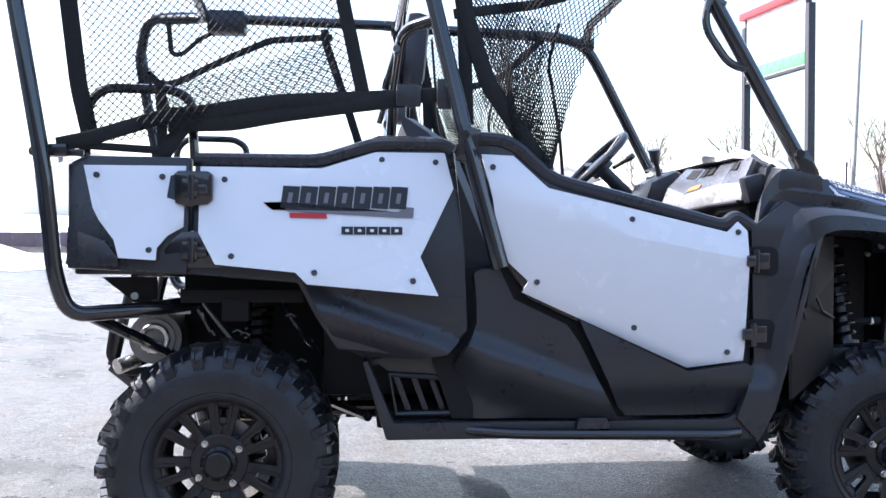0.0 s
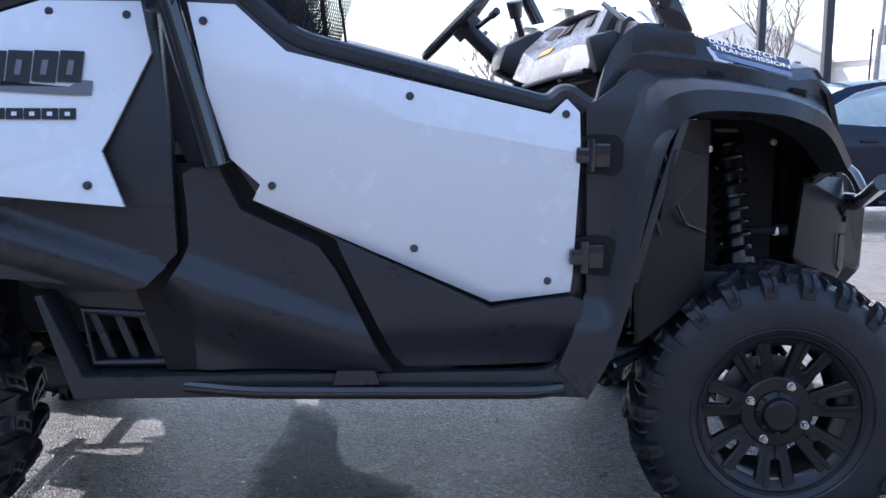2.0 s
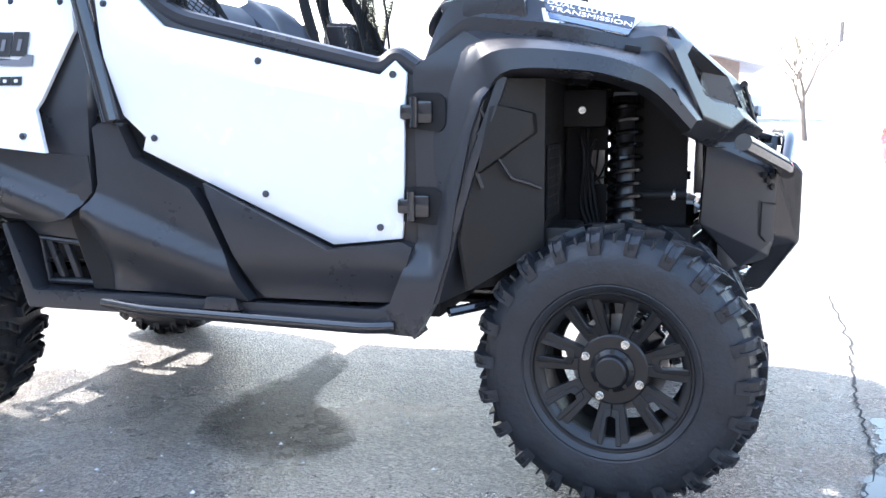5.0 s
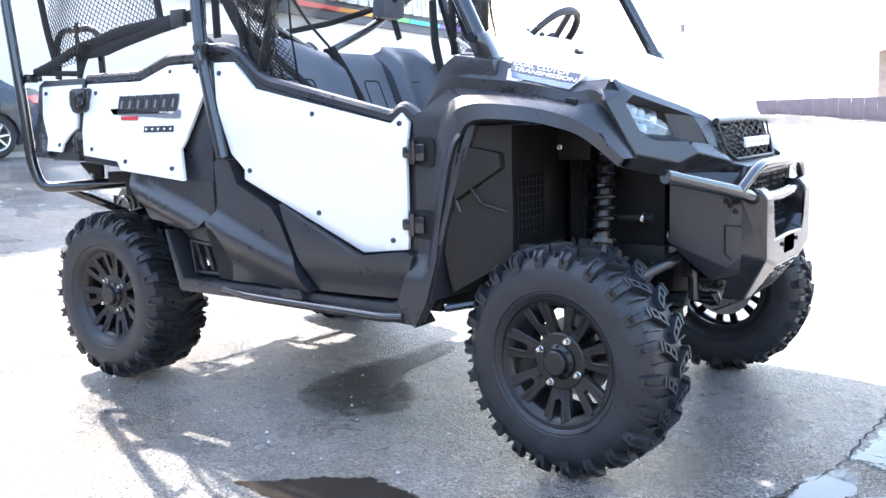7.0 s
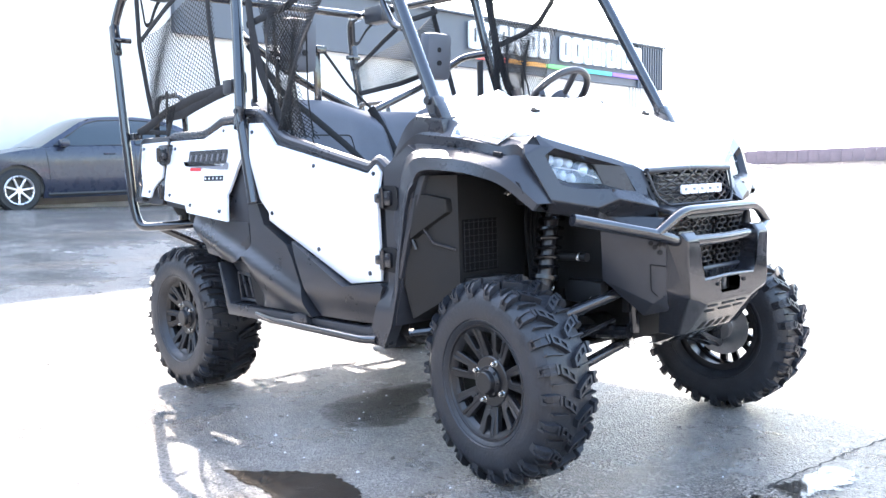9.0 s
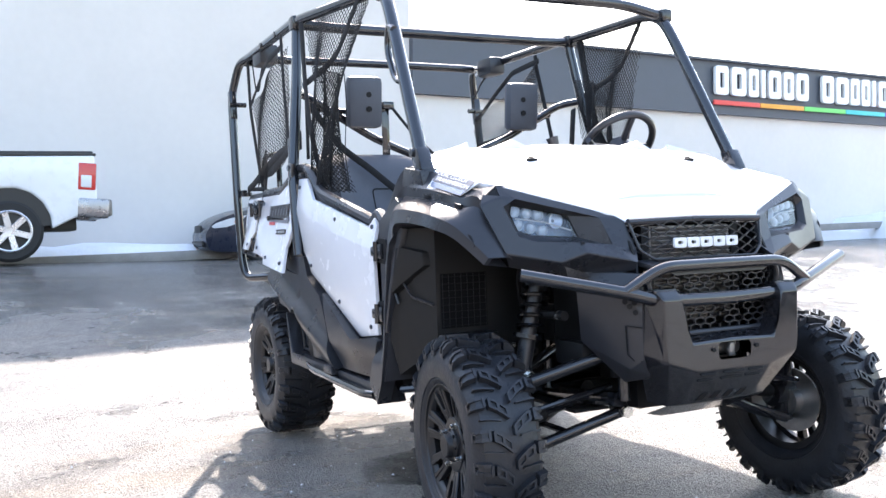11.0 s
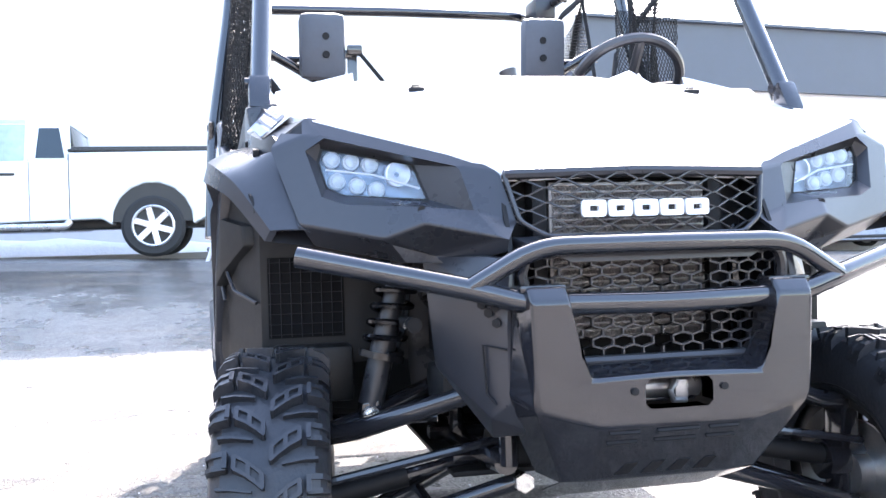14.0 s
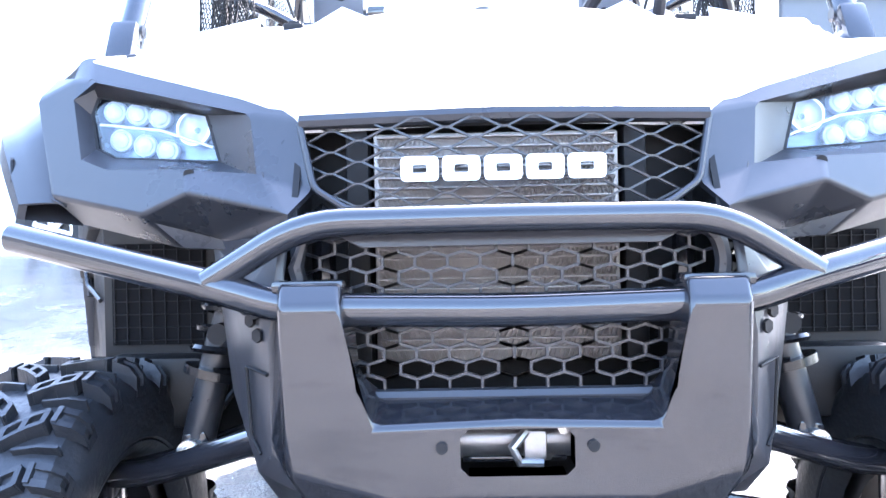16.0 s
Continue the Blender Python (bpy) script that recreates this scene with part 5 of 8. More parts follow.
low_g = part("lower_grille", hex_cells(B(), -0.26, 0.26, 0.645, 0.85, 0.0375, 0.0235, lambda y, z: 2.375 - 0.4 * max(0, abs(y) - 0.17), 0.0032, 0.009, lo_in), BLACK, utv, "black honeycomb lower grille", 20)
part("grille_frame", tube([(2.365, -0.235, 0.84), (2.365, 0.235, 0.84), (2.36, 0.25, 0.80), (2.36, 0.215, 0.67), (2.375, 0.185, 0.648), (2.375, -0.185, 0.648), (2.36, -0.215, 0.67), (2.36, -0.25, 0.80)], 0.010, 8, 0.02, True), BLACK, low_g)
part("grille_brow", solid([(2.30, -0.25, 0.868), (2.375, -0.22, 0.846), (2.375, 0.22, 0.846), (2.30, 0.25, 0.868)], (-0.01, 0, -0.014), 0.004), BLACK, low_g)
part("grille_ledge", shell([[(2.380, -0.222, 0.848), (2.388, -0.170, 0.821), (2.388, 0.170, 0.821), (2.380, 0.222, 0.848)]], 0.008, 0.002, (-1, 0, 0)), BLACK, low_g)
rad = part("radiator", box((2.25, -0.01, 0.82), (0.03, 0.31, 0.29), None, 0.004), FIN, utv, "grey-brown finned radiator")
fin_row, tooth = B(), 0.003
for k in range(int(0.30 / tooth)):
    ya, yb = -0.15 + tooth * k, -0.15 + tooth * (k + 1)
    za, zb = (-0.0045, 0.0045) if k % 2 else (0.0045, -0.0045)
    vs = [fin_row.verts.new(v) for v in ((0.004, ya, za), (0.004, yb, zb), (-0.006, yb, zb), (-0.006, ya, za), (0.004, ya, za - 0.0011), (0.004, yb, zb - 0.0011))]
    fin_row.faces.new(vs[:4])
    fin_row.faces.new((vs[0], vs[1], vs[5], vs[4]))
FIN_MESH, TUBE_MESH = mesh_of("fin_row", fin_row, FIN), mesh_of("cooling_tube", box((0, 0, 0), (0.012, 0.30, 0.0026), None, 0.0008), FIN)
for k in range(22):
    for nm, me, dz in (("cooling_fin", FIN_MESH, 0.0), ("cooling_tube", TUBE_MESH, 0.0064)):
        o = new(nm, me)
        o.parent = rad
        o.location = (2.268, -0.01, 0.684 + 0.0128 * k + dz)
for y in (0.165, -0.185):
    part("radiator_tank", box((2.25, y, 0.82), (0.045, 0.03, 0.30), None, 0.008), DARK, rad)
part("grille_backing", add_box(box((2.20, 0, 0.76), (0.02, 0.54, 0.50), None, 0.004), (2.24, 0, 0.62), (0.10, 0.46, 0.02), None, 0.004), DARK, utv)
# Dark top and side sheets added to stop sun leaking in behind the grille.
part("grille_top_block", solid([(2.19, -0.265, 0.974), (2.275, -0.255, 0.972), (2.275, 0.255, 0.972), (2.19, 0.265, 0.974)], (0, 0, 0.008)), DARK, utv)
for y in (-0.262, 0.252):
    part("grille_side_block", solid([(2.19, y, 0.97), (2.27, y, 0.96), (2.32, y, 0.87), (2.34, y, 0.70), (2.30, y, 0.62), (2.19, y, 0.62)], (0, 0.008, 0)), DARK, utv)
# maker's badge as plain open blocks
def open_block(w, h, hw, hh, depth, y=0.0, z=0.0, x=0.0, slant=0.0):
    """A rounded rectangle with a slot through it, facing +x."""
    bm = B()
    ring = []
    for ww, hh_ in ((w, h), (hw, hh)):
        pts = []
        for sy, sz, a0 in ((1, 1, 0), (-1, 1, 90), (-1, -1, 180), (1, -1, 270)):
            rr = 0.18 * min(ww, hh_)
            for a in (0, 45, 90):
                pts.append((y + sy * (ww / 2 - rr) + rr * math.cos(radians(a0 + a)) + slant * sz * hh_ / 2, z + sz * (hh_ / 2 - rr) + rr * math.sin(radians(a0 + a))))
        ring.append(pts)
    fr = [[bm.verts.new((x + depth, *p)) for p in r] for r in ring]
    bk = [[bm.verts.new((x, *p)) for p in r] for r in ring]
    n = len(ring[0])
    for k in range(n):
        m = (k + 1) % n
        bm.faces.new((fr[0][k], fr[0][m], fr[1][m], fr[1][k]))
        bm.faces.new((fr[0][k], bk[0][k], bk[0][m], fr[0][m]))
        bm.faces.new((fr[1][k], fr[1][m], bk[1][m], bk[1][k]))
        bm.faces.new((bk[0][k], bk[1][k], bk[1][m], bk[0][m]))
    return bm


part("badge_bar", box((2.326, -0.004, 0.905), (0.003, 0.236, 0.004), None, 0.001), BLACK, grille, "white raised badge of plain blocks")
for i in range(5):
    part("badge_block", open_block(0.0455, 0.030, 0.017, 0.010, 0.008, -0.104 + 0.050 * i, 0.914, 2.327), BADGE, grille, "white badge block")

# ---- front bumper ----
bumper = part("bumper", tube([(2.273, -0.624, 0.843), (2.385, -0.335, 0.779), (2.40, -0.25, 0.753), (2.405, 0, 0.748), (2.40, 0.25, 0.753), (2.385, 0.335, 0.779), (2.273, 0.624, 0.843)], 0.0195, 16, 0.06), TUBE, utv, "glossy black tubular front bumper")
part("upper_hoop", tube([(2.383, -0.347, 0.784), (2.402, -0.234, 0.850), (2.408, 0, 0.851), (2.402, 0.234, 0.850), (2.383, 0.347, 0.784)], 0.0165, 16, 0.05), TUBE, bumper)
FX = 2.437
half_plate = []


def facet(*pts):
    """One facet of the bumper plate and its mirror image; two numbers stand for the front plane."""
    full = [p if len(p) == 3 else (FX, *p) for p in pts]
    half_plate.append(full)
    half_plate.append([(x, -y, z) for x, y, z in full][::-1])


pa, pb, pc, pd, pe, pf = (-0.258, 0.758), (-0.189, 0.758), (-0.181, 0.662), (-0.154, 0.626), (-0.141, 0.545), (-0.252, 0.578)
h1, h1b, h2, h3, h4, h5 = (-0.062, 0.613), (-0.053, 0.622), (0, 0.622), (-0.062, 0.580), (-0.053, 0.571), (0, 0.571)
pta, ptb = (2.416, -0.262, 0.784), (2.416, -0.190, 0.784)
pk, pl = (2.355, -0.129, 0.435), (2.355, -0.185, 0.438)
facet(pa, pb, pc, pd, pf)
facet(pd, pe, pf)
facet(pd, (0, 0.631), h2, h1b)
facet(pd, h1b, h1)
facet(pd, h1, h3, pe)
facet(pe, h3, h4)
facet(pe, h4, h5, (0, 0.545))
facet(pe, (0, 0.545), (2.355, 0, 0.435), pk)
facet(pf, pe, pk, pl)
facet(pl, pk, (2.25, -0.13, 0.385), (2.26, -0.19, 0.40))
facet(pk, (2.355, 0, 0.435), (2.25, 0, 0.385), (2.25, -0.13, 0.385))
facet(pa, pf, (2.355, -0.288, 0.60), (2.37, -0.275, 0.776), pta)
facet(pta, ptb, pb, pa)
facet(pf, pl, (2.30, -0.215, 0.445), (2.345, -0.275, 0.56), (2.355, -0.288, 0.60))
facet(pb, ptb, (2.375, -0.186, 0.776), (2.375, -0.176, 0.676), pc)
facet(pc, (2.375, -0.176, 0.676), (2.37, -0.150, 0.652), pd)
facet(pd, (2.37, -0.150, 0.652), (2.37, 0, 0.653), (0, 0.631))
facet(pta, (2.37, -0.275, 0.776), (2.375, -0.186, 0.776), ptb)
part("bumper_plate", shell(half_plate, 0.003, 0.0, (-1, 0, 0), 0.014), STEEL_BLACK, bumper, "glossy black bumper plate", 40)
half_plate.clear()
facet(h1b, h2, (2.40, 0, 0.622), (2.40, -0.053, 0.622))
facet(h1, h1b, (2.40, -0.053, 0.622), (2.40, -0.062, 0.613))
facet(h3, h1, (2.40, -0.062, 0.613), (2.40, -0.062, 0.580))
facet(h5, h4, (2.40, -0.053, 0.571), (2.40, 0, 0.571))
part("winch_opening", shell(half_plate, 0.003, 0.0, (-1, 0, 0)), STEEL_BLACK, bumper)
for s_ in (-1, 1):
    part("plate_bolt", mirrored(cyl((2.43, -0.082, 0.603), (2.442, -0.082, 0.603), 0.0065, 10), s_), DARK, bumper)
    part("post_cap", mirrored(box((2.392, -0.229, 0.779), (0.042, 0.082, 0.014), None, 0.006), s_), STEEL_BLACK, bumper)
for y, w in ((-0.098, 0.056), (0.0, 0.078), (0.085, 0.056)):
    for z in (0.533, 0.514):
        part("skid_slot", box((2.437 - (0.545 - z) * 0.745 + 0.0005, y, z), (0.006, w, 0.007), Euler((0, radians(-36), 0)).to_matrix(), 0.0025), DARK, bumper)
for y in (-0.07, -0.02, 0.03, 0.08):
    part("skid_notch", solid([(2.3812, y - 0.006, 0.468), (2.3812, y + 0.016, 0.468), (2.3640, y + 0.004, 0.445), (2.3640, y - 0.022, 0.445)], (-0.003, 0, 0.002)), DARK, bumper)
WINCH_METAL = material("grey_winch_metal", (0.30, 0.30, 0.31), 0.35, metal=0.8, var=0.2, scale=20)
winch = part("winch", add_cyl(box((2.33, 0.0, 0.60), (0.08, 0.10, 0.05), None, 0.01), (2.36, -0.07, 0.597), (2.36, 0.07, 0.597), 0.022, 20), WINCH_METAL, utv, "dark metal winch drum")
part("winch_hook", add_tube(box((2.392, 0.022, 0.596), (0.022, 0.026, 0.034), None, 0.005), [(2.40, 0.012, 0.612), (2.41, -0.004, 0.596), (2.405, 0.004, 0.578), (2.40, 0.030, 0.576)], 0.0055, 8), WINCH_METAL, winch, "bright winch hook")
part("winch_plate", add_box(box((2.372, 0.042, 0.596), (0.006, 0.030, 0.046), Euler((0, 0, radians(20))).to_matrix(), 0.002), (2.368, -0.006, 0.604), (0.008, 0.018, 0.030), None, 0.003), STEEL_DULL, winch)
part("winch_bolt", cyl((2.378, 0.056, 0.612), (2.388, 0.056, 0.612), 0.007, 8), CHROME, winch, "zinc winch bolt")
part("winch_frame", add_box(box((2.366, -0.040, 0.596), (0.010, 0.022, 0.05), None, 0.003), (2.35, 0, 0.575), (0.05, 0.12, 0.006), None, 0.002), STEEL_BLACK, winch)

# ---- roll cage ----
def strap(pts, w, fillet=0.03):
    return add_tube(B(), pts, w / 2, 8, fillet, False, True, 0.22)


cage = part("roll_cage", tube([(0.56, -0.70, 1.905), (0.56, -0.55, 1.90), (0.56, 0.55, 1.90), (0.56, 0.70, 1.905)], 0.0235, 14, 0.05), TUBE, utv, "glossy black tubular roll cage")
part("rear_crossbar", tube([(-0.46, -0.70, 1.92), (-0.26, -0.60, 1.905), (-0.22, 0.0, 1.90), (-0.26, 0.60, 1.905), (-0.46, 0.70, 1.92)], 0.0215, 14, 0.08), TUBE, cage)
part("front_crossbar", tube([(1.39, -0.63, 1.845), (1.36, -0.45, 1.89), (1.36, 0.45, 1.89), (1.39, 0.63, 1.845)], 0.0215, 14, 0.08), TUBE, cage)
for s_ in (-1, 1):
    part("rear_hoop", mirrored(tube([(-0.10, -0.52, 0.775), (-0.20, -0.66, 0.765), (-0.405, -0.755, 0.755), (-0.437, -0.768, 0.86), (-0.468, -0.772, 1.17), (-0.572, -0.758, 1.756), (-0.53, -0.72, 1.925), (-0.40, -0.70, 1.935), (0.50, -0.715, 1.925)], 0.0225, 14, 0.07), s_), TUBE, cage)
    part("roof_rail", mirrored(tube([(0.50, -0.715, 1.925), (0.62, -0.715, 1.915), (1.28, -0.64, 1.875), (1.39, -0.63, 1.835), (1.45, -0.636, 1.74), (1.735, -0.666, 1.215), (1.755, -0.668, 1.165)], 0.0235, 14, 0.07), s_), TUBE, cage)
    part("pillar", mirrored(tube([(0.55, -0.712, 1.915), (0.60, -0.737, 1.66), (0.692, -0.797, 1.245), (0.785, -0.812, 0.89)], 0.0235, 14, 0.05), s_), TUBE, cage)
    foot = part("pillar_foot", mirrored(add_cyl(box((1.745, -0.668, 1.20), (0.055, 0.05, 0.09), Euler((0, radians(-28), 0)).to_matrix(), 0.01), (1.72, -0.70, 1.235), (1.72, -0.64, 1.235), 0.014, 12), s_), STEEL_BLACK, cage)
    part("foot_cover", mirrored(solid([(1.66, -0.70, 1.19), (1.79, -0.70, 1.17), (1.80, -0.69, 1.10), (1.63, -0.705, 1.12)], (0, 0.07, 0.012), 0.008), s_), BLACK, cage)
    part("pillar_clamp", mirrored(add_cyl(add_cyl(box((0.695, -0.805, 1.235), (0.055, 0.02, 0.10), Euler((0, radians(13), 0)).to_matrix(), 0.006), (0.685, -0.82, 1.262), (0.685, -0.79, 1.262), 0.013, 12), (0.705, -0.82, 1.21), (0.705, -0.79, 1.21), 0.013, 12), s_), STEEL_BLACK, cage, "bolted pillar clamp")
    part("harness_brace", mirrored(tube([(0.605, -0.735, 1.60), (0.52, -0.66, 1.588), (0.50, -0.35, 1.415), (0.50, -0.05, 1.295)], 0.018, 12, 0.05), s_), TUBE, cage)
    if s_ < 0:
        part("grab_handle", mirrored(tube([(1.50, -0.65, 1.69), (1.452, -0.65, 1.715), (1.434, -0.65, 1.625), (1.515, -0.655, 1.505), (1.60, -0.655, 1.492)], 0.0125, 10, 0.05), s_), TUBE, cage, "curved grab handle")
    part("roof_clamp", mirrored(box((1.39, -0.632, 1.845), (0.07, 0.055, 0.055), None, 0.012), s_), STEEL_BLACK, cage)
    part("roof_clamp", mirrored(box((0.56, -0.715, 1.91), (0.07, 0.06, 0.06), None, 0.012), s_), STEEL_BLACK, cage)
    part("hoop_joint", mirrored(box((-0.555, -0.758, 1.70), (0.05, 0.04, 0.16), Euler((0, radians(-8), 0)).to_matrix(), 0.01), s_), STEEL_BLACK, cage)
    part("hoop_bolt", mirrored(cyl((-0.50, -0.77, 1.205), (-0.45, -0.70, 1.205), 0.012, 10), s_), STEEL_BLACK, cage)
    part("hoop_lug", mirrored(add_box(box((-0.435, -0.745, 1.21), (0.05, 0.03, 0.035), None, 0.006), (-0.40, -0.735, 1.205), (0.06, 0.012, 0.02), None, 0.004), s_), STEEL_BLACK, cage)
    # belt reels under the roof
    part("belt_reel", mirrored(box((-0.18, -0.665, 1.905), (0.165, 0.10, 0.10), None, 0.02), s_), BLACK, utv, "black seat belt reel")
    part("seat_belt", mirrored(strap([(-0.43, -0.67, 1.90), (-0.415, -0.66, 1.765), (-0.37, -0.655, 1.762), (-0.30, -0.66, 1.83), (-0.21, -0.665, 1.88)], 0.022), s_), WEB, utv, "black seat belt webbing")
    for x in (-0.53, -0.02, 0.25):
        part("rail_bolt", mirrored(cyl((x, -0.735 if x > -0.5 else -0.78, 1.925 if x > -0.5 else 1.70), (x, -0.69, 1.925 if x > -0.5 else 1.70), 0.014, 10), s_), STEEL_BLACK, cage)
    part("bed_handle", mirrored(tube([(-0.395, -0.64, 1.18), (-0.385, -0.64, 1.36), (-0.34, -0.64, 1.402), (-0.145, -0.64, 1.40), (-0.095, -0.64, 1.37), (-0.085, -0.64, 1.18)], 0.014, 10, 0.04), s_), TUBE, utv, "black rear grab bar")


# ---- safety nets ----
def net(corners, nu, nv, sag, cord=0.0014):
    """A knotted net over four corners (ordered round), as crossed cords; sag(u, v) pushes it."""
    a, b, c, d = [Vector(p) for p in corners]

    def at(u, v):
        return a * (1 - u) * (1 - v) + b * u * (1 - v) + c * u * v + d * (1 - u) * v + Vector(sag(u, v))
    bm = B()
    steps = 22

    def strand(pts):
        pts = [p for p in pts]
        if len(pts) > 1:
            add_tube(bm, pts, cord, 3, cap=False)
    for k in range(-nv, nu + 1):
        p, q = [], []
        for i in range(steps + 1):
            v = i / steps
            u = (k + nv * v) / nu
            if 0 <= u <= 1:
                p.append(at(u, v))
            u2 = (k + nv * (1 - v)) / nu
            if 0 <= u2 <= 1:
                q.append(at(u2, v))
        strand(p)
        strand(q)
    return bm


for s_ in (-1, 1):
    # rear net hangs between rear hoop and pillar; strapped tight on the right side, tucked up on the left
    A, C, D, E_ = ((-0.43, -0.69, 1.70), (0.30, -0.70, 1.86), (0.40, -0.72, 1.375), (-0.37, -0.68, 1.235)) if s_ < 0 else ((-0.47, -0.70, 1.64), (0.26, -0.71, 1.86), (0.35, -0.71, 1.57), (-0.43, -0.69, 1.48))
    wav = lambda u, v: (0.012 * math.sin(5 * v + 2 * u), 0.018 * math.sin(7 * u + 3 * v) - 0.02 * math.sin(math.pi * u) * math.sin(math.pi * v), -0.02 * math.sin(math.pi * u))
    rn = part("rear_net", mirrored(net((A, C, D, E_), 30, 20, wav, 0.0019), s_), CORD, utv, "black knotted safety net with webbing border", 180)
    part("border", mirrored(strap([(-0.415, -0.70, 1.93), (-0.43, -0.69, 1.66), (-0.405, -0.668, 1.40), (-0.37, -0.655, 1.235)] if s_ < 0 else [(-0.53, -0.74, 1.70), (-0.47, -0.70, 1.64), (-0.44, -0.69, 1.55), (-0.43, -0.69, 1.47)], 0.05 if s_ < 0 else 0.03), s_), WEB, rn, "black webbing border")
    if s_ < 0:
        part("border", mirrored(strap([(-0.45, -0.715, 1.228), (-0.356, -0.71, 1.250), (-0.208, -0.70, 1.300), (-0.146, -0.70, 1.319), (-0.067, -0.705, 1.325), (0.09, -0.715, 1.351), (0.17, -0.72, 1.361), (0.41, -0.735, 1.371), (0.63, -0.745, 1.385)], 0.042), s_), WEB, rn, "black webbing border")
        part("border", mirrored(strap([(-0.15, -0.70, 1.295), (0.03, -0.705, 1.300), (0.17, -0.715, 1.326), (0.40, -0.735, 1.358), (0.52, -0.742, 1.372)], 0.050), s_), WEB, rn, "black webbing border")
        part("border", mirrored(strap([(-0.45, -0.712, 1.232), (-0.30, -0.70, 1.225), (-0.165, -0.695, 1.218)], 0.022), s_), WEB, rn, "black webbing border")
        part("border", mirrored(strap([(-0.165, -0.695, 1.205), (-0.12, -0.70, 1.27), (-0.075, -0.70, 1.318)], 0.045), s_), WEB, rn, "black webbing border")
        part("border", mirrored(strap([(-0.165, -0.695, 1.20), (-0.17, -0.69, 1.34), (-0.18, -0.68, 1.42)], 0.03), s_), WEB, rn, "black webbing border")
        part("border", mirrored(strap([(0.32, -0.722, 1.92), (0.34, -0.722, 1.66), (0.40, -0.726, 1.385)], 0.040), s_), WEB, rn, "black webbing border")
        part("buckle", mirrored(box((0.53, -0.752, 1.378), (0.07, 0.02, 0.062), None, 0.006), s_), BLACK, rn, "black plastic buckle")
        part("buckle", mirrored(box((0.64, -0.755, 1.385), (0.06, 0.02, 0.085), None, 0.006), s_), BLACK, rn, "black plastic buckle")
    else:
        part("border", mirrored(strap([(0.235, -0.71, 1.90), (0.24, -0.71, 1.842), (0.32, -0.71, 1.607), (0.39, -0.71, 1.39)], 0.036), s_), WEB, rn, "black webbing border")
        part("border", mirrored(strap([(-0.43, -0.69, 1.47), (-0.05, -0.70, 1.50), (0.34, -0.71, 1.565)], 0.03), s_), WEB, rn, "black webbing border")
    part("border", mirrored(strap([(-0.43, -0.69, 1.68), (-0.10, -0.705, 1.80), (0.05, -0.715, 1.84), (0.32, -0.715, 1.86)] if s_ < 0 else [(-0.53, -0.735, 1.66), (-0.46, -0.70, 1.638), (-0.40, -0.70, 1.65), (-0.19, -0.70, 1.757), (0.0, -0.70, 1.843), (0.27, -0.71, 1.866)], 0.030), s_), WEB, rn, "black webbing border")
    # front net gathered towards the pillar
    F, G, H_, I_ = (0.64, -0.715, 1.90), (1.30, -0.65, 1.87), (0.95, -0.735, 1.165), (0.86, -0.735, 1.19)
    wv2 = lambda u, v: (-0.06 * math.sin(math.pi * v) * u, 0.03 * math.sin(9 * u + 4 * v) * (0.3 + v), 0.0)
    fn = part("front_net", mirrored(net((F, G, H_, I_), 30, 30, wv2, 0.0018), s_), CORD, utv, "black safety net gathered at the pillar", 180)
    fold2 = lambda u, v: (-0.05 * math.sin(math.pi * v) * u + 0.015 * math.sin(6 * u), 0.03 + 0.035 * math.sin(11 * u + 3 * v) * (0.3 + v), 0.0)
    part("net_fold", mirrored(net(((0.66, -0.70, 1.70), (0.98, -0.68, 1.62), (1.0, -0.70, 1.14), (0.82, -0.70, 1.16)), 24, 26, fold2, 0.0018), s_), CORD, fn, "", 180)
    part("border", mirrored(strap([(0.985, -0.655, 1.62), (0.955, -0.640, 1.50), (0.985, -0.665, 1.30), (1.0, -0.655, 1.145)], 0.010), s_), WEB, fn, "black webbing border")
    part("border", mirrored(strap([(0.64, -0.722, 1.90), (0.70, -0.73, 1.60), (0.76, -0.735, 1.42), (0.93, -0.742, 1.17)], 0.05), s_), WEB, fn, "black webbing border")
    part("border", mirrored(strap([(0.66, -0.722, 1.88), (0.69, -0.726, 1.60), (0.70, -0.73, 1.30)], 0.04), s_), WEB, fn, "black webbing border")
    part("border", mirrored(strap([(0.66, -0.728, 1.62), (0.90, -0.70, 1.66), (1.02, -0.69, 1.70), (1.20, -0.665, 1.87)], 0.03), s_), WEB, fn, "black webbing border")

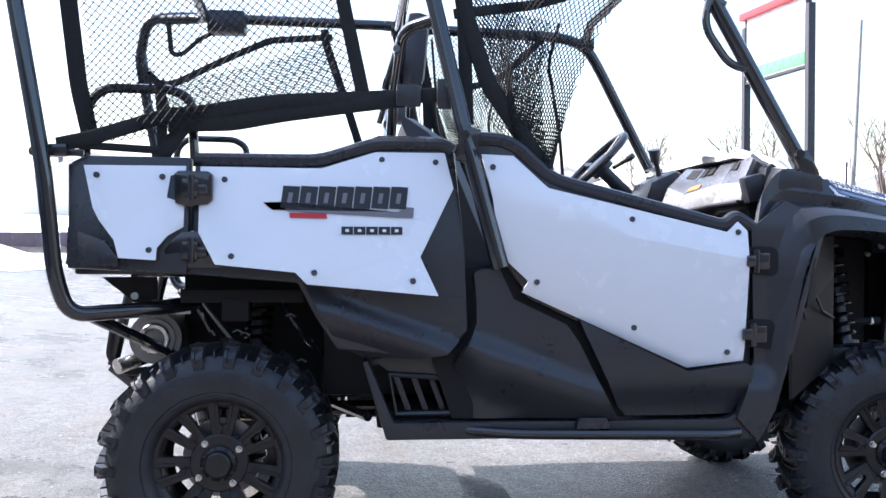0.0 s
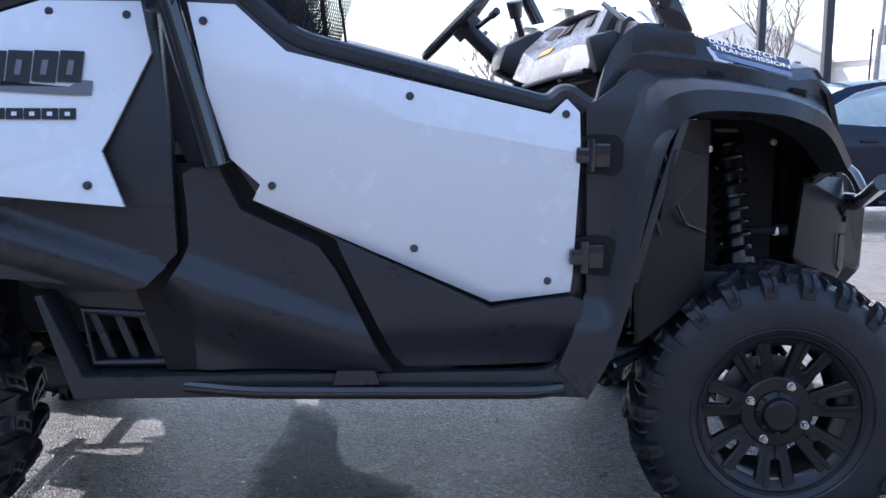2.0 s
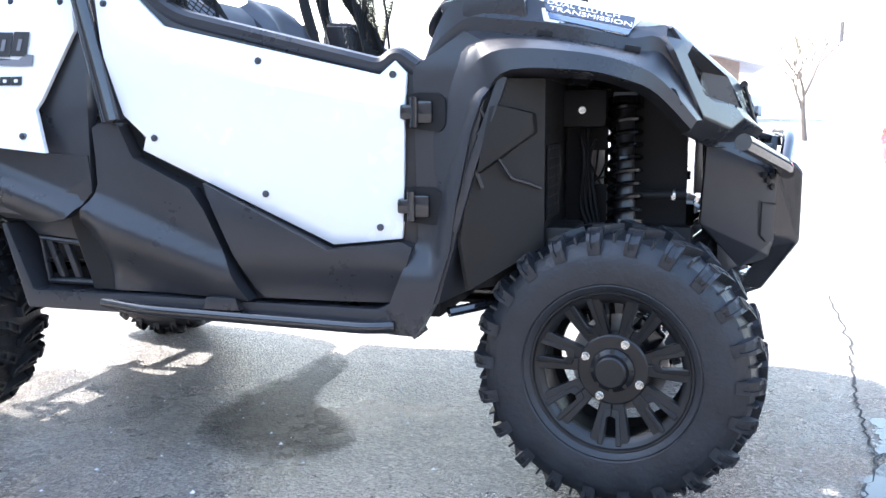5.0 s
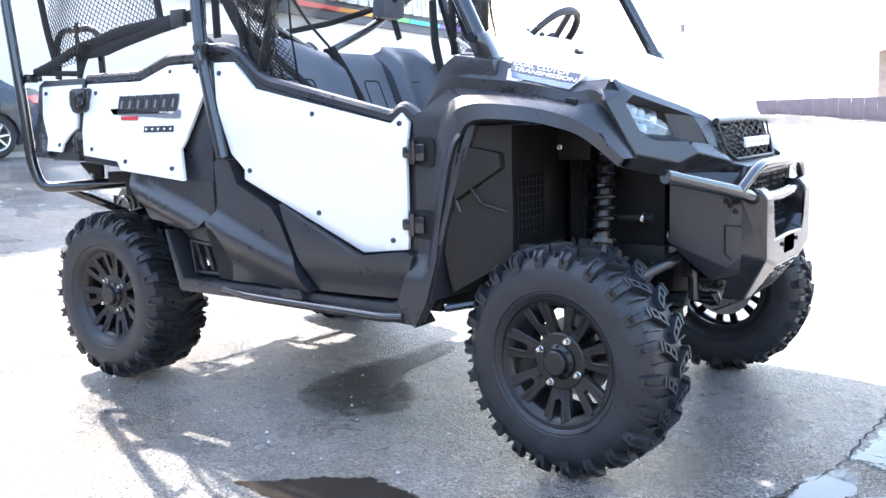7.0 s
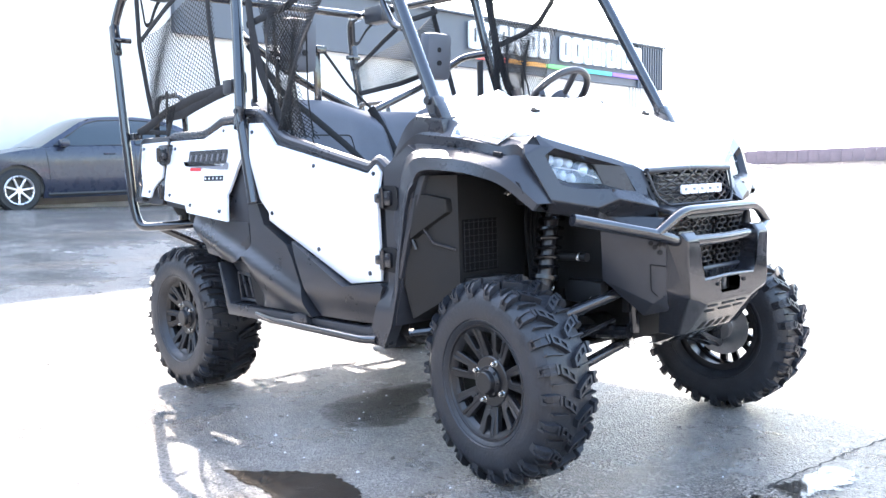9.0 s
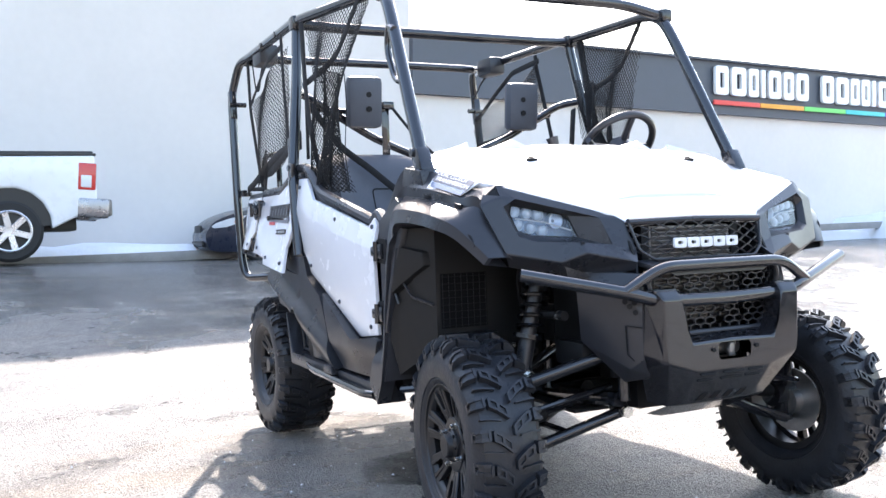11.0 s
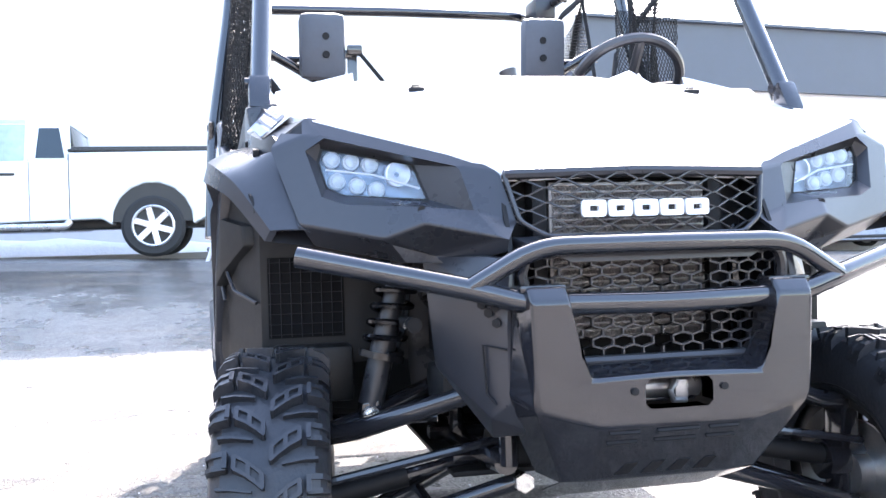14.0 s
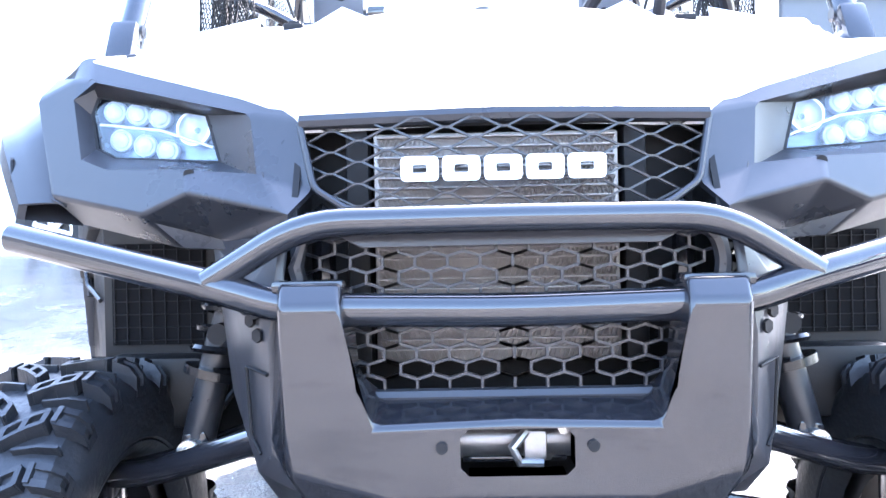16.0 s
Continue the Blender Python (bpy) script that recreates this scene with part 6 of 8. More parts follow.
# ---- cabin ----
def seat_back(y0, y1, top, foot, depth, bolster):
    """A reclined, padded back between y0 and y1; top(y) is its upper edge, bolster how far its sides stand forward."""
    bm = B()
    cols, rows_ = 14, 10
    front, rear = [], []
    for i in range(rows_ + 1):
        f = i / rows_
        a, b = [], []
        for j in range(cols + 1):
            u = j / cols
            y = y0 + (y1 - y0) * u
            z = top(y) + (foot - top(y)) * f
            edge = min(u, 1 - u) * (y1 - y0)
            pad = bolster * (1 - smooth(0.05, 0.15, edge)) * smooth(0.0, 0.25, f) - 0.03 * (1 - smooth(0.0, 0.025, edge)) - 0.03 * (1 - smooth(0.0, 0.08, f))
            x = 0.585 + (1.333 - z) * 0.42
            a.append(bm.verts.new((x + pad, y, z)))
            b.append(bm.verts.new((x - depth, y, z - 0.02)))
        front.append(a)
        rear.append(b)
    for i in range(rows_):
        for j in range(cols):
            bm.faces.new((front[i][j], front[i][j + 1], front[i + 1][j + 1], front[i + 1][j]))
            bm.faces.new((rear[i][j + 1], rear[i][j], rear[i + 1][j], rear[i + 1][j + 1]))
        bm.faces.new((front[i][0], front[i + 1][0], rear[i + 1][0], rear[i][0]))
        bm.faces.new((front[i + 1][cols], front[i][cols], rear[i][cols], rear[i + 1][cols]))
    for j in range(cols):
        bm.faces.new((front[0][j + 1], front[0][j], rear[0][j], rear[0][j + 1]))
        bm.faces.new((front[rows_][j], front[rows_][j + 1], rear[rows_][j + 1], rear[rows_][j]))
    return bm


slope = lambda y: 1.333 - 0.045 * smooth(-0.28, -0.04, y)
rise = lambda y: 1.292 + 0.038 * smooth(0.30, 0.36, y)
for y0, y1, top, depth, bolster in ((-0.64, -0.005, slope, 0.07, 0.055), (0.005, 0.295, lambda y: 1.288, 0.09, 0.0), (0.305, 0.64, rise, 0.07, 0.045)):
    sb = part("seat_back", seat_back(y0, y1, top, 0.90, depth, bolster), SEAT, utv, "dark grey vinyl seat back", 35)
    y, w = (y0 + y1) / 2, y1 - y0
    pts = [Vector((0.585 + (1.333 - z) * 0.42 + 0.001, y + k * w, z)) for k, z in ((-0.16, 0.98), (-0.16, 1.17), (0.18, 1.17), (0.18, 0.98))]
    part("stitching", tube(pts, 0.003, 5, 0.02), WEB, sb)
    part("seat_cushion", box((0.99, y, 0.86), (0.48, w - 0.01, 0.13), Euler((0, radians(4), 0)).to_matrix(), 0.04), SEAT, utv, "dark grey vinyl seat cushion")
part("rear_bulkhead", shell([[(0.47, -0.68, 1.22), (0.47, -0.30, 1.24), (0.47, 0.30, 1.24), (0.47, 0.68, 1.22), (0.45, 0.68, 0.60), (0.45, -0.68, 0.60)]], 0.03, 0.006, (-1, 0, 0)), SEAT, utv)
for s_ in (-1, 1):
    hr = part("headrest", mirrored(box((0.565, -0.415, 1.57), (0.075, 0.165, 0.235), Euler((0, radians(5), 0)).to_matrix(), 0.03), s_), SEAT, utv, "dark grey bolted headrest")
    for z in (1.60, 1.535):
        part("headrest_bolt", mirrored(cyl((0.595, -0.405, z), (0.607, -0.405, z - 0.001), 0.013, 14), s_), DARK, hr)
    part("headrest_bracket", mirrored(add_tube(tube([(0.52, -0.415, 1.62), (0.47, -0.415, 1.45)], 0.012, 8), [(0.52, -0.415, 1.53), (0.50, -0.62, 1.54)], 0.012, 8), s_), TUBE, hr)
    if s_ < 0:
        part("belt_guide", add_box(add_box(box((0.55, -0.307, 1.43), (0.012, 0.036, 0.25), None, 0.004), (0.56, -0.30, 1.558), (0.05, 0.055, 0.035), None, 0.008), (0.555, -0.35, 1.545), (0.02, 0.08, 0.03), None, 0.005), TUBE, utv)
        part("seat_belt", strap([(0.58, -0.295, 1.56), (0.60, -0.17, 1.40), (0.62, -0.06, 1.30)], 0.014), WEB, utv, "black seat belt webbing")
        part("seat_belt", strap([(0.62, -0.06, 1.30), (0.66, -0.035, 1.22), (0.72, -0.01, 1.10), (0.79, 0.0, 0.95)], 0.04), WEB, utv, "black seat belt webbing")
        part("seat_belt", strap([(0.60, -0.69, 1.55), (0.63, -0.55, 1.352), (0.665, -0.43, 1.255), (0.735, -0.28, 1.11), (0.79, -0.17, 0.98), (0.84, -0.08, 0.93)], 0.030), WEB, utv, "black seat belt webbing")
    else:
        part("seat_belt", strap([(0.60, 0.70, 1.56), (0.64, 0.655, 1.36), (0.70, 0.62, 1.20), (0.82, 0.50, 0.95)], 0.045), WEB, utv, "black seat belt webbing")
GLOVE = material("silver_grey_glove_lid", (0.34, 0.34, 0.35), 0.28, metal=0.35, var=0.06)
dash = part("dashboard", solid([(1.615, -0.56, 1.03), (1.60, -0.56, 1.12), (1.615, -0.56, 1.18), (1.635, -0.56, 1.238), (1.665, -0.56, 1.246), (1.72, -0.56, 1.205), (1.72, -0.56, 1.0), (1.65, -0.56, 0.98)], (0, 1.18, 0), 0.012), BLACK, utv, "black moulded dashboard with silver glove box")
part("dash_end", solid([(1.64, -0.63, 1.06), (1.635, -0.63, 1.15), (1.645, -0.63, 1.20), (1.665, -0.63, 1.215), (1.715, -0.63, 1.175), (1.71, -0.63, 1.03)], (0, 0.09, 0), 0.010), BLACK, dash)
part("vent_trim", tube([(1.607, -0.602, 1.242), (1.664, -0.602, 1.203), (1.652, -0.602, 1.163)], 0.006, 6, 0.012), SILVER, dash)
# lid in three leaves that swing towards the middle, with a darker slanted shelf above it
rb, mb, lb, kb = (1.583, -0.585, 1.100), (1.552, -0.425, 1.094), (1.495, -0.245, 1.074), (1.475, -0.13, 1.092)
rt, mt, lt, kt = (1.592, -0.575, 1.155), (1.572, -0.450, 1.160), (1.512, -0.280, 1.133), (1.505, -0.13, 1.165)
ru, mu, lu, ku = (1.634, -0.565, 1.242), (1.628, -0.440, 1.238), (1.606, -0.240, 1.226), (1.585, -0.10, 1.235)
for a, b, c, d in ((rb, mb, mt, rt), (mb, lb, lt, mt), (lb, kb, kt, lt)):
    part("glove_lid", shell([[a, b, c, d]], 0.022, 0.003, (1, 0, -0.2)), GLOVE, dash, "silver glove box lid")
SHELF = material("grey_dash_shelf", (0.10, 0.105, 0.12), 0.26, var=0.08, spec=0.6)
for a, b, c, d in ((rt, mt, mu, ru), (mt, lt, lu, mu), (lt, kt, ku, lu)):
    part("dash_shelf", shell([[a, b, c, d]], 0.02, 0.002, (0.6, 0, -0.8)), SHELF, dash)
part("lid_lip", tube([(1.578, -0.575, 1.094), (1.545, -0.42, 1.087), (1.490, -0.24, 1.067)], 0.007, 8), BLACK, dash)
part("knee_panel", shell([[(1.60, -0.58, 1.09), (1.57, -0.42, 1.08), (1.52, -0.24, 1.06), (1.56, -0.24, 0.98), (1.64, -0.58, 0.98)]], 0.02, 0.002, (1, 0, 0)), DARK, dash)


def on_leaf(a, b, c, d, u0, u1, v0, v1, lift=0.002):
    """A patch on the leaf a-b-c-d between the shares u along a-b and v along a-d."""
    a, b, c, d = map(Vector, (a, b, c, d))
    n = (b - a).cross(d - a).normalized()
    n = n if n.x < 0 else -n
    at = lambda u, v: tuple(a.lerp(b, u).lerp(d.lerp(c, u), v) + n * lift)
    return [[at(u0, v0), at(u1, v0), at(u1, v1), at(u0, v1)]]


part("dash_slot", shell(on_leaf(rt, mt, mu, ru, 0.62, 0.92, 0.55, 0.86), 0.004, 0.001, (1, 0, -1)), DARK, dash)
for u in (0.55, 0.78):
    part("dash_slot", shell(on_leaf(mt, lt, lu, mu, u, u + 0.17, 0.62, 0.96), 0.004, 0.001, (1, 0, -1)), DARK, dash)
part("dash_slot", shell(on_leaf(lt, kt, ku, lu, 0.1, 0.55, 0.55, 0.92), 0.004, 0.001, (1, 0, -1)), DARK, dash)
part("dash_pod", box((1.615, -0.605, 1.135), (0.07, 0.05, 0.085), Euler((0, radians(-14), 0)).to_matrix(), 0.014), BLACK, dash)
part("dash_console", solid([(1.44, -0.07, 1.12), (1.46, -0.07, 1.19), (1.56, -0.07, 1.235), (1.63, -0.07, 1.20), (1.60, -0.07, 1.05)], (0, 0.22, 0), 0.02), BLACK, dash)
part("dash_label", shell(on_leaf(mt, lt, lu, mu, 0.62, 0.95, 0.05, 0.22, 0.003), 0.002, 0.0, (1, 0, -1)), material("amber_label", (0.6, 0.25, 0.05), 0.4), dash, "amber dash label")
part("steering_column", cyl((1.39, 0.39, 1.28), (1.56, 0.39, 1.12), 0.028, 14), BLACK, utv)
ring = [(0.16 * math.cos(a), 0.16 * math.sin(a), 0) for a in [2 * math.pi * k / 40 for k in range(40)]]
sw = tube(ring, 0.0155, 10, 0, True)
for a in (0, math.pi, -math.pi / 2):
    add_tube(sw, [(0.03 * math.cos(a), 0.03 * math.sin(a), -0.02), (0.155 * math.cos(a), 0.155 * math.sin(a), 0)], 0.014, 8)
add_cyl(sw, (0, 0, -0.05), (0, 0, 0.0), 0.05, 20)
bmesh.ops.transform(sw, matrix=Matrix.Translation((1.375, 0.39, 1.30)) @ Euler((0, radians(-45), 0)).to_matrix().to_4x4() @ pose(0, 0, 0, 0, 0, 90), verts=sw.verts[:])
part("steering_wheel", sw, BLACK, utv, "black steering wheel")
part("shift_lever", add_cyl(cyl((1.53, 0.03, 1.20), (1.50, 0.0, 1.285), 0.010, 10), (1.503, 0.005, 1.27), (1.495, -0.005, 1.315), 0.017, 16, 0.024), BLACK, utv)
part("control_stalk", add_cyl(tube([(1.42, 0.28, 1.27), (1.46, 0.20, 1.30)], 0.008, 8), (1.455, 0.205, 1.297), (1.47, 0.18, 1.31), 0.012, 10), BLACK, utv)
part("control_stalk", tube([(1.44, 0.5, 1.25), (1.48, 0.58, 1.28)], 0.008, 8), BLACK, utv)
part("pedal_box", box((1.60, 0.38, 0.70), (0.05, 0.20, 0.12), None, 0.01), DARK, utv)

# ---- printed marks on the rear door, as plain shapes ----
M0 = lambda x, z: (x, yrear(x, z) - 0.0035, z)


def mark(pts, mat, label):
    part("printed_mark", solid([M0(x, z) for x, z in pts], (0, 0.0015, 0)), mat, utv, label)


mark([(0.125, 1.070), (0.18, 1.072), (0.19, 1.046), (0.50, 1.030), (0.542, 1.030), (0.545, 1.058), (0.52, 1.060), (0.50, 1.046), (0.20, 1.055), (0.15, 1.050)], GREY_PRINT, "dark grey printed underline")
for i in range(7):
    x = 0.172 + 0.0505 * i
    mark([(x, 1.056), (x + 0.047, 1.054), (x + 0.054, 1.116), (x + 0.007, 1.118)], INK, "black printed block")
for i in range(7):
    x = 0.172 + 0.0505 * i
    part("printed_mark", solid([(px_, yrear(px_, pz_) - 0.0052, pz_) for px_, pz_ in [(x + 0.018, 1.070), (x + 0.030, 1.069), (x + 0.035, 1.098), (x + 0.023, 1.099)]], (0, 0.0015, 0)), GREY_PRINT, utv, "dark grey printed block")
mark([(0.197, 1.042), (0.30, 1.040), (0.302, 1.026), (0.199, 1.028)], RED, "red printed block")
for i in range(5):
    x = 0.342 + 0.0345 * i
    mark([(x, 0.982), (x + 0.032, 0.982), (x + 0.032, 1.004), (x, 1.004)], INK, "black printed block")
    part("printed_mark", solid([(px_, yrear(px_, pz_) - 0.0052, pz_) for px_, pz_ in [(x + 0.011, 0.989), (x + 0.021, 0.989), (x + 0.021, 0.997), (x + 0.011, 0.997)]], (0, 0.0015, 0)), WHITE, utv, "white gap in the printed block")

# ---- shop wing details ----
rib1 = part("rib", box((WX + 0.03, 20.42, 1.9), (0.06, 0.06, 2.7)), STUCCO, low)
for k in range(1, 11):
    o = new("rib", rib1.data)
    o.parent = low
    o.location = (0, 0.125 * k, 0)
rib2 = part("fascia_rib", box((WX + 0.19, 20.42, 3.85), (0.05, 0.06, 1.26)), CHARCOAL, low)
for k in range(1, 11):
    o = new("fascia_rib", rib2.data)
    o.parent = low
    o.location = (0, 0.125 * k, 0)
part("coping", box((WX - 4.9, 13.66, 4.52), (10.3, 16.3, 0.05)), CHARCOAL, low)
part("downpipe", box((WX + 0.03, 20.25, 1.9), (0.05, 0.07, 2.7), None, 0.01), STUCCO, low)
# shop sign as plain blocks over a coloured stripe
SIGN_X = WX + 0.19
sign = thing("shop_sign", "white raised block sign over a rainbow stripe", "sign", (SIGN_X, 13.25, 3.98))
sign.matrix_world = LEAN @ sign.matrix_world
widths = [0.34, 0.38, 0.26, 0.14, 0.34, 0.28, 0.34, -0.25, 0.34, 0.36, 0.26, 0.26, 0.14, 0.34, 0.14, 0.36, 0.34]
y = 13.25
for w in widths:
    w *= 1.32
    if w > 0:
        part("sign_block", open_block(w * 0.90, 0.68, w * 0.30, 0.36, 0.08, y + w / 2 - 13.25, 0.06, 0.01) if w > 0.25 else box((0.05, y + w / 2 - 13.25, 0.06), (0.08, w * 0.74, 0.68), None, 0.03), LETTER, sign)
    y += abs(w) + 0.05
stripe_len = y - 13.25
for i, c in enumerate(((0.75, 0.08, 0.07), (0.80, 0.35, 0.05), (0.15, 0.6, 0.15), (0.05, 0.5, 0.5), (0.25, 0.12, 0.55))):
    part("stripe", box((0.03, stripe_len * (i + 0.5) / 5, -0.46), (0.05, stripe_len / 5 - 0.02, 0.11), None, 0.008), material("stripe_colour", c, 0.4, var=0.05), sign)

# ---- kerb, snow and road edge ----
def strip(name, x0, x1, y0, y1, h, mat, label, category, nx=6, ny=60, rough=0.05, kind="structure", seed=1.0):
    bm = B()
    rows = []
    for i in range(nx + 1):
        row = []
        for j in range(ny + 1):
            u, v = i / nx, j / ny
            x, y_ = x0 + (x1 - x0) * u, y0 + (y1 - y0) * v
            edge = min(1, 5 * min(u, 1 - u), 12 * min(v, 1 - v))
            z = ground_height(x, y_) + 0.006 + edge * (h + rough * noise.noise((x * 1.3 * seed, y_ * 1.3, seed)))
            wob = 0.25 * noise.noise((y_ * 0.7, seed, 0)) if i in (0, nx) else 0
            row.append(bm.verts.new((x + wob * (x1 - x0) * 0.3, y_, z)))
        rows.append(row)
    for a, b in zip(rows, rows[1:]):
        for j in range(ny):
            bm.faces.new((a[j], b[j], b[j + 1], a[j + 1]))
    return tagged(part(name, bm, mat, angle=60), label, category, kind=kind)


kerb = B()
add_box(kerb, (-10.95, 0, ground_height(-11, 0) + 0.06), (0.18, 42, 0.16), None, 0.02)
tagged(part("kerb_wall", kerb, CONCRETE), "grey concrete kerb along the shop wall", "kerb", kind="structure")
strip("snow_bank", -12.3, -11.0, -22, 19.6, 0.26, SNOW, "old snow banked along the shop wall", "snow", 8, 90, 0.10, "stuff")
strip("snow_verge", -40, 14, 27, 33, 0.12, SNOW, "snow-covered verge beyond the lot", "snow", 40, 14, 0.18, "stuff", 2.0)
strip("snow_field", -90, 90, 40, 120, 0.25, SNOW, "snow-covered lawns beyond the road", "snow", 40, 30, 0.25, "stuff", 3.0)
strip("snow_heap", -14, -7, 17, 21, 0.5, SNOW, "heaped old snow at the lot's edge", "snow", 12, 10, 0.3, "stuff", 4.0)

# ---- cars ----
CAR_GLASS = material("tinted_car_glass", (0.02, 0.03, 0.035), 0.06, var=0.05, coat=0.3)
TYRE_FAR = material("car_tyre", (0.02, 0.02, 0.021), 0.75, var=0.2, scale=12)
ALLOY = material("bright_alloy", (0.62, 0.62, 0.64), 0.3, metal=0.8, var=0.08)
LAMP_RED = material("red_lamp_glass", (0.55, 0.02, 0.02), 0.15, var=0.05, coat=0.4)
LAMP_CLEAR = material("clear_lamp_glass", (0.70, 0.72, 0.75), 0.15, var=0.05, coat=0.4)
LAMP_AMBER = material("amber_lamp_glass", (0.70, 0.20, 0.04), 0.15, var=0.05, coat=0.4)
CAR_TRIM = material("black_car_trim", (0.02, 0.02, 0.02), 0.5, var=0.1)


def arc(cx, cz, r, a0, a1, n=9):
    return [(cx + r * math.cos(radians(a0 + (a1 - a0) * i / n)), cz + r * math.sin(radians(a0 + (a1 - a0) * i / n))) for i in range(n + 1)]


def car_wheel(parent, x, y, r, spokes, mat, broad=0.035, twin=0.0):
    s = -1 if y < 0 else 1
    t = lathe([(r * 0.66, -0.09), (r * 0.72, -0.105), (r * 0.9, -0.105), (r, -0.07), (r, 0.07), (r * 0.9, 0.105), (r * 0.66, 0.1)], 36)
    bmesh.ops.transform(t, matrix=Matrix.Translation((x, y, r)), verts=t.verts[:])
    w = part("wheel", t, TYRE_FAR, parent, "car tyre on alloy wheel")
    h = lathe([(0, 0.01 * s), (r * 0.15, 0.012 * s), (r * 0.16, -0.01 * s)], 16)
    for k in range(spokes):
        a = 2 * math.pi * (k if not twin else k - k % 2) / spokes + 0.3 + (twin if k % 2 else -twin)
        p, q = Vector((r * 0.1 * math.cos(a), 0, r * 0.1 * math.sin(a))), Vector((r * 0.62 * math.cos(a), 0.01 * s, r * 0.62 * math.sin(a)))
        d = (q - p).normalized()
        rot = Matrix((d, Vector((0, 1, 0)), d.cross(Vector((0, 1, 0))))).transposed()
        add_box(h, (p + q) / 2, ((q - p).length, 0.03, broad), rot, 0.008, 1)
    ring = lathe([(r * 0.60, 0.03 * s), (r * 0.64, 0.035 * s), (r * 0.68, 0.02 * s), (r * 0.66, -0.1 * s), (r * 0.60, -0.1 * s), (r * 0.60, 0.03 * s)], 36)
    me = bpy.data.meshes.new("tmp")
    ring.to_mesh(me)
    h.from_mesh(me)
    ring.free()
    bpy.data.meshes.remove(me)
    back = lathe([(0, -0.04 * s), (r * 0.62, -0.05 * s)], 24)
    bmesh.ops.transform(h, matrix=Matrix.Translation((x, y + 0.09 * s, r)), verts=h.verts[:])
    bmesh.ops.transform(back, matrix=Matrix.Translation((x, y + 0.09 * s, r)), verts=back.verts[:])
    part("rim", h, mat, w, "bright alloy rim")
    part("brake", back, CAR_TRIM, w)


def loft(rows_):
    bm = B()
    vs = [[bm.verts.new(p) for p in row] for row in rows_]
    n = len(vs[0])
    for a, b in zip(vs, vs[1:]):
        for k in range(n):
            bm.faces.new((a[k], a[(k + 1) % n], b[(k + 1) % n], b[k]))
    bm.faces.new(vs[0][::-1])
    bm.faces.new(vs[-1])
    return bm


# Opaque glass; its pale colour stands for daylight seen through the windows.
DAYLIT_GLASS = material("daylit_window_glass", (0.34, 0.42, 0.44), 0.08, var=0.25, scale=1.5, coat=0.5)


def skin(chain, wf, crown, n=10, thick=0.0):
    """A sheet swept across the car along a side-view line, from width to width, with a crowned middle."""
    bm = B()
    rows_ = []
    for i, (x, z) in enumerate(chain):
        xa, za = chain[max(0, i - 1)]
        xb, zb = chain[min(len(chain) - 1, i + 1)]
        nx, nz = -(zb - za), xb - xa
        ln = math.hypot(nx, nz) or 1.0
        w = wf(x, z)
        row = []
        for k in range(-n, n + 1):
            u = k / n
            c = crown * (1 - abs(u) ** 2.4)
            row.append(bm.verts.new((x + nx / ln * c, u * w, z + nz / ln * c)))
        rows_.append(row)
    for a, b in zip(rows_, rows_[1:]):
        for k in range(2 * n):
            bm.faces.new((a[k], a[k + 1], b[k + 1], b[k]))
    return bm


def both_sides(build):
    """The right-hand shape and its mirror image in one mesh."""
    bm = build()
    me = bpy.data.meshes.new("tmp")
    mirrored(bm, 1).to_mesh(me)
    mirrored(bm, 1)
    bm.from_mesh(me)
    bpy.data.meshes.remove(me)
    return bm


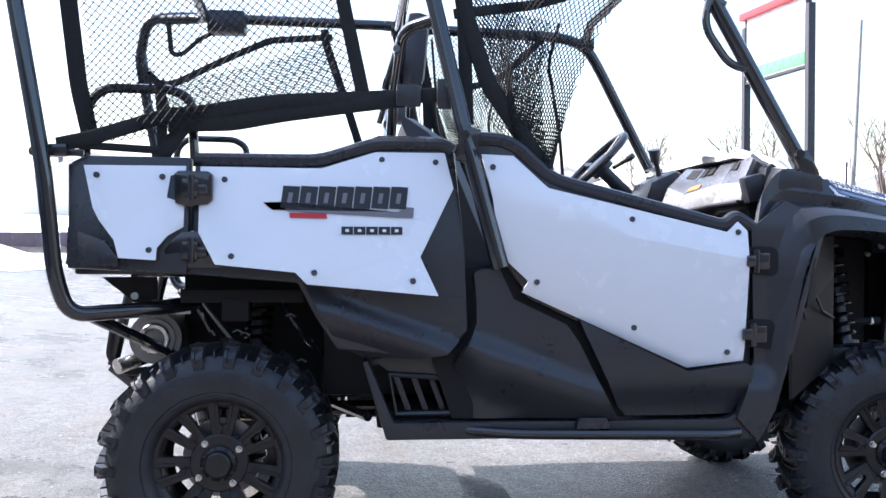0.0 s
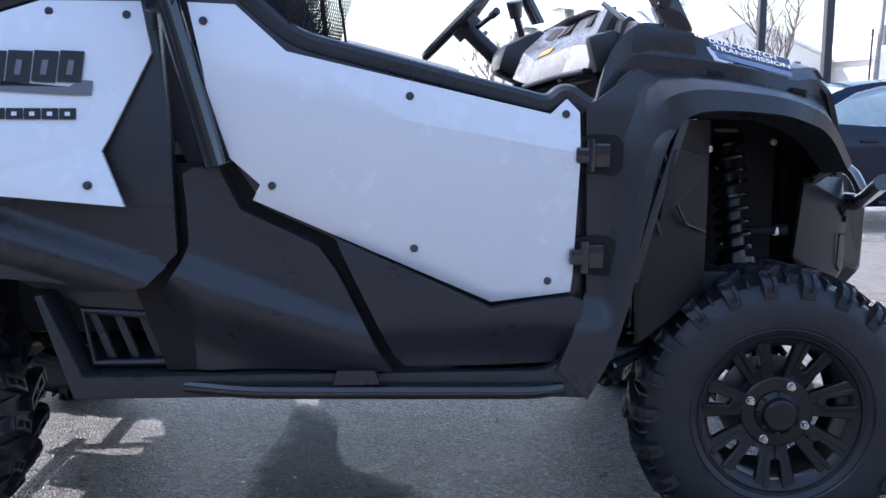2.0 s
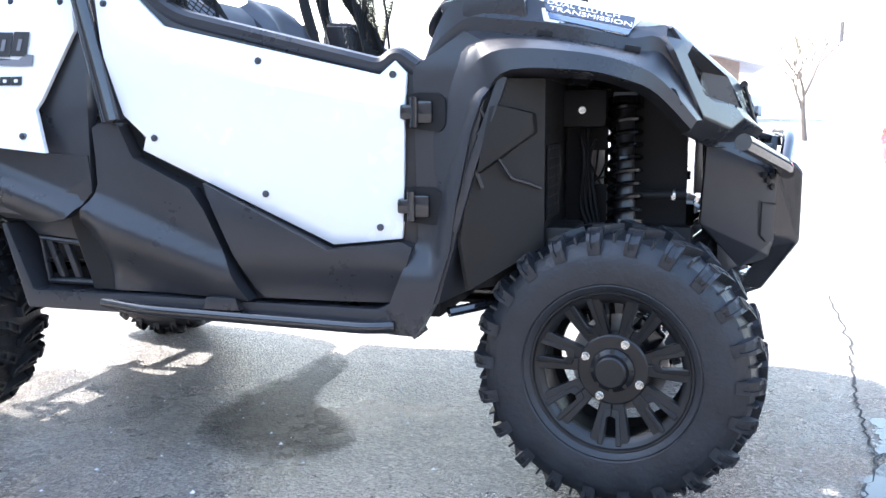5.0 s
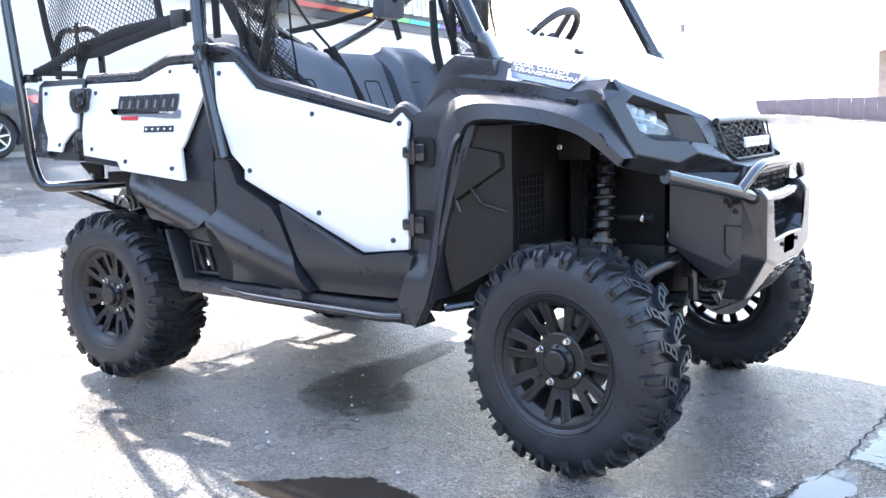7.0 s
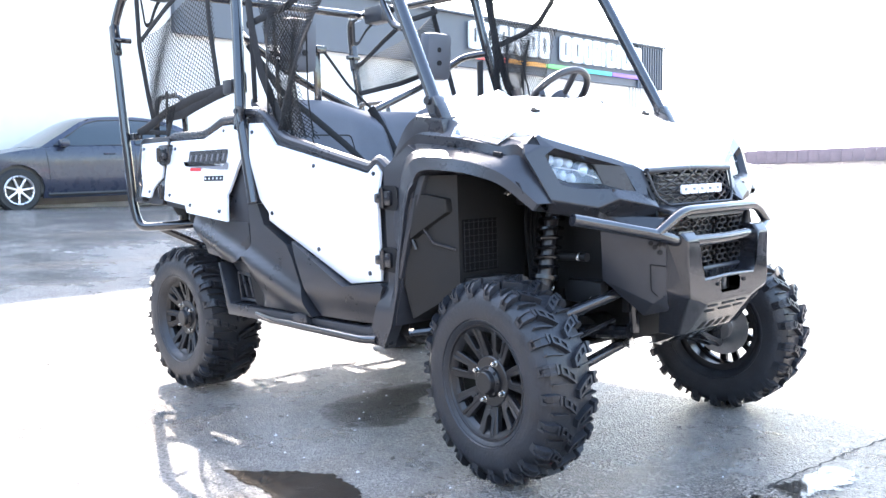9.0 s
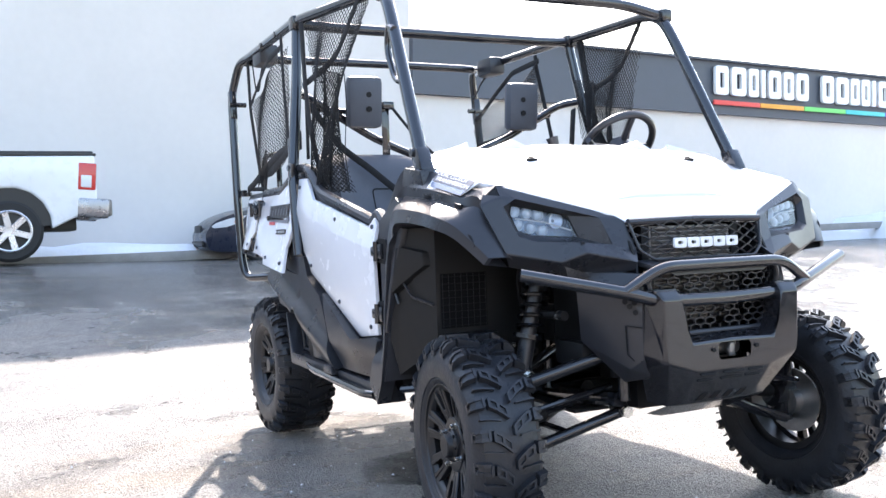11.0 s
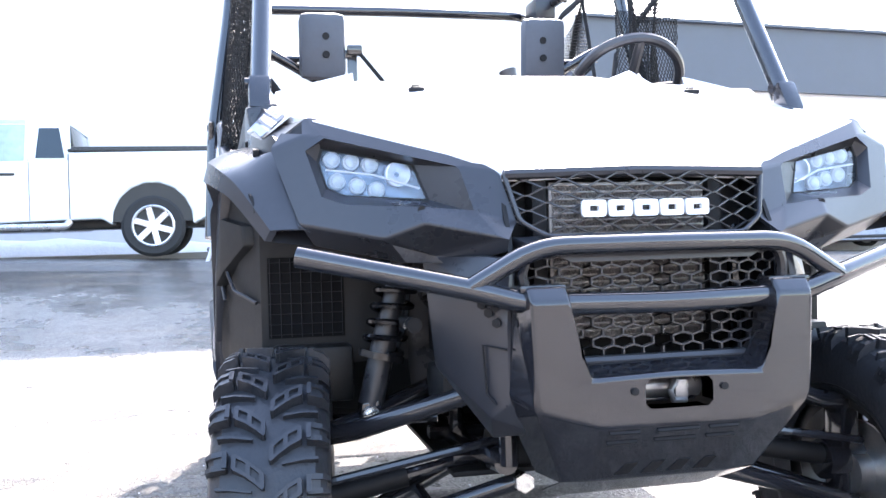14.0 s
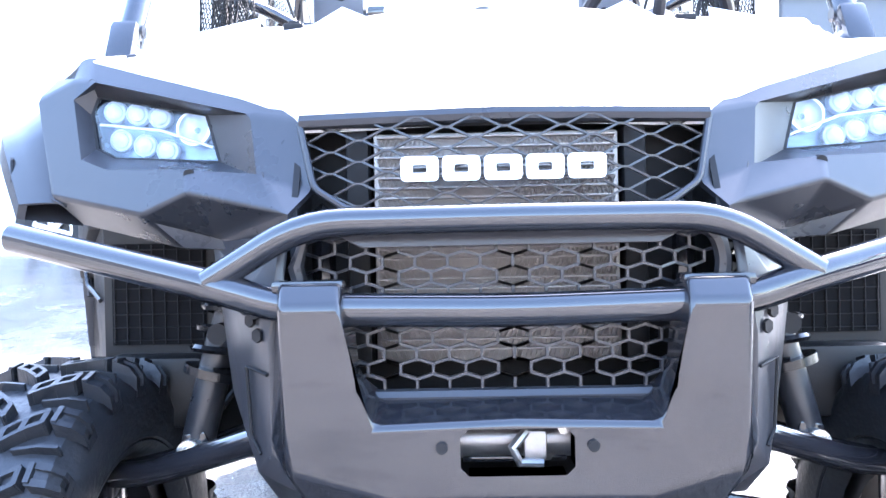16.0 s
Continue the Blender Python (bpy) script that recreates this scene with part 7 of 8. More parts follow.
def sedan(label, at, rz, paint, rim_mat, spokes, r=0.325, L=4.55, W=1.80, group="parked cars", pane=None, overhang=1.02, twin=0.0):
    """x runs to the car's nose; origin on the ground under its middle."""
    c = thing("sedan", label, "car", at, group, rz=rz)
    k = L / 4.55
    fa, ra = L * 0.5 - 0.86, -L * 0.5 + overhang
    line = [(-2.14, 0.27), (-2.24, 0.42), (-2.27, 0.62), (-2.25, 0.80), (-2.20, 0.96), (-2.06, 1.035), (-1.75, 1.06), (-1.30, 1.02), (-0.4, 0.975), (0.5, 0.965), (0.98, 0.955), (1.45, 0.90), (1.85, 0.81), (2.10, 0.71), (2.22, 0.58), (2.27, 0.44), (2.22, 0.24)]
    chain = [(x, z) for x, _, z in flowing([(x * k, 0, z) for x, z in line], 72)]

    def half(x, z):
        a = abs(x) / k
        end = 0.36 * smooth(1.45, 2.34, a) ** 1.5 if x > 0 else 0.30 * smooth(1.55, 2.34, a) ** 1.7
        return W / 2 * (1 - end) * (1 - 0.055 * smooth(0.74, 1.06, z) - 0.07 * smooth(0.46, 0.18, z)) + 0.012 * smooth(0.70, 0.80, z) * (1 - smooth(0.80, 0.92, z))
    side_line = chain + [(2.05 * k, 0.20)] + arc(fa, r, r + 0.055, -20, 200) + arc(ra, r, r + 0.055, -20, 200) + [(-2.0 * k, 0.25)]
    body = part("body", both_sides(lambda: moulded(side_line, lambda x, z: -half(x, z), 0.03, 0.11)), paint, c, "", 40)
    part("bonnet_and_boot", skin(chain, half, 0.035), paint, c, "", 40)
    # glasshouse
    gl = [(-1.80, 1.04), (-1.45, 1.22), (-1.12, 1.365), (-0.72, 1.435), (-0.25, 1.45), (0.12, 1.42), (0.36, 1.355), (0.70, 1.16), (1.06, 0.95)]
    gl = [(x * k, z) for x, z in gl]

    def gw(x, z):
        return W / 2 * 0.925 - 0.50 * max(0.0, z - 0.96) - 0.25 * max(0.0, z - 1.25) - 0.10 * smooth(-1.2, -1.9, x / k) - 0.05 * smooth(0.4, 1.1, x / k)
    part("roof_frame", both_sides(lambda: moulded(gl + [(0.98 * k, 0.93), (-1.76 * k, 0.98)], lambda x, z: -gw(x, z), 0.03, 0.13)), paint, c, "", 40)
    fine = [(x, z) for x, _, z in flowing([(x, 0, z) for x, z in gl], 32)]
    part("roof", skin([p for p in fine if -1.16 * k < p[0] < 0.24 * k], gw, 0.03), paint, c, "", 40)
    glass_mat = pane or CAR_GLASS
    part("windscreen", skin([p for p in fine if p[0] > 0.14 * k], gw, 0.045), glass_mat, c, "car windscreen", 40)
    part("rear_window", skin([p for p in fine if p[0] < -1.06 * k], gw, 0.04), glass_mat, c, "car rear window", 40)
    tail = sorted((z, x) for x, z in chain if x < -1.95 * k and z < 1.0)

    def on_tail(y0, y1, z0, z1, off=0.004, thick=0.012):
        """A panel that follows the rounded tail."""
        bm = B()
        grid = []
        for i in range(4):
            z = z0 + (z1 - z0) * i / 3
            x = next(xb + (xa - xb) * (zb - z) / max(1e-6, zb - za) for (za, xa), (zb, xb) in zip(tail, tail[1:]) if zb >= z)
            w = half(x, z)
            grid.append([bm.verts.new((x - 0.035 * (1 - min(1, abs(y / w)) ** 2.4) - off, y, z)) for y in (y0 + (y1 - y0) * j / 8 for j in range(9))])
        fs = [bm.faces.new((a[j], a[j + 1], b[j + 1], b[j])) for a, b in zip(grid, grid[1:]) for j in range(8)]
        ex = bmesh.ops.extrude_face_region(bm, geom=fs)
        bmesh.ops.translate(bm, vec=(thick, 0, 0), verts=[v for v in ex["geom"] if isinstance(v, bmesh.types.BMVert)])
        return bm
    part("plate_recess", on_tail(-0.29, 0.29, 0.66, 0.80, 0.002), CAR_TRIM, c, "dark recess for the number plate")
    part("number_plate", on_tail(-0.155, 0.155, 0.655, 0.765, 0.012), BADGE, c, "blank pale number plate")
    part("boot_seam", on_tail(-0.6, 0.6, 0.617, 0.624, 0.002), CAR_TRIM, c)
    part("bumper_insert", on_tail(-0.52, 0.52, 0.285, 0.36, 0.006), CAR_TRIM, c, "dark lower bumper insert")
    for sg in (-1, 1):
        for pts in ([(0.84, 0.985), (0.55, 1.17), (0.28, 1.335), (0.06, 1.385), (-0.36, 1.40), (-0.37, 0.99)], [(-0.44, 0.99), (-0.43, 1.40), (-0.74, 1.385), (-1.02, 1.315), (-1.36, 1.14), (-1.42, 1.03), (-1.34, 1.005)]):
            win = part("side_window", mirrored(moulded([(x * k, z) for x, z in pts], lambda x, z: -gw(x, z) - 0.004, 0.01, 0.2), sg), glass_mat, c, "car side window", 40)
            rim_pts = [Vector((x * k, -gw(x * k, z) - 0.006, z)) for x, z in pts]
            part("window_trim", mirrored(add_tube(B(), rim_pts, 0.010, 6, 0.03, True), sg), CAR_TRIM if paint != NAVY2 else ALLOY, win)
        part("mirror", box((0.74 * k, sg * (W / 2 + 0.04), 1.02), (0.13, 0.19, 0.12), None, 0.04), paint, c)
        for x in (0.02 * k, -1.0 * k):
            part("door_handle", box((x, sg * (half(x, 0.86) + 0.012), 0.855), (0.19, 0.03, 0.028), None, 0.012), paint, c)
        for x, lean in ((0.93, 0.10), (-0.40, 0.0), (-1.28, -0.16)):
            pts = [Vector(((x + lean * (z - 0.3)) * k, -half((x + lean * (z - 0.3)) * k, z) - 0.0005, z)) for z in (0.34, 0.5, 0.66, 0.8, 0.93)]
            part("door_seam", mirrored(add_tube(B(), pts, 0.0045, 5), sg), CAR_TRIM, c)
        part("sill_trim", mirrored(add_tube(B(), [Vector((x * k, -half(x * k, 0.25) + 0.005, 0.25)) for x in (-0.85, -0.3, 0.3, 0.98)], 0.03, 8), sg), CAR_TRIM, c)
        part("headlamp", mirrored(moulded([(x * k, z) for x, z in ((1.66, 0.78), (1.92, 0.735), (2.12, 0.665), (2.18, 0.615), (2.14, 0.585), (1.96, 0.60), (1.80, 0.655))], lambda x, z: -half(x, z) - 0.006, 0.04, 0.08), sg), LAMP_CLEAR, c, "clear headlamp")
        part("lamp_corner", mirrored(moulded([(x * k, z) for x, z in ((1.70, 0.765), (1.80, 0.745), (1.86, 0.67), (1.78, 0.665))], lambda x, z: -half(x, z) - 0.009, 0.02, 0.08), sg), LAMP_AMBER, c, "amber lamp corner")
        part("tail_lamp", mirrored(moulded([(x * k, z) for x, z in ((-1.80, 0.93), (-2.05, 0.965), (-2.22, 0.93), (-2.235, 0.82), (-2.12, 0.79), (-1.90, 0.84))], lambda x, z: -half(x, z) - 0.006, 0.04, 0.08), sg), LAMP_RED, c, "red tail lamp")
        part("tail_lamp", mirrored(on_tail(-0.37 * W, -0.24 * W, 0.84, 0.925), sg), LAMP_RED, c, "red tail lamp")
        part("tail_reflector", mirrored(on_tail(-0.35 * W, -0.28 * W, 0.80, 0.832), sg), LAMP_AMBER, c, "amber reflector")
        part("tailpipe", mirrored(cyl((-2.20 * k, -0.30 * W, 0.27), (-2.02 * k, -0.30 * W, 0.27), 0.035, 14), sg), ALLOY, c, "bright tailpipe")
        for x in (fa, ra):
            car_wheel(c, x, sg * (half(x, 0.4) - 0.10), r, spokes, rim_mat, 0.035, twin)
            part("arch_lining", solid([(px_, sg * (half(x, 0.4) - 0.05), pz_) for px_, pz_ in arc(x, r, r + 0.07, -8, 188)], (0, -sg * 0.22, 0)), CAR_TRIM, c)
    part("nose_grille", box((2.275 * k, 0, 0.58), (0.04, 0.52, 0.13), None, 0.03), CAR_TRIM, c)
    part("lower_intake", box((2.29 * k, 0, 0.34), (0.04, 0.90, 0.10), None, 0.03), CAR_TRIM, c)
    part("underbody", box((0, 0, 0.31), (L * 0.86, W * 0.72, 0.2), None, 0.03), CAR_TRIM, c)
    return c


NAVY = material("navy_car_paint", (0.012, 0.018, 0.038), 0.3, var=0.05, coat=0.3)
NAVY2 = material("dark_blue_car_paint", (0.005, 0.011, 0.030), 0.14, var=0.05, spec=0.32, rough_var=0.03)
# pale film on the tail: road salt, with the sun's glare put into its colour
pn = NAVY2.node_tree
salt, where, torn, far, glare_film = pn.nodes.new("ShaderNodeTexNoise"), pn.nodes.new("ShaderNodeTexCoord"), pn.nodes.new("ShaderNodeMath"), pn.nodes.new("ShaderNodeMapRange"), pn.nodes.new("ShaderNodeMix")
salt.inputs["Scale"].default_value, salt.inputs["Detail"].default_value = 5, 6
apart = pn.nodes.new("ShaderNodeSeparateXYZ")
pn.links.new(where.outputs["Object"], apart.inputs[0])
pn.links.new(where.outputs["Object"], salt.inputs["Vector"])
torn.operation = "MULTIPLY_ADD"
torn.inputs[1].default_value = 0.5
pn.links.new(salt.outputs[0], torn.inputs[0])
pn.links.new(apart.outputs[0], torn.inputs[2])
for slot, v in enumerate((-1.93, -2.12, 0.0, 0.75)):
    far.inputs[slot + 1].default_value = v
pn.links.new(torn.outputs[0], far.inputs[0])
glare_film.data_type = "RGBA"
glare_film.inputs[7].default_value = (0.42, 0.42, 0.43, 1)
paint_in = pn.nodes["Principled BSDF"].inputs["Base Color"]
pn.links.new(paint_in.links[0].from_socket, glare_film.inputs[6])
pn.links.new(far.outputs[0], glare_film.inputs[0])
pn.links.new(glare_film.outputs[2], paint_in)
SILVER_PAINT = material("silver_blue_car_paint", (0.40, 0.45, 0.54), 0.3, metal=0.2, var=0.05, coat=0.8)
MAROON = material("maroon_car_paint", (0.16, 0.012, 0.025), 0.25, var=0.05, coat=0.8)
WHITE_PAINT = material("white_truck_paint", (0.78, 0.79, 0.80), 0.3, var=0.03, coat=0.6)


def on_ground(x, y):
    return (x, y, ground_height(x, y))


sedan("dark navy sedan parked along the shop wall", on_ground(-11.0, 3.25), -90, NAVY, ALLOY, 7)
sedan("silver-blue sedan parked along the shop wall", on_ground(-10.4, 9.45), -90, SILVER_PAINT, CAR_TRIM, 10)
sedan("dark blue sedan parked beside the sign", on_ground(6.82, 6.9), 4, NAVY2, ALLOY, 10, 0.355, 4.85, 1.84, pane=DAYLIT_GLASS, overhang=0.84, twin=0.15)
sedan("maroon sedan parked further off", on_ground(7.45, 14.2), 8, MAROON, ALLOY, 5)


GREY_CHROME = material("grey_chrome", (0.30, 0.30, 0.32), 0.28, metal=0.85, var=0.1)


def pickup(at, rz):
    c = thing("pickup_truck", "white pickup truck with a dark bed cover, snow on it", "truck", at, "parked cars", rz=rz)
    W, r, ra, fa = 2.0, 0.415, -1.75, 1.95
    out = [(-2.86, 0.72), (-2.84, 1.42), (-0.72, 1.40), (-0.70, 1.30), (1.10, 1.28), (2.75, 1.20), (2.95, 1.05), (2.98, 0.62), (2.80, 0.45)] + arc(fa, r + 0.06, 0.52, -15, 195) + [(1.35, 0.46), (-1.1, 0.52)] + arc(ra, r + 0.06, 0.52, -5, 185)
    part("body", solid([(x, -W / 2, z) for x, z in out], (0, W, 0), 0.05, 3), WHITE_PAINT, c)
    rows_ = []
    for z, xa, xb, w in ((1.28, -0.70, 1.15, 0.95), (1.55, -0.68, 0.75, 0.88), (1.83, -0.62, 0.32, 0.78), (1.90, -0.50, 0.18, 0.68)):
        rows_.append([(xa, -w, z), (xb, -w, z), (xb, w, z), (xa, w, z)])
    part("cab_glass", loft(rows_), DAYLIT_GLASS, c, "cab windows coloured pale blue for daylight through them")
    part("cab_roof", loft([[(-0.70, -0.80, 1.79), (0.42, -0.80, 1.79), (0.42, 0.80, 1.79), (-0.70, 0.80, 1.79)], [(-0.52, -0.66, 1.94), (0.16, -0.66, 1.94), (0.16, 0.66, 1.94), (-0.52, 0.66, 1.94)]]), WHITE_PAINT, c)
    for sg in (-1, 1):
        part("cab_pillar", solid([(-0.74, sg * 0.97, 1.28), (-0.16, sg * 0.97, 1.28), (-0.16, sg * 0.80, 1.86), (-0.70, sg * 0.79, 1.86)], (0, -sg * 0.04, 0), 0.01), WHITE_PAINT, c)
        part("cab_pillar", tube([(1.12, sg * 0.95, 1.29), (0.72, sg * 0.89, 1.56), (0.30, sg * 0.79, 1.83)], 0.04, 8, 0.05), WHITE_PAINT, c)
        part("door_handle", box((0.05, sg * 1.0, 1.12), (0.2, 0.04, 0.035), None, 0.01), CAR_TRIM, c)
        part("door_seam", box((-0.22, sg * 1.0, 0.92), (0.008, 0.006, 0.8)), CAR_TRIM, c)
        part("door_seam", box((-0.71, sg * 1.0, 0.95), (0.012, 0.006, 0.85)), CAR_TRIM, c)
        part("wing_mirror", box((0.95, sg * 1.12, 1.36), (0.12, 0.18, 0.16), None, 0.03), CAR_TRIM, c)
        part("side_step", tube([(-0.72, sg * 1.02, 0.50), (-0.66, sg * 1.05, 0.43), (1.25, sg * 1.05, 0.43), (1.3, sg * 1.0, 0.5)], 0.045, 10, 0.04), ALLOY, c, "bright tubular side step")
        lamp = part("tail_lamp", box((-2.735, sg * 0.985, 1.13), (0.23, 0.05, 0.37), Euler((0, radians(-4), 0)).to_matrix(), 0.02), LAMP_RED, c, "red and white tail lamp")
        part("reverse_lamp", box((-2.72, sg * 0.997, 1.065), (0.14, 0.035, 0.17), Euler((0, radians(-4), 0)).to_matrix(), 0.012), LAMP_CLEAR, lamp)
        part("cab_quarter_glass", solid([(-0.66, sg * 0.962, 1.33), (-0.30, sg * 0.962, 1.33), (-0.33, sg * 0.835, 1.74), (-0.58, sg * 0.835, 1.74)], (0, sg * 0.006, 0)), CAR_GLASS, c, "dark quarter window")
        part("bumper_end", box((-2.80, sg * 0.955, 0.70), (0.42, 0.12, 0.27), Euler((0, radians(-6), 0)).to_matrix(), 0.05), GREY_CHROME, c, "grey chrome bumper end")
        for x in (fa, ra):
            car_wheel(c, x, sg * 0.88, r, 6, ALLOY, 0.085)
        part("arch_lining", solid([(x, sg * 0.96, z) for x, z in arc(ra, r + 0.06, 0.54, 0, 180)], (0, -sg * 0.25, 0)), CAR_TRIM, c)
        part("arch_lining", solid([(x, sg * 0.96, z) for x, z in arc(fa, r + 0.06, 0.54, 0, 180)], (0, -sg * 0.25, 0)), CAR_TRIM, c)
    part("rear_window", box((-0.70, 0, 1.60), (0.05, 1.42, 0.36), Euler((0, radians(7), 0)).to_matrix(), 0.02), CAR_GLASS, c, "dark cab rear window")
    part("rear_bumper", box((-2.95, 0, 0.70), (0.20, 1.90, 0.24), None, 0.04), STEEL_DULL, c, "dull chrome rear bumper")
    part("bed_cover", box((-1.78, 0, 1.45), (2.1, 1.84, 0.07), None, 0.02), CAR_TRIM, c, "dark folded bed cover")
    part("fuel_flap", cyl((-0.98, -1.002, 1.16), (-0.98, -0.99, 1.16), 0.085, 24), WHITE_PAINT, c)
    for sg in (-1, 1):
        part("rail_cap", box((-1.78, sg * 0.955, 1.43), (2.16, 0.07, 0.04), None, 0.012), CAR_TRIM, c, "black bed rail cap")
    part("frame", box((0, 0, 0.50), (5.2, 1.2, 0.2), None, 0.03), CAR_TRIM, c)
    return c


pickup((-9.85, -3.62, ground_height(-9.85, -3.62)), -90)
sn = strip("snow_patch", -10.6, -9.1, -3.02, -2.37, 0.08, SNOW, "patch of snow lying on the truck's bed cover", "snow", 8, 8, 0.04, "stuff", 5.0)
sn.location.z = 1.44

# ---- roadside sign, lamp pole, trees, houses ----
POLE = material("dark_painted_steel", (0.03, 0.03, 0.04), 0.5, var=0.4, scale=12)
SIGN_FACE = material("pale_sign_face", (0.70, 0.74, 0.78), 0.3, var=0.06, scale=2)
SIGN_GREEN = material("green_sign_face", (0.10, 0.45, 0.16), 0.3, var=0.06)
SIGN_RED = material("red_sign_frame", (0.65, 0.03, 0.04), 0.35, var=0.06)
pyl = thing("pylon_sign", "tall two-post roadside sign with red frame", "sign", on_ground(10.0, 15.4))
gz = ground_height(10, 15.4)
part("post", box((0, 0, 3.2), (0.16, 0.16, 6.4), None, 0.01), POLE, pyl)
part("post", box((-0.37, 2.4, 3.2), (0.16, 0.16, 6.4), None, 0.01), POLE, pyl)
rz_ = Euler((0, 0, math.atan2(0.37, 2.4))).to_matrix()
part("panel", box((-0.185, 1.2, 5.6 - gz), (0.10, 2.26, 1.5), rz_, 0.01), SIGN_FACE, pyl, "pale sign panel")
part("panel_band", box((-0.195, 1.2, 5.02 - gz), (0.11, 2.2, 0.28), rz_, 0.01), SIGN_GREEN, pyl, "green band")
part("panel_frame", add_box(add_box(box((-0.185, 1.2, 4.82 - gz), (0.14, 2.34, 0.06), rz_), (-0.01, 0.07, 5.6 - gz), (0.14, 0.05, 1.6), rz_), (-0.36, 2.33, 5.6 - gz), (0.14, 0.05, 1.6), rz_), POLE, pyl)
part("red_frame", add_box(box((-0.185, 1.2, 6.42 - gz), (0.30, 2.6, 0.16), rz_, 0.01), (-0.0, -0.02, 6.7 - gz), (0.24, 0.24, 0.5), rz_, 0.01), SIGN_RED, pyl, "red sign frame")
lp = thing("lamp_pole", "thin grey lamp pole at the lot's edge", "lamp post", on_ground(14.4, 21.7))
part("pole", cyl((0, 0, 0), (0.35, 0, 7.7), 0.09, 12, 0.05), CONCRETE, lp)
part("pole_conduit", cyl((-0.12, 0, 0), (-0.05, 0, 3.6), 0.03, 8), POLE, lp)

BARK = material("grey_bark", (0.16, 0.13, 0.11), 0.85, var=0.3, scale=6, bump=0.5, bump_scale=40)


def bare_tree(at, height, seed, label):
    rnd = random.Random(seed)
    t = thing("tree", label, "tree", at, "bare trees")
    trunk, crown = B(), B()

    def branch(p, d, length, r, depth):
        bm_ = trunk if depth < 1 else crown
        pts = [p]
        q, dd = p.copy(), d.copy()
        for _ in range(3):
            dd = (dd + Vector((rnd.uniform(-.16, .16), rnd.uniform(-.16, .16), rnd.uniform(-.02, .14)))).normalized()
            q = q + dd * length / 3
            pts.append(q.copy())
        n = 7 if depth < 2 else 4
        for i, (a, b) in enumerate(zip(pts, pts[1:])):
            add_cyl(bm_, a, b, r * (1 - i * 0.15), n, r * (1 - (i + 1) * 0.15))
        if depth >= 5 or r < 0.006:
            return
        for _ in range(3 if depth < 4 else 2):
            ax = Vector((rnd.uniform(-1, 1), rnd.uniform(-1, 1), rnd.uniform(0.1, 0.8))).normalized()
            branch(pts[-1] if rnd.random() < 0.6 else pts[2], (dd * 0.75 + ax * 0.75).normalized(), length * rnd.uniform(0.6, 0.8), r * 0.58, depth + 1)
    branch(Vector((0, 0, 0)), Vector((0, 0, 1)), height * 0.3, height * 0.022, 0)
    part("trunk", trunk, BARK, t)
    part("crown", crown, BARK, t, "bare leafless branches")


bare_tree(on_ground(14.8, 27.5), 7.5, 3, "leafless grey tree on the snowy verge")
bare_tree(on_ground(11.5, 31), 6.5, 8, "leafless grey tree on the snowy verge")
bare_tree(on_ground(20, 29), 7.0, 12, "leafless grey tree on the snowy verge")
bare_tree(on_ground(6.0, 36), 6.0, 21, "small leafless tree by the brick house")

SIDING = material("cream_house_siding", (0.66, 0.62, 0.56), 0.7, var=0.05, scale=1.0)
ROOF = material("snowy_brown_roof", (0.60, 0.57, 0.56), 0.8, var=0.2, scale=2)
BRICK = material("dark_brown_brick", (0.27, 0.205, 0.18), 0.85, var=0.25, scale=5, bump=0.3, bump_scale=20)
SHUTTER = material("dark_shutter", (0.08, 0.085, 0.10), 0.6, var=0.1)
PANE = material("house_window_glass", (0.25, 0.30, 0.36), 0.1, var=0.1)


def house(at, rz, w, d, h, ridge, mat, label, windows, eave=0.4):
    """Gable faces -y in its own frame."""
    t = thing("house", label, "house", at, "far houses", rz=rz)
    part("wall", solid([(-w / 2, 0, 0), (w / 2, 0, 0), (w / 2, 0, h), (0, 0, h + ridge), (-w / 2, 0, h)], (0, d, 0)), mat, t)
    for sg in (-1, 1):
        part("roof", solid([(0, -eave, h + ridge + 0.15), (sg * (w / 2 + eave), -eave, h - eave * ridge / (w / 2) + 0.15), (sg * (w / 2 + eave), d + eave, h - eave * ridge / (w / 2) + 0.15), (0, d + eave, h + ridge + 0.15)], (0, 0, -0.15)), ROOF, t)
    part("vent_pipe", cyl((-w * 0.3, 2, h), (-w * 0.3, 2, h + ridge + 0.3), 0.15, 8), SHUTTER, t)
    for x, z, ww, hh in windows:
        win = part("window", box((x, -0.02, z), (ww, 0.08, hh)), LETTER, t, "white framed window")
        for sg in (-1, 1):
            part("pane", box((x + sg * ww * 0.24, -0.06, z), (ww * 0.42, 0.03, hh * 0.86)), PANE, win)
            part("shutter", box((x + sg * (ww / 2 + 0.28), -0.03, z), (0.4, 0.06, hh * 1.1)), SHUTTER, win)
    return t


house((23.5, 53, 1.2), 18, 12, 10, 3.6, 1.9, SIDING, "cream gabled house with dark shutters", [(-2.6, 2.55, 1.9, 1.3), (2.8, 2.55, 1.7, 1.3)])
house((36, 52, 1.2), 8, 11, 10, 3.4, 1.8, SIDING, "cream gabled house further along the road", [(-2.4, 2.3, 1.8, 1.3)])
house((-14.5, 50, 1.4), -12, 11, 9, 2.8, 1.7, SIDING, "pale gabled house behind a fence", [])
house((-0.5, 44, 0.7), 2, 8.4, 9, 2.75, 1.05, BRICK, "low dark-brown brick house with pale wide eaves", [(-1.2, 1.7, 1.2, 1.1), (2.3, 1.7, 1.2, 1.1)], 1.2)
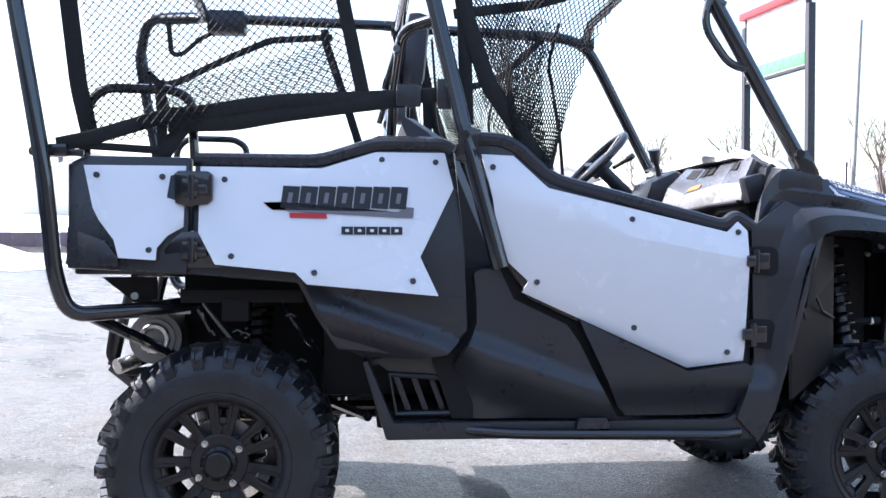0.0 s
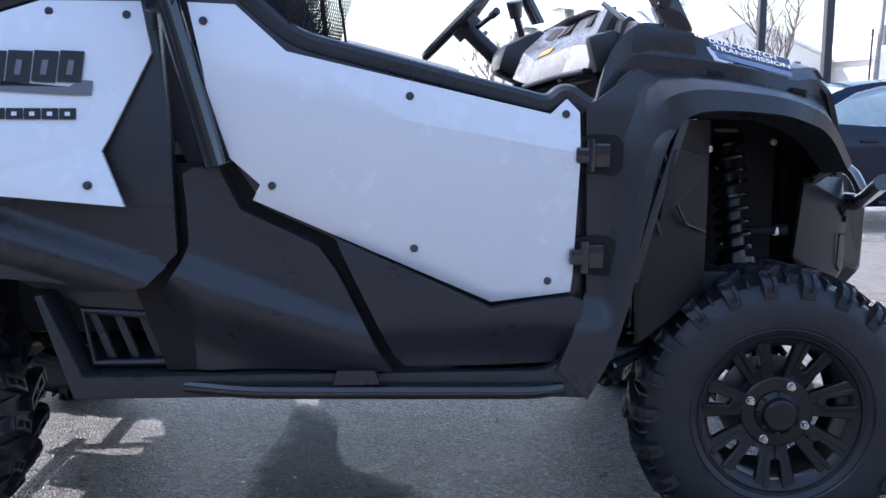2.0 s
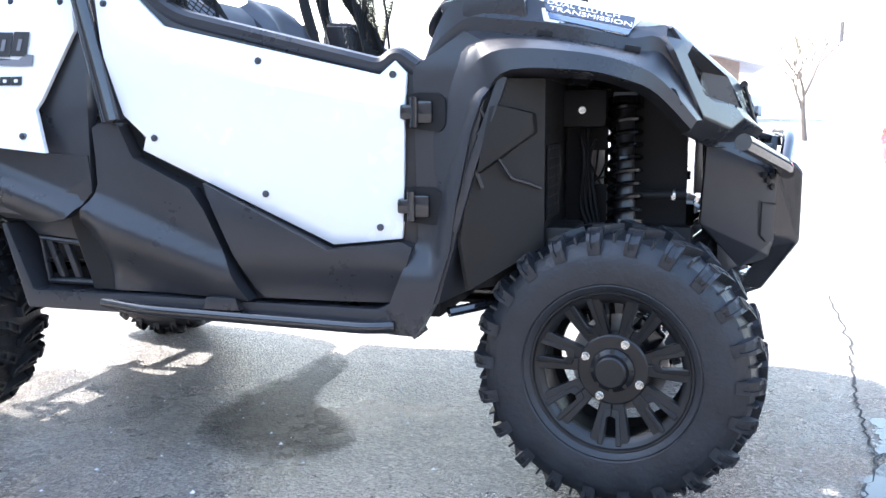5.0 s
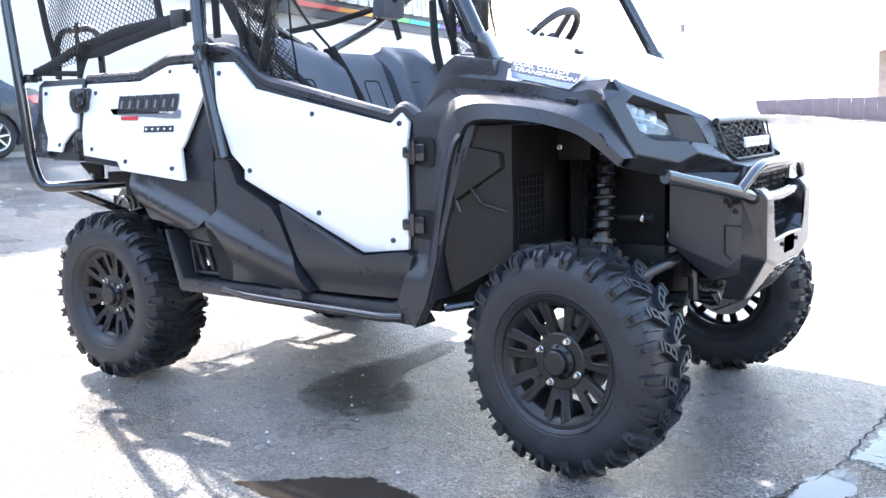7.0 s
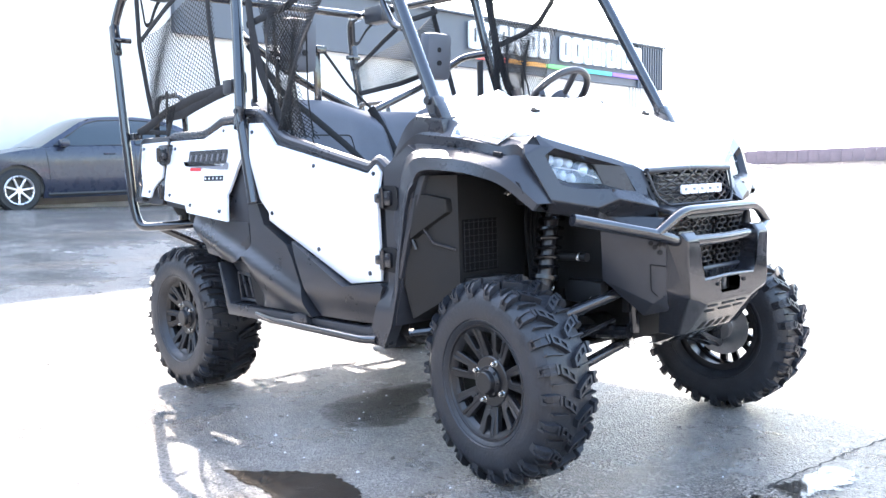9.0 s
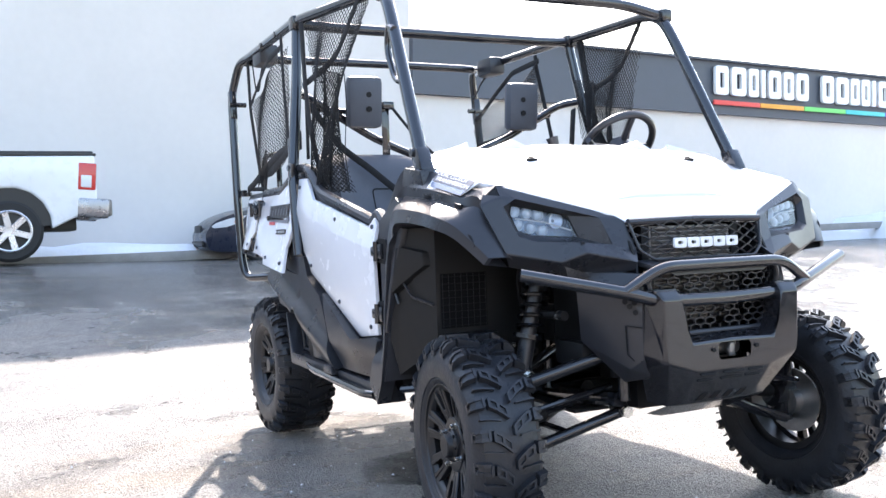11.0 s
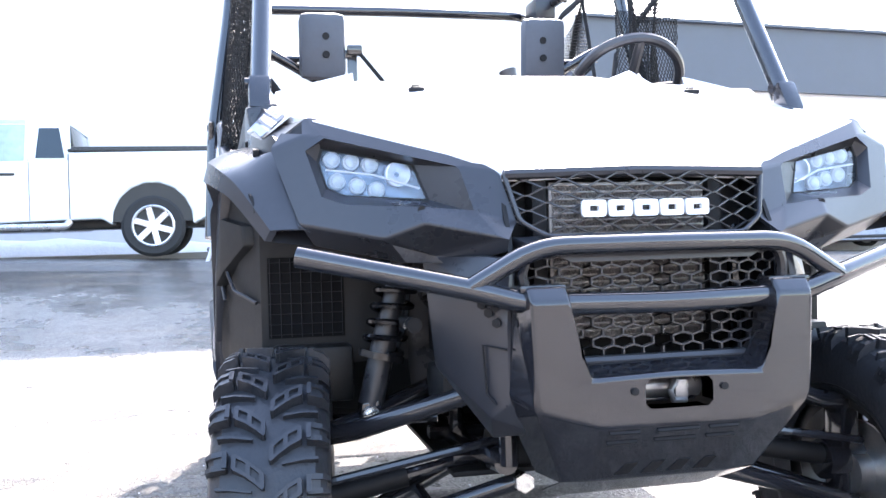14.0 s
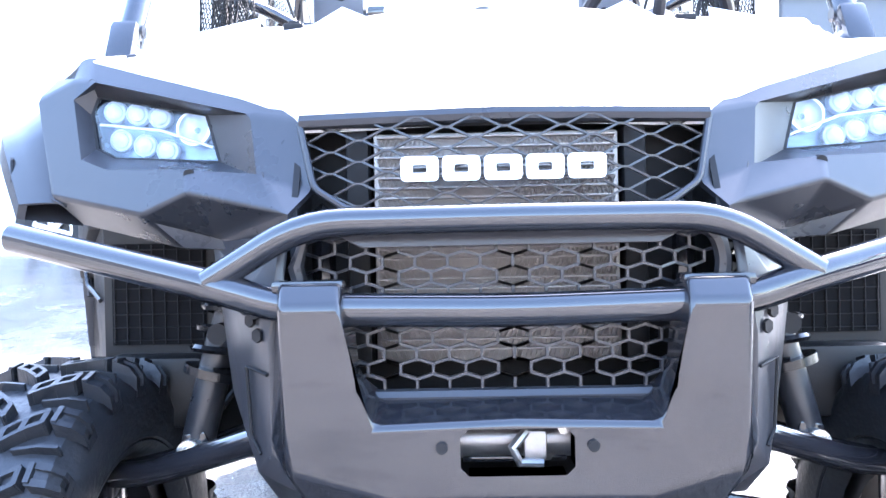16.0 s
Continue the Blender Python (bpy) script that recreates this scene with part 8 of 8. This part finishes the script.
house((14, 58, 1.3), 10, 12, 10, 3.2, 1.8, SIDING, "tan house seen through the cab", [(1.0, 2.0, 1.6, 1.2)])
FENCE = material("weathered_fence", (0.17, 0.13, 0.145), 0.85, var=0.2, scale=3)
fence = thing("fence", "weathered board fence beyond the snow", "fence", (0, 0, 0))
fb = None
for k in range(50):
    x = -27 + 0.5 * k
    yy = 38.5 + 0.03 * x
    if fb is None:
        fb = part("board", box((0, 0, 0.6), (0.495, 0.04, 1.2), None, 0.01), FENCE, fence)
        o = fb
    else:
        o = new("board", fb.data)
        o.parent = fence
    o.location = (x, yy, 0.16 + 0.04 * noise.noise((x, 0, 3)))

# ---- puddles, cracks, salt crumbs ----
WATER = material("puddle_water", (0.040, 0.034, 0.028), 0.05, var=0.45, scale=12, rough_var=0.04)
wn = WATER.node_tree
shoal, depth_of, sum_, reach = wn.nodes.new("ShaderNodeTexNoise"), wn.nodes.new("ShaderNodeAttribute"), wn.nodes.new("ShaderNodeMath"), wn.nodes.new("ShaderNodeMapRange")
shoal.inputs["Scale"].default_value, shoal.inputs["Detail"].default_value, shoal.inputs["Roughness"].default_value = 11, 8, 0.72
depth_of.attribute_name = "depth"
reach.inputs[1].default_value, reach.inputs[2].default_value = 0.86, 0.94
wn.links.new(wn.nodes.new("ShaderNodeNewGeometry").outputs["Position"], shoal.inputs["Vector"])
wn.links.new(shoal.outputs[0], sum_.inputs[0])
wn.links.new(depth_of.outputs["Fac"], sum_.inputs[1])
wn.links.new(sum_.outputs[0], reach.inputs[0])
wn.links.new(reach.outputs[0], wn.nodes["Principled BSDF"].inputs["Alpha"])


def puddle(pts, label, lift=0.003, margin=0.07, mat=WATER, deep=1.0):
    """A sheet of water whose depth runs out over a ragged shore."""
    ring = rounded([Vector((x, y_, 0)) for x, y_ in pts] + [Vector((*pts[0], 0))], 0.12, 4)[:-1]
    mid = sum(ring, Vector()) / len(ring)
    bm_ = B()
    layer = bm_.verts.layers.float.new("depth")
    rows_ = []
    for d, scale in ((0.0, None), (0.45, 1.0), (0.75, 0.62)):
        row = []
        for p in ring:
            out = (p - mid).normalized()
            q = p + out * margin if scale is None else mid + (p - mid) * scale
            v = bm_.verts.new((q.x, q.y, ground_height(q.x, q.y) + lift))
            v[layer] = d * deep
            row.append(v)
        rows_.append(row)
    n = len(ring)
    for a, b in zip(rows_, rows_[1:]):
        for k in range(n):
            bm_.faces.new((a[k], a[(k + 1) % n], b[(k + 1) % n], b[k]))
    hub = bm_.verts.new((mid.x, mid.y, ground_height(mid.x, mid.y) + lift))
    hub[layer] = 0.9 * deep
    for k in range(n):
        bm_.faces.new((rows_[-1][k], rows_[-1][(k + 1) % n], hub))
    tagged(part("puddle", bm_, mat), label, "puddle", "puddles", "structure")


puddle([(1.26, -1.26), (1.40, -1.15), (1.52, -1.05), (1.70, -1.04), (1.86, -1.13), (1.88, -1.26), (1.72, -1.35), (1.55, -1.26), (1.42, -1.28)], "still puddle mirroring the vehicle in the shade")
puddle([(2.56, -0.61), (2.60, -0.37), (2.69, -0.23), (2.76, -0.42), (2.64, -0.65)], "still dark puddle along a crack", deep=0.8)
puddle([(2.65, -0.22), (2.67, 0.0), (2.69, 0.16), (2.75, 0.20), (2.89, 0.09), (2.81, -0.06), (2.80, -0.29)], "bright lacy puddle reflecting the sky", margin=0.12, deep=0.62)
OILED = WATER.copy()
OILED.name = "soaked_asphalt"
for link in list(OILED.node_tree.nodes["Principled BSDF"].inputs["Roughness"].links):
    OILED.node_tree.links.remove(link)
OILED.node_tree.nodes["Principled BSDF"].inputs["Roughness"].default_value = 0.5
for node in OILED.node_tree.nodes:
    if node.type == "VECT_MATH":
        node.inputs[0].default_value = (0.070, 0.063, 0.056)
    if node.type == "TEX_NOISE" and node.inputs["Detail"].default_value == 8:
        node.inputs["Scale"].default_value = 7
    if node.type == "MAP_RANGE" and abs(node.inputs[1].default_value - 0.86) < 0.001:
        node.inputs[1].default_value, node.inputs[2].default_value, node.inputs[4].default_value = 0.80, 1.18, 0.62
OILED.node_tree.nodes["Principled BSDF"].inputs["Specular IOR Level"].default_value = 0.12
puddle([(0.79, 0.50), (0.90, 0.40), (0.97, 0.25), (0.97, 0.06), (1.0, -0.16), (1.20, -0.30), (1.30, -0.5), (1.15, -0.68), (0.84, -0.6), (0.74, -0.33), (0.76, -0.08), (0.81, 0.18)], "dark soaked patch of asphalt under the vehicle", 0.002, 0.04, OILED)
CRACK = material("crack_shadow", (0.02, 0.02, 0.02), 0.9, var=0.3)


def crack(pts, w):
    bm_ = B()
    fine = []
    for (xa, ya), (xb, yb) in zip(pts, pts[1:]):
        for i in range(14):
            t = i / 14
            fine.append((xa + (xb - xa) * t + 0.022 * noise.noise((xa + t * 19, ya, 2)), ya + (yb - ya) * t + 0.022 * noise.noise((xb, yb + t * 19, 5))))
    prev = None
    for i, (x, y_) in enumerate(fine):
        ww = w * (0.5 + 0.8 * abs(noise.noise((x * 9, y_ * 9, 3))))
        a = bm_.verts.new((x - ww, y_ - ww * 0.4, ground_height(x, y_) + 0.003))
        b = bm_.verts.new((x + ww, y_ + ww * 0.4, ground_height(x, y_) + 0.003))
        if prev:
            bm_.faces.new((prev[0], prev[1], b, a))
        prev = (a, b)
    tagged(part("pavement_crack", bm_, CRACK), "jagged crack in the asphalt", "crack", kind="structure")


crack([(2.35, -1.2), (2.52, -0.72), (2.66, -0.25), (2.68, 0.15), (2.72, 0.6), (2.80, 1.2), (2.84, 2.4)], 0.006)
crack([(-3.0, -2.0), (-1.6, -2.4), (0.2, -2.1), (1.2, -2.3), (2.4, -2.1)], 0.004)
rnd = random.Random(4)
verts, faces = [], []
for k in range(520):
    x, y_ = rnd.uniform(-1.5, 3.6), rnd.uniform(-2.4, 2.2)
    s_ = rnd.choice((0.002, 0.003, 0.003, 0.005)) * rnd.uniform(0.7, 1.3)
    z = ground_height(x, y_)
    i = len(verts)
    verts += [(x - s_, y_ - s_, z), (x + s_, y_ - s_ * 0.7, z), (x + s_ * 0.8, y_ + s_, z), (x - s_ * 0.9, y_ + s_ * 0.8, z), (x, y_, z + s_ * 1.3)]
    faces += [(i, i + 1, i + 4), (i + 1, i + 2, i + 4), (i + 2, i + 3, i + 4), (i + 3, i, i + 4)]
me = bpy.data.meshes.new("salt_crumbs")
me.from_pydata(verts, [], faces)
me.materials.append(SNOW)
tagged(new("salt_crumbs", me), "scattered white crumbs of salt and ice on the asphalt", "salt crumbs", kind="stuff")
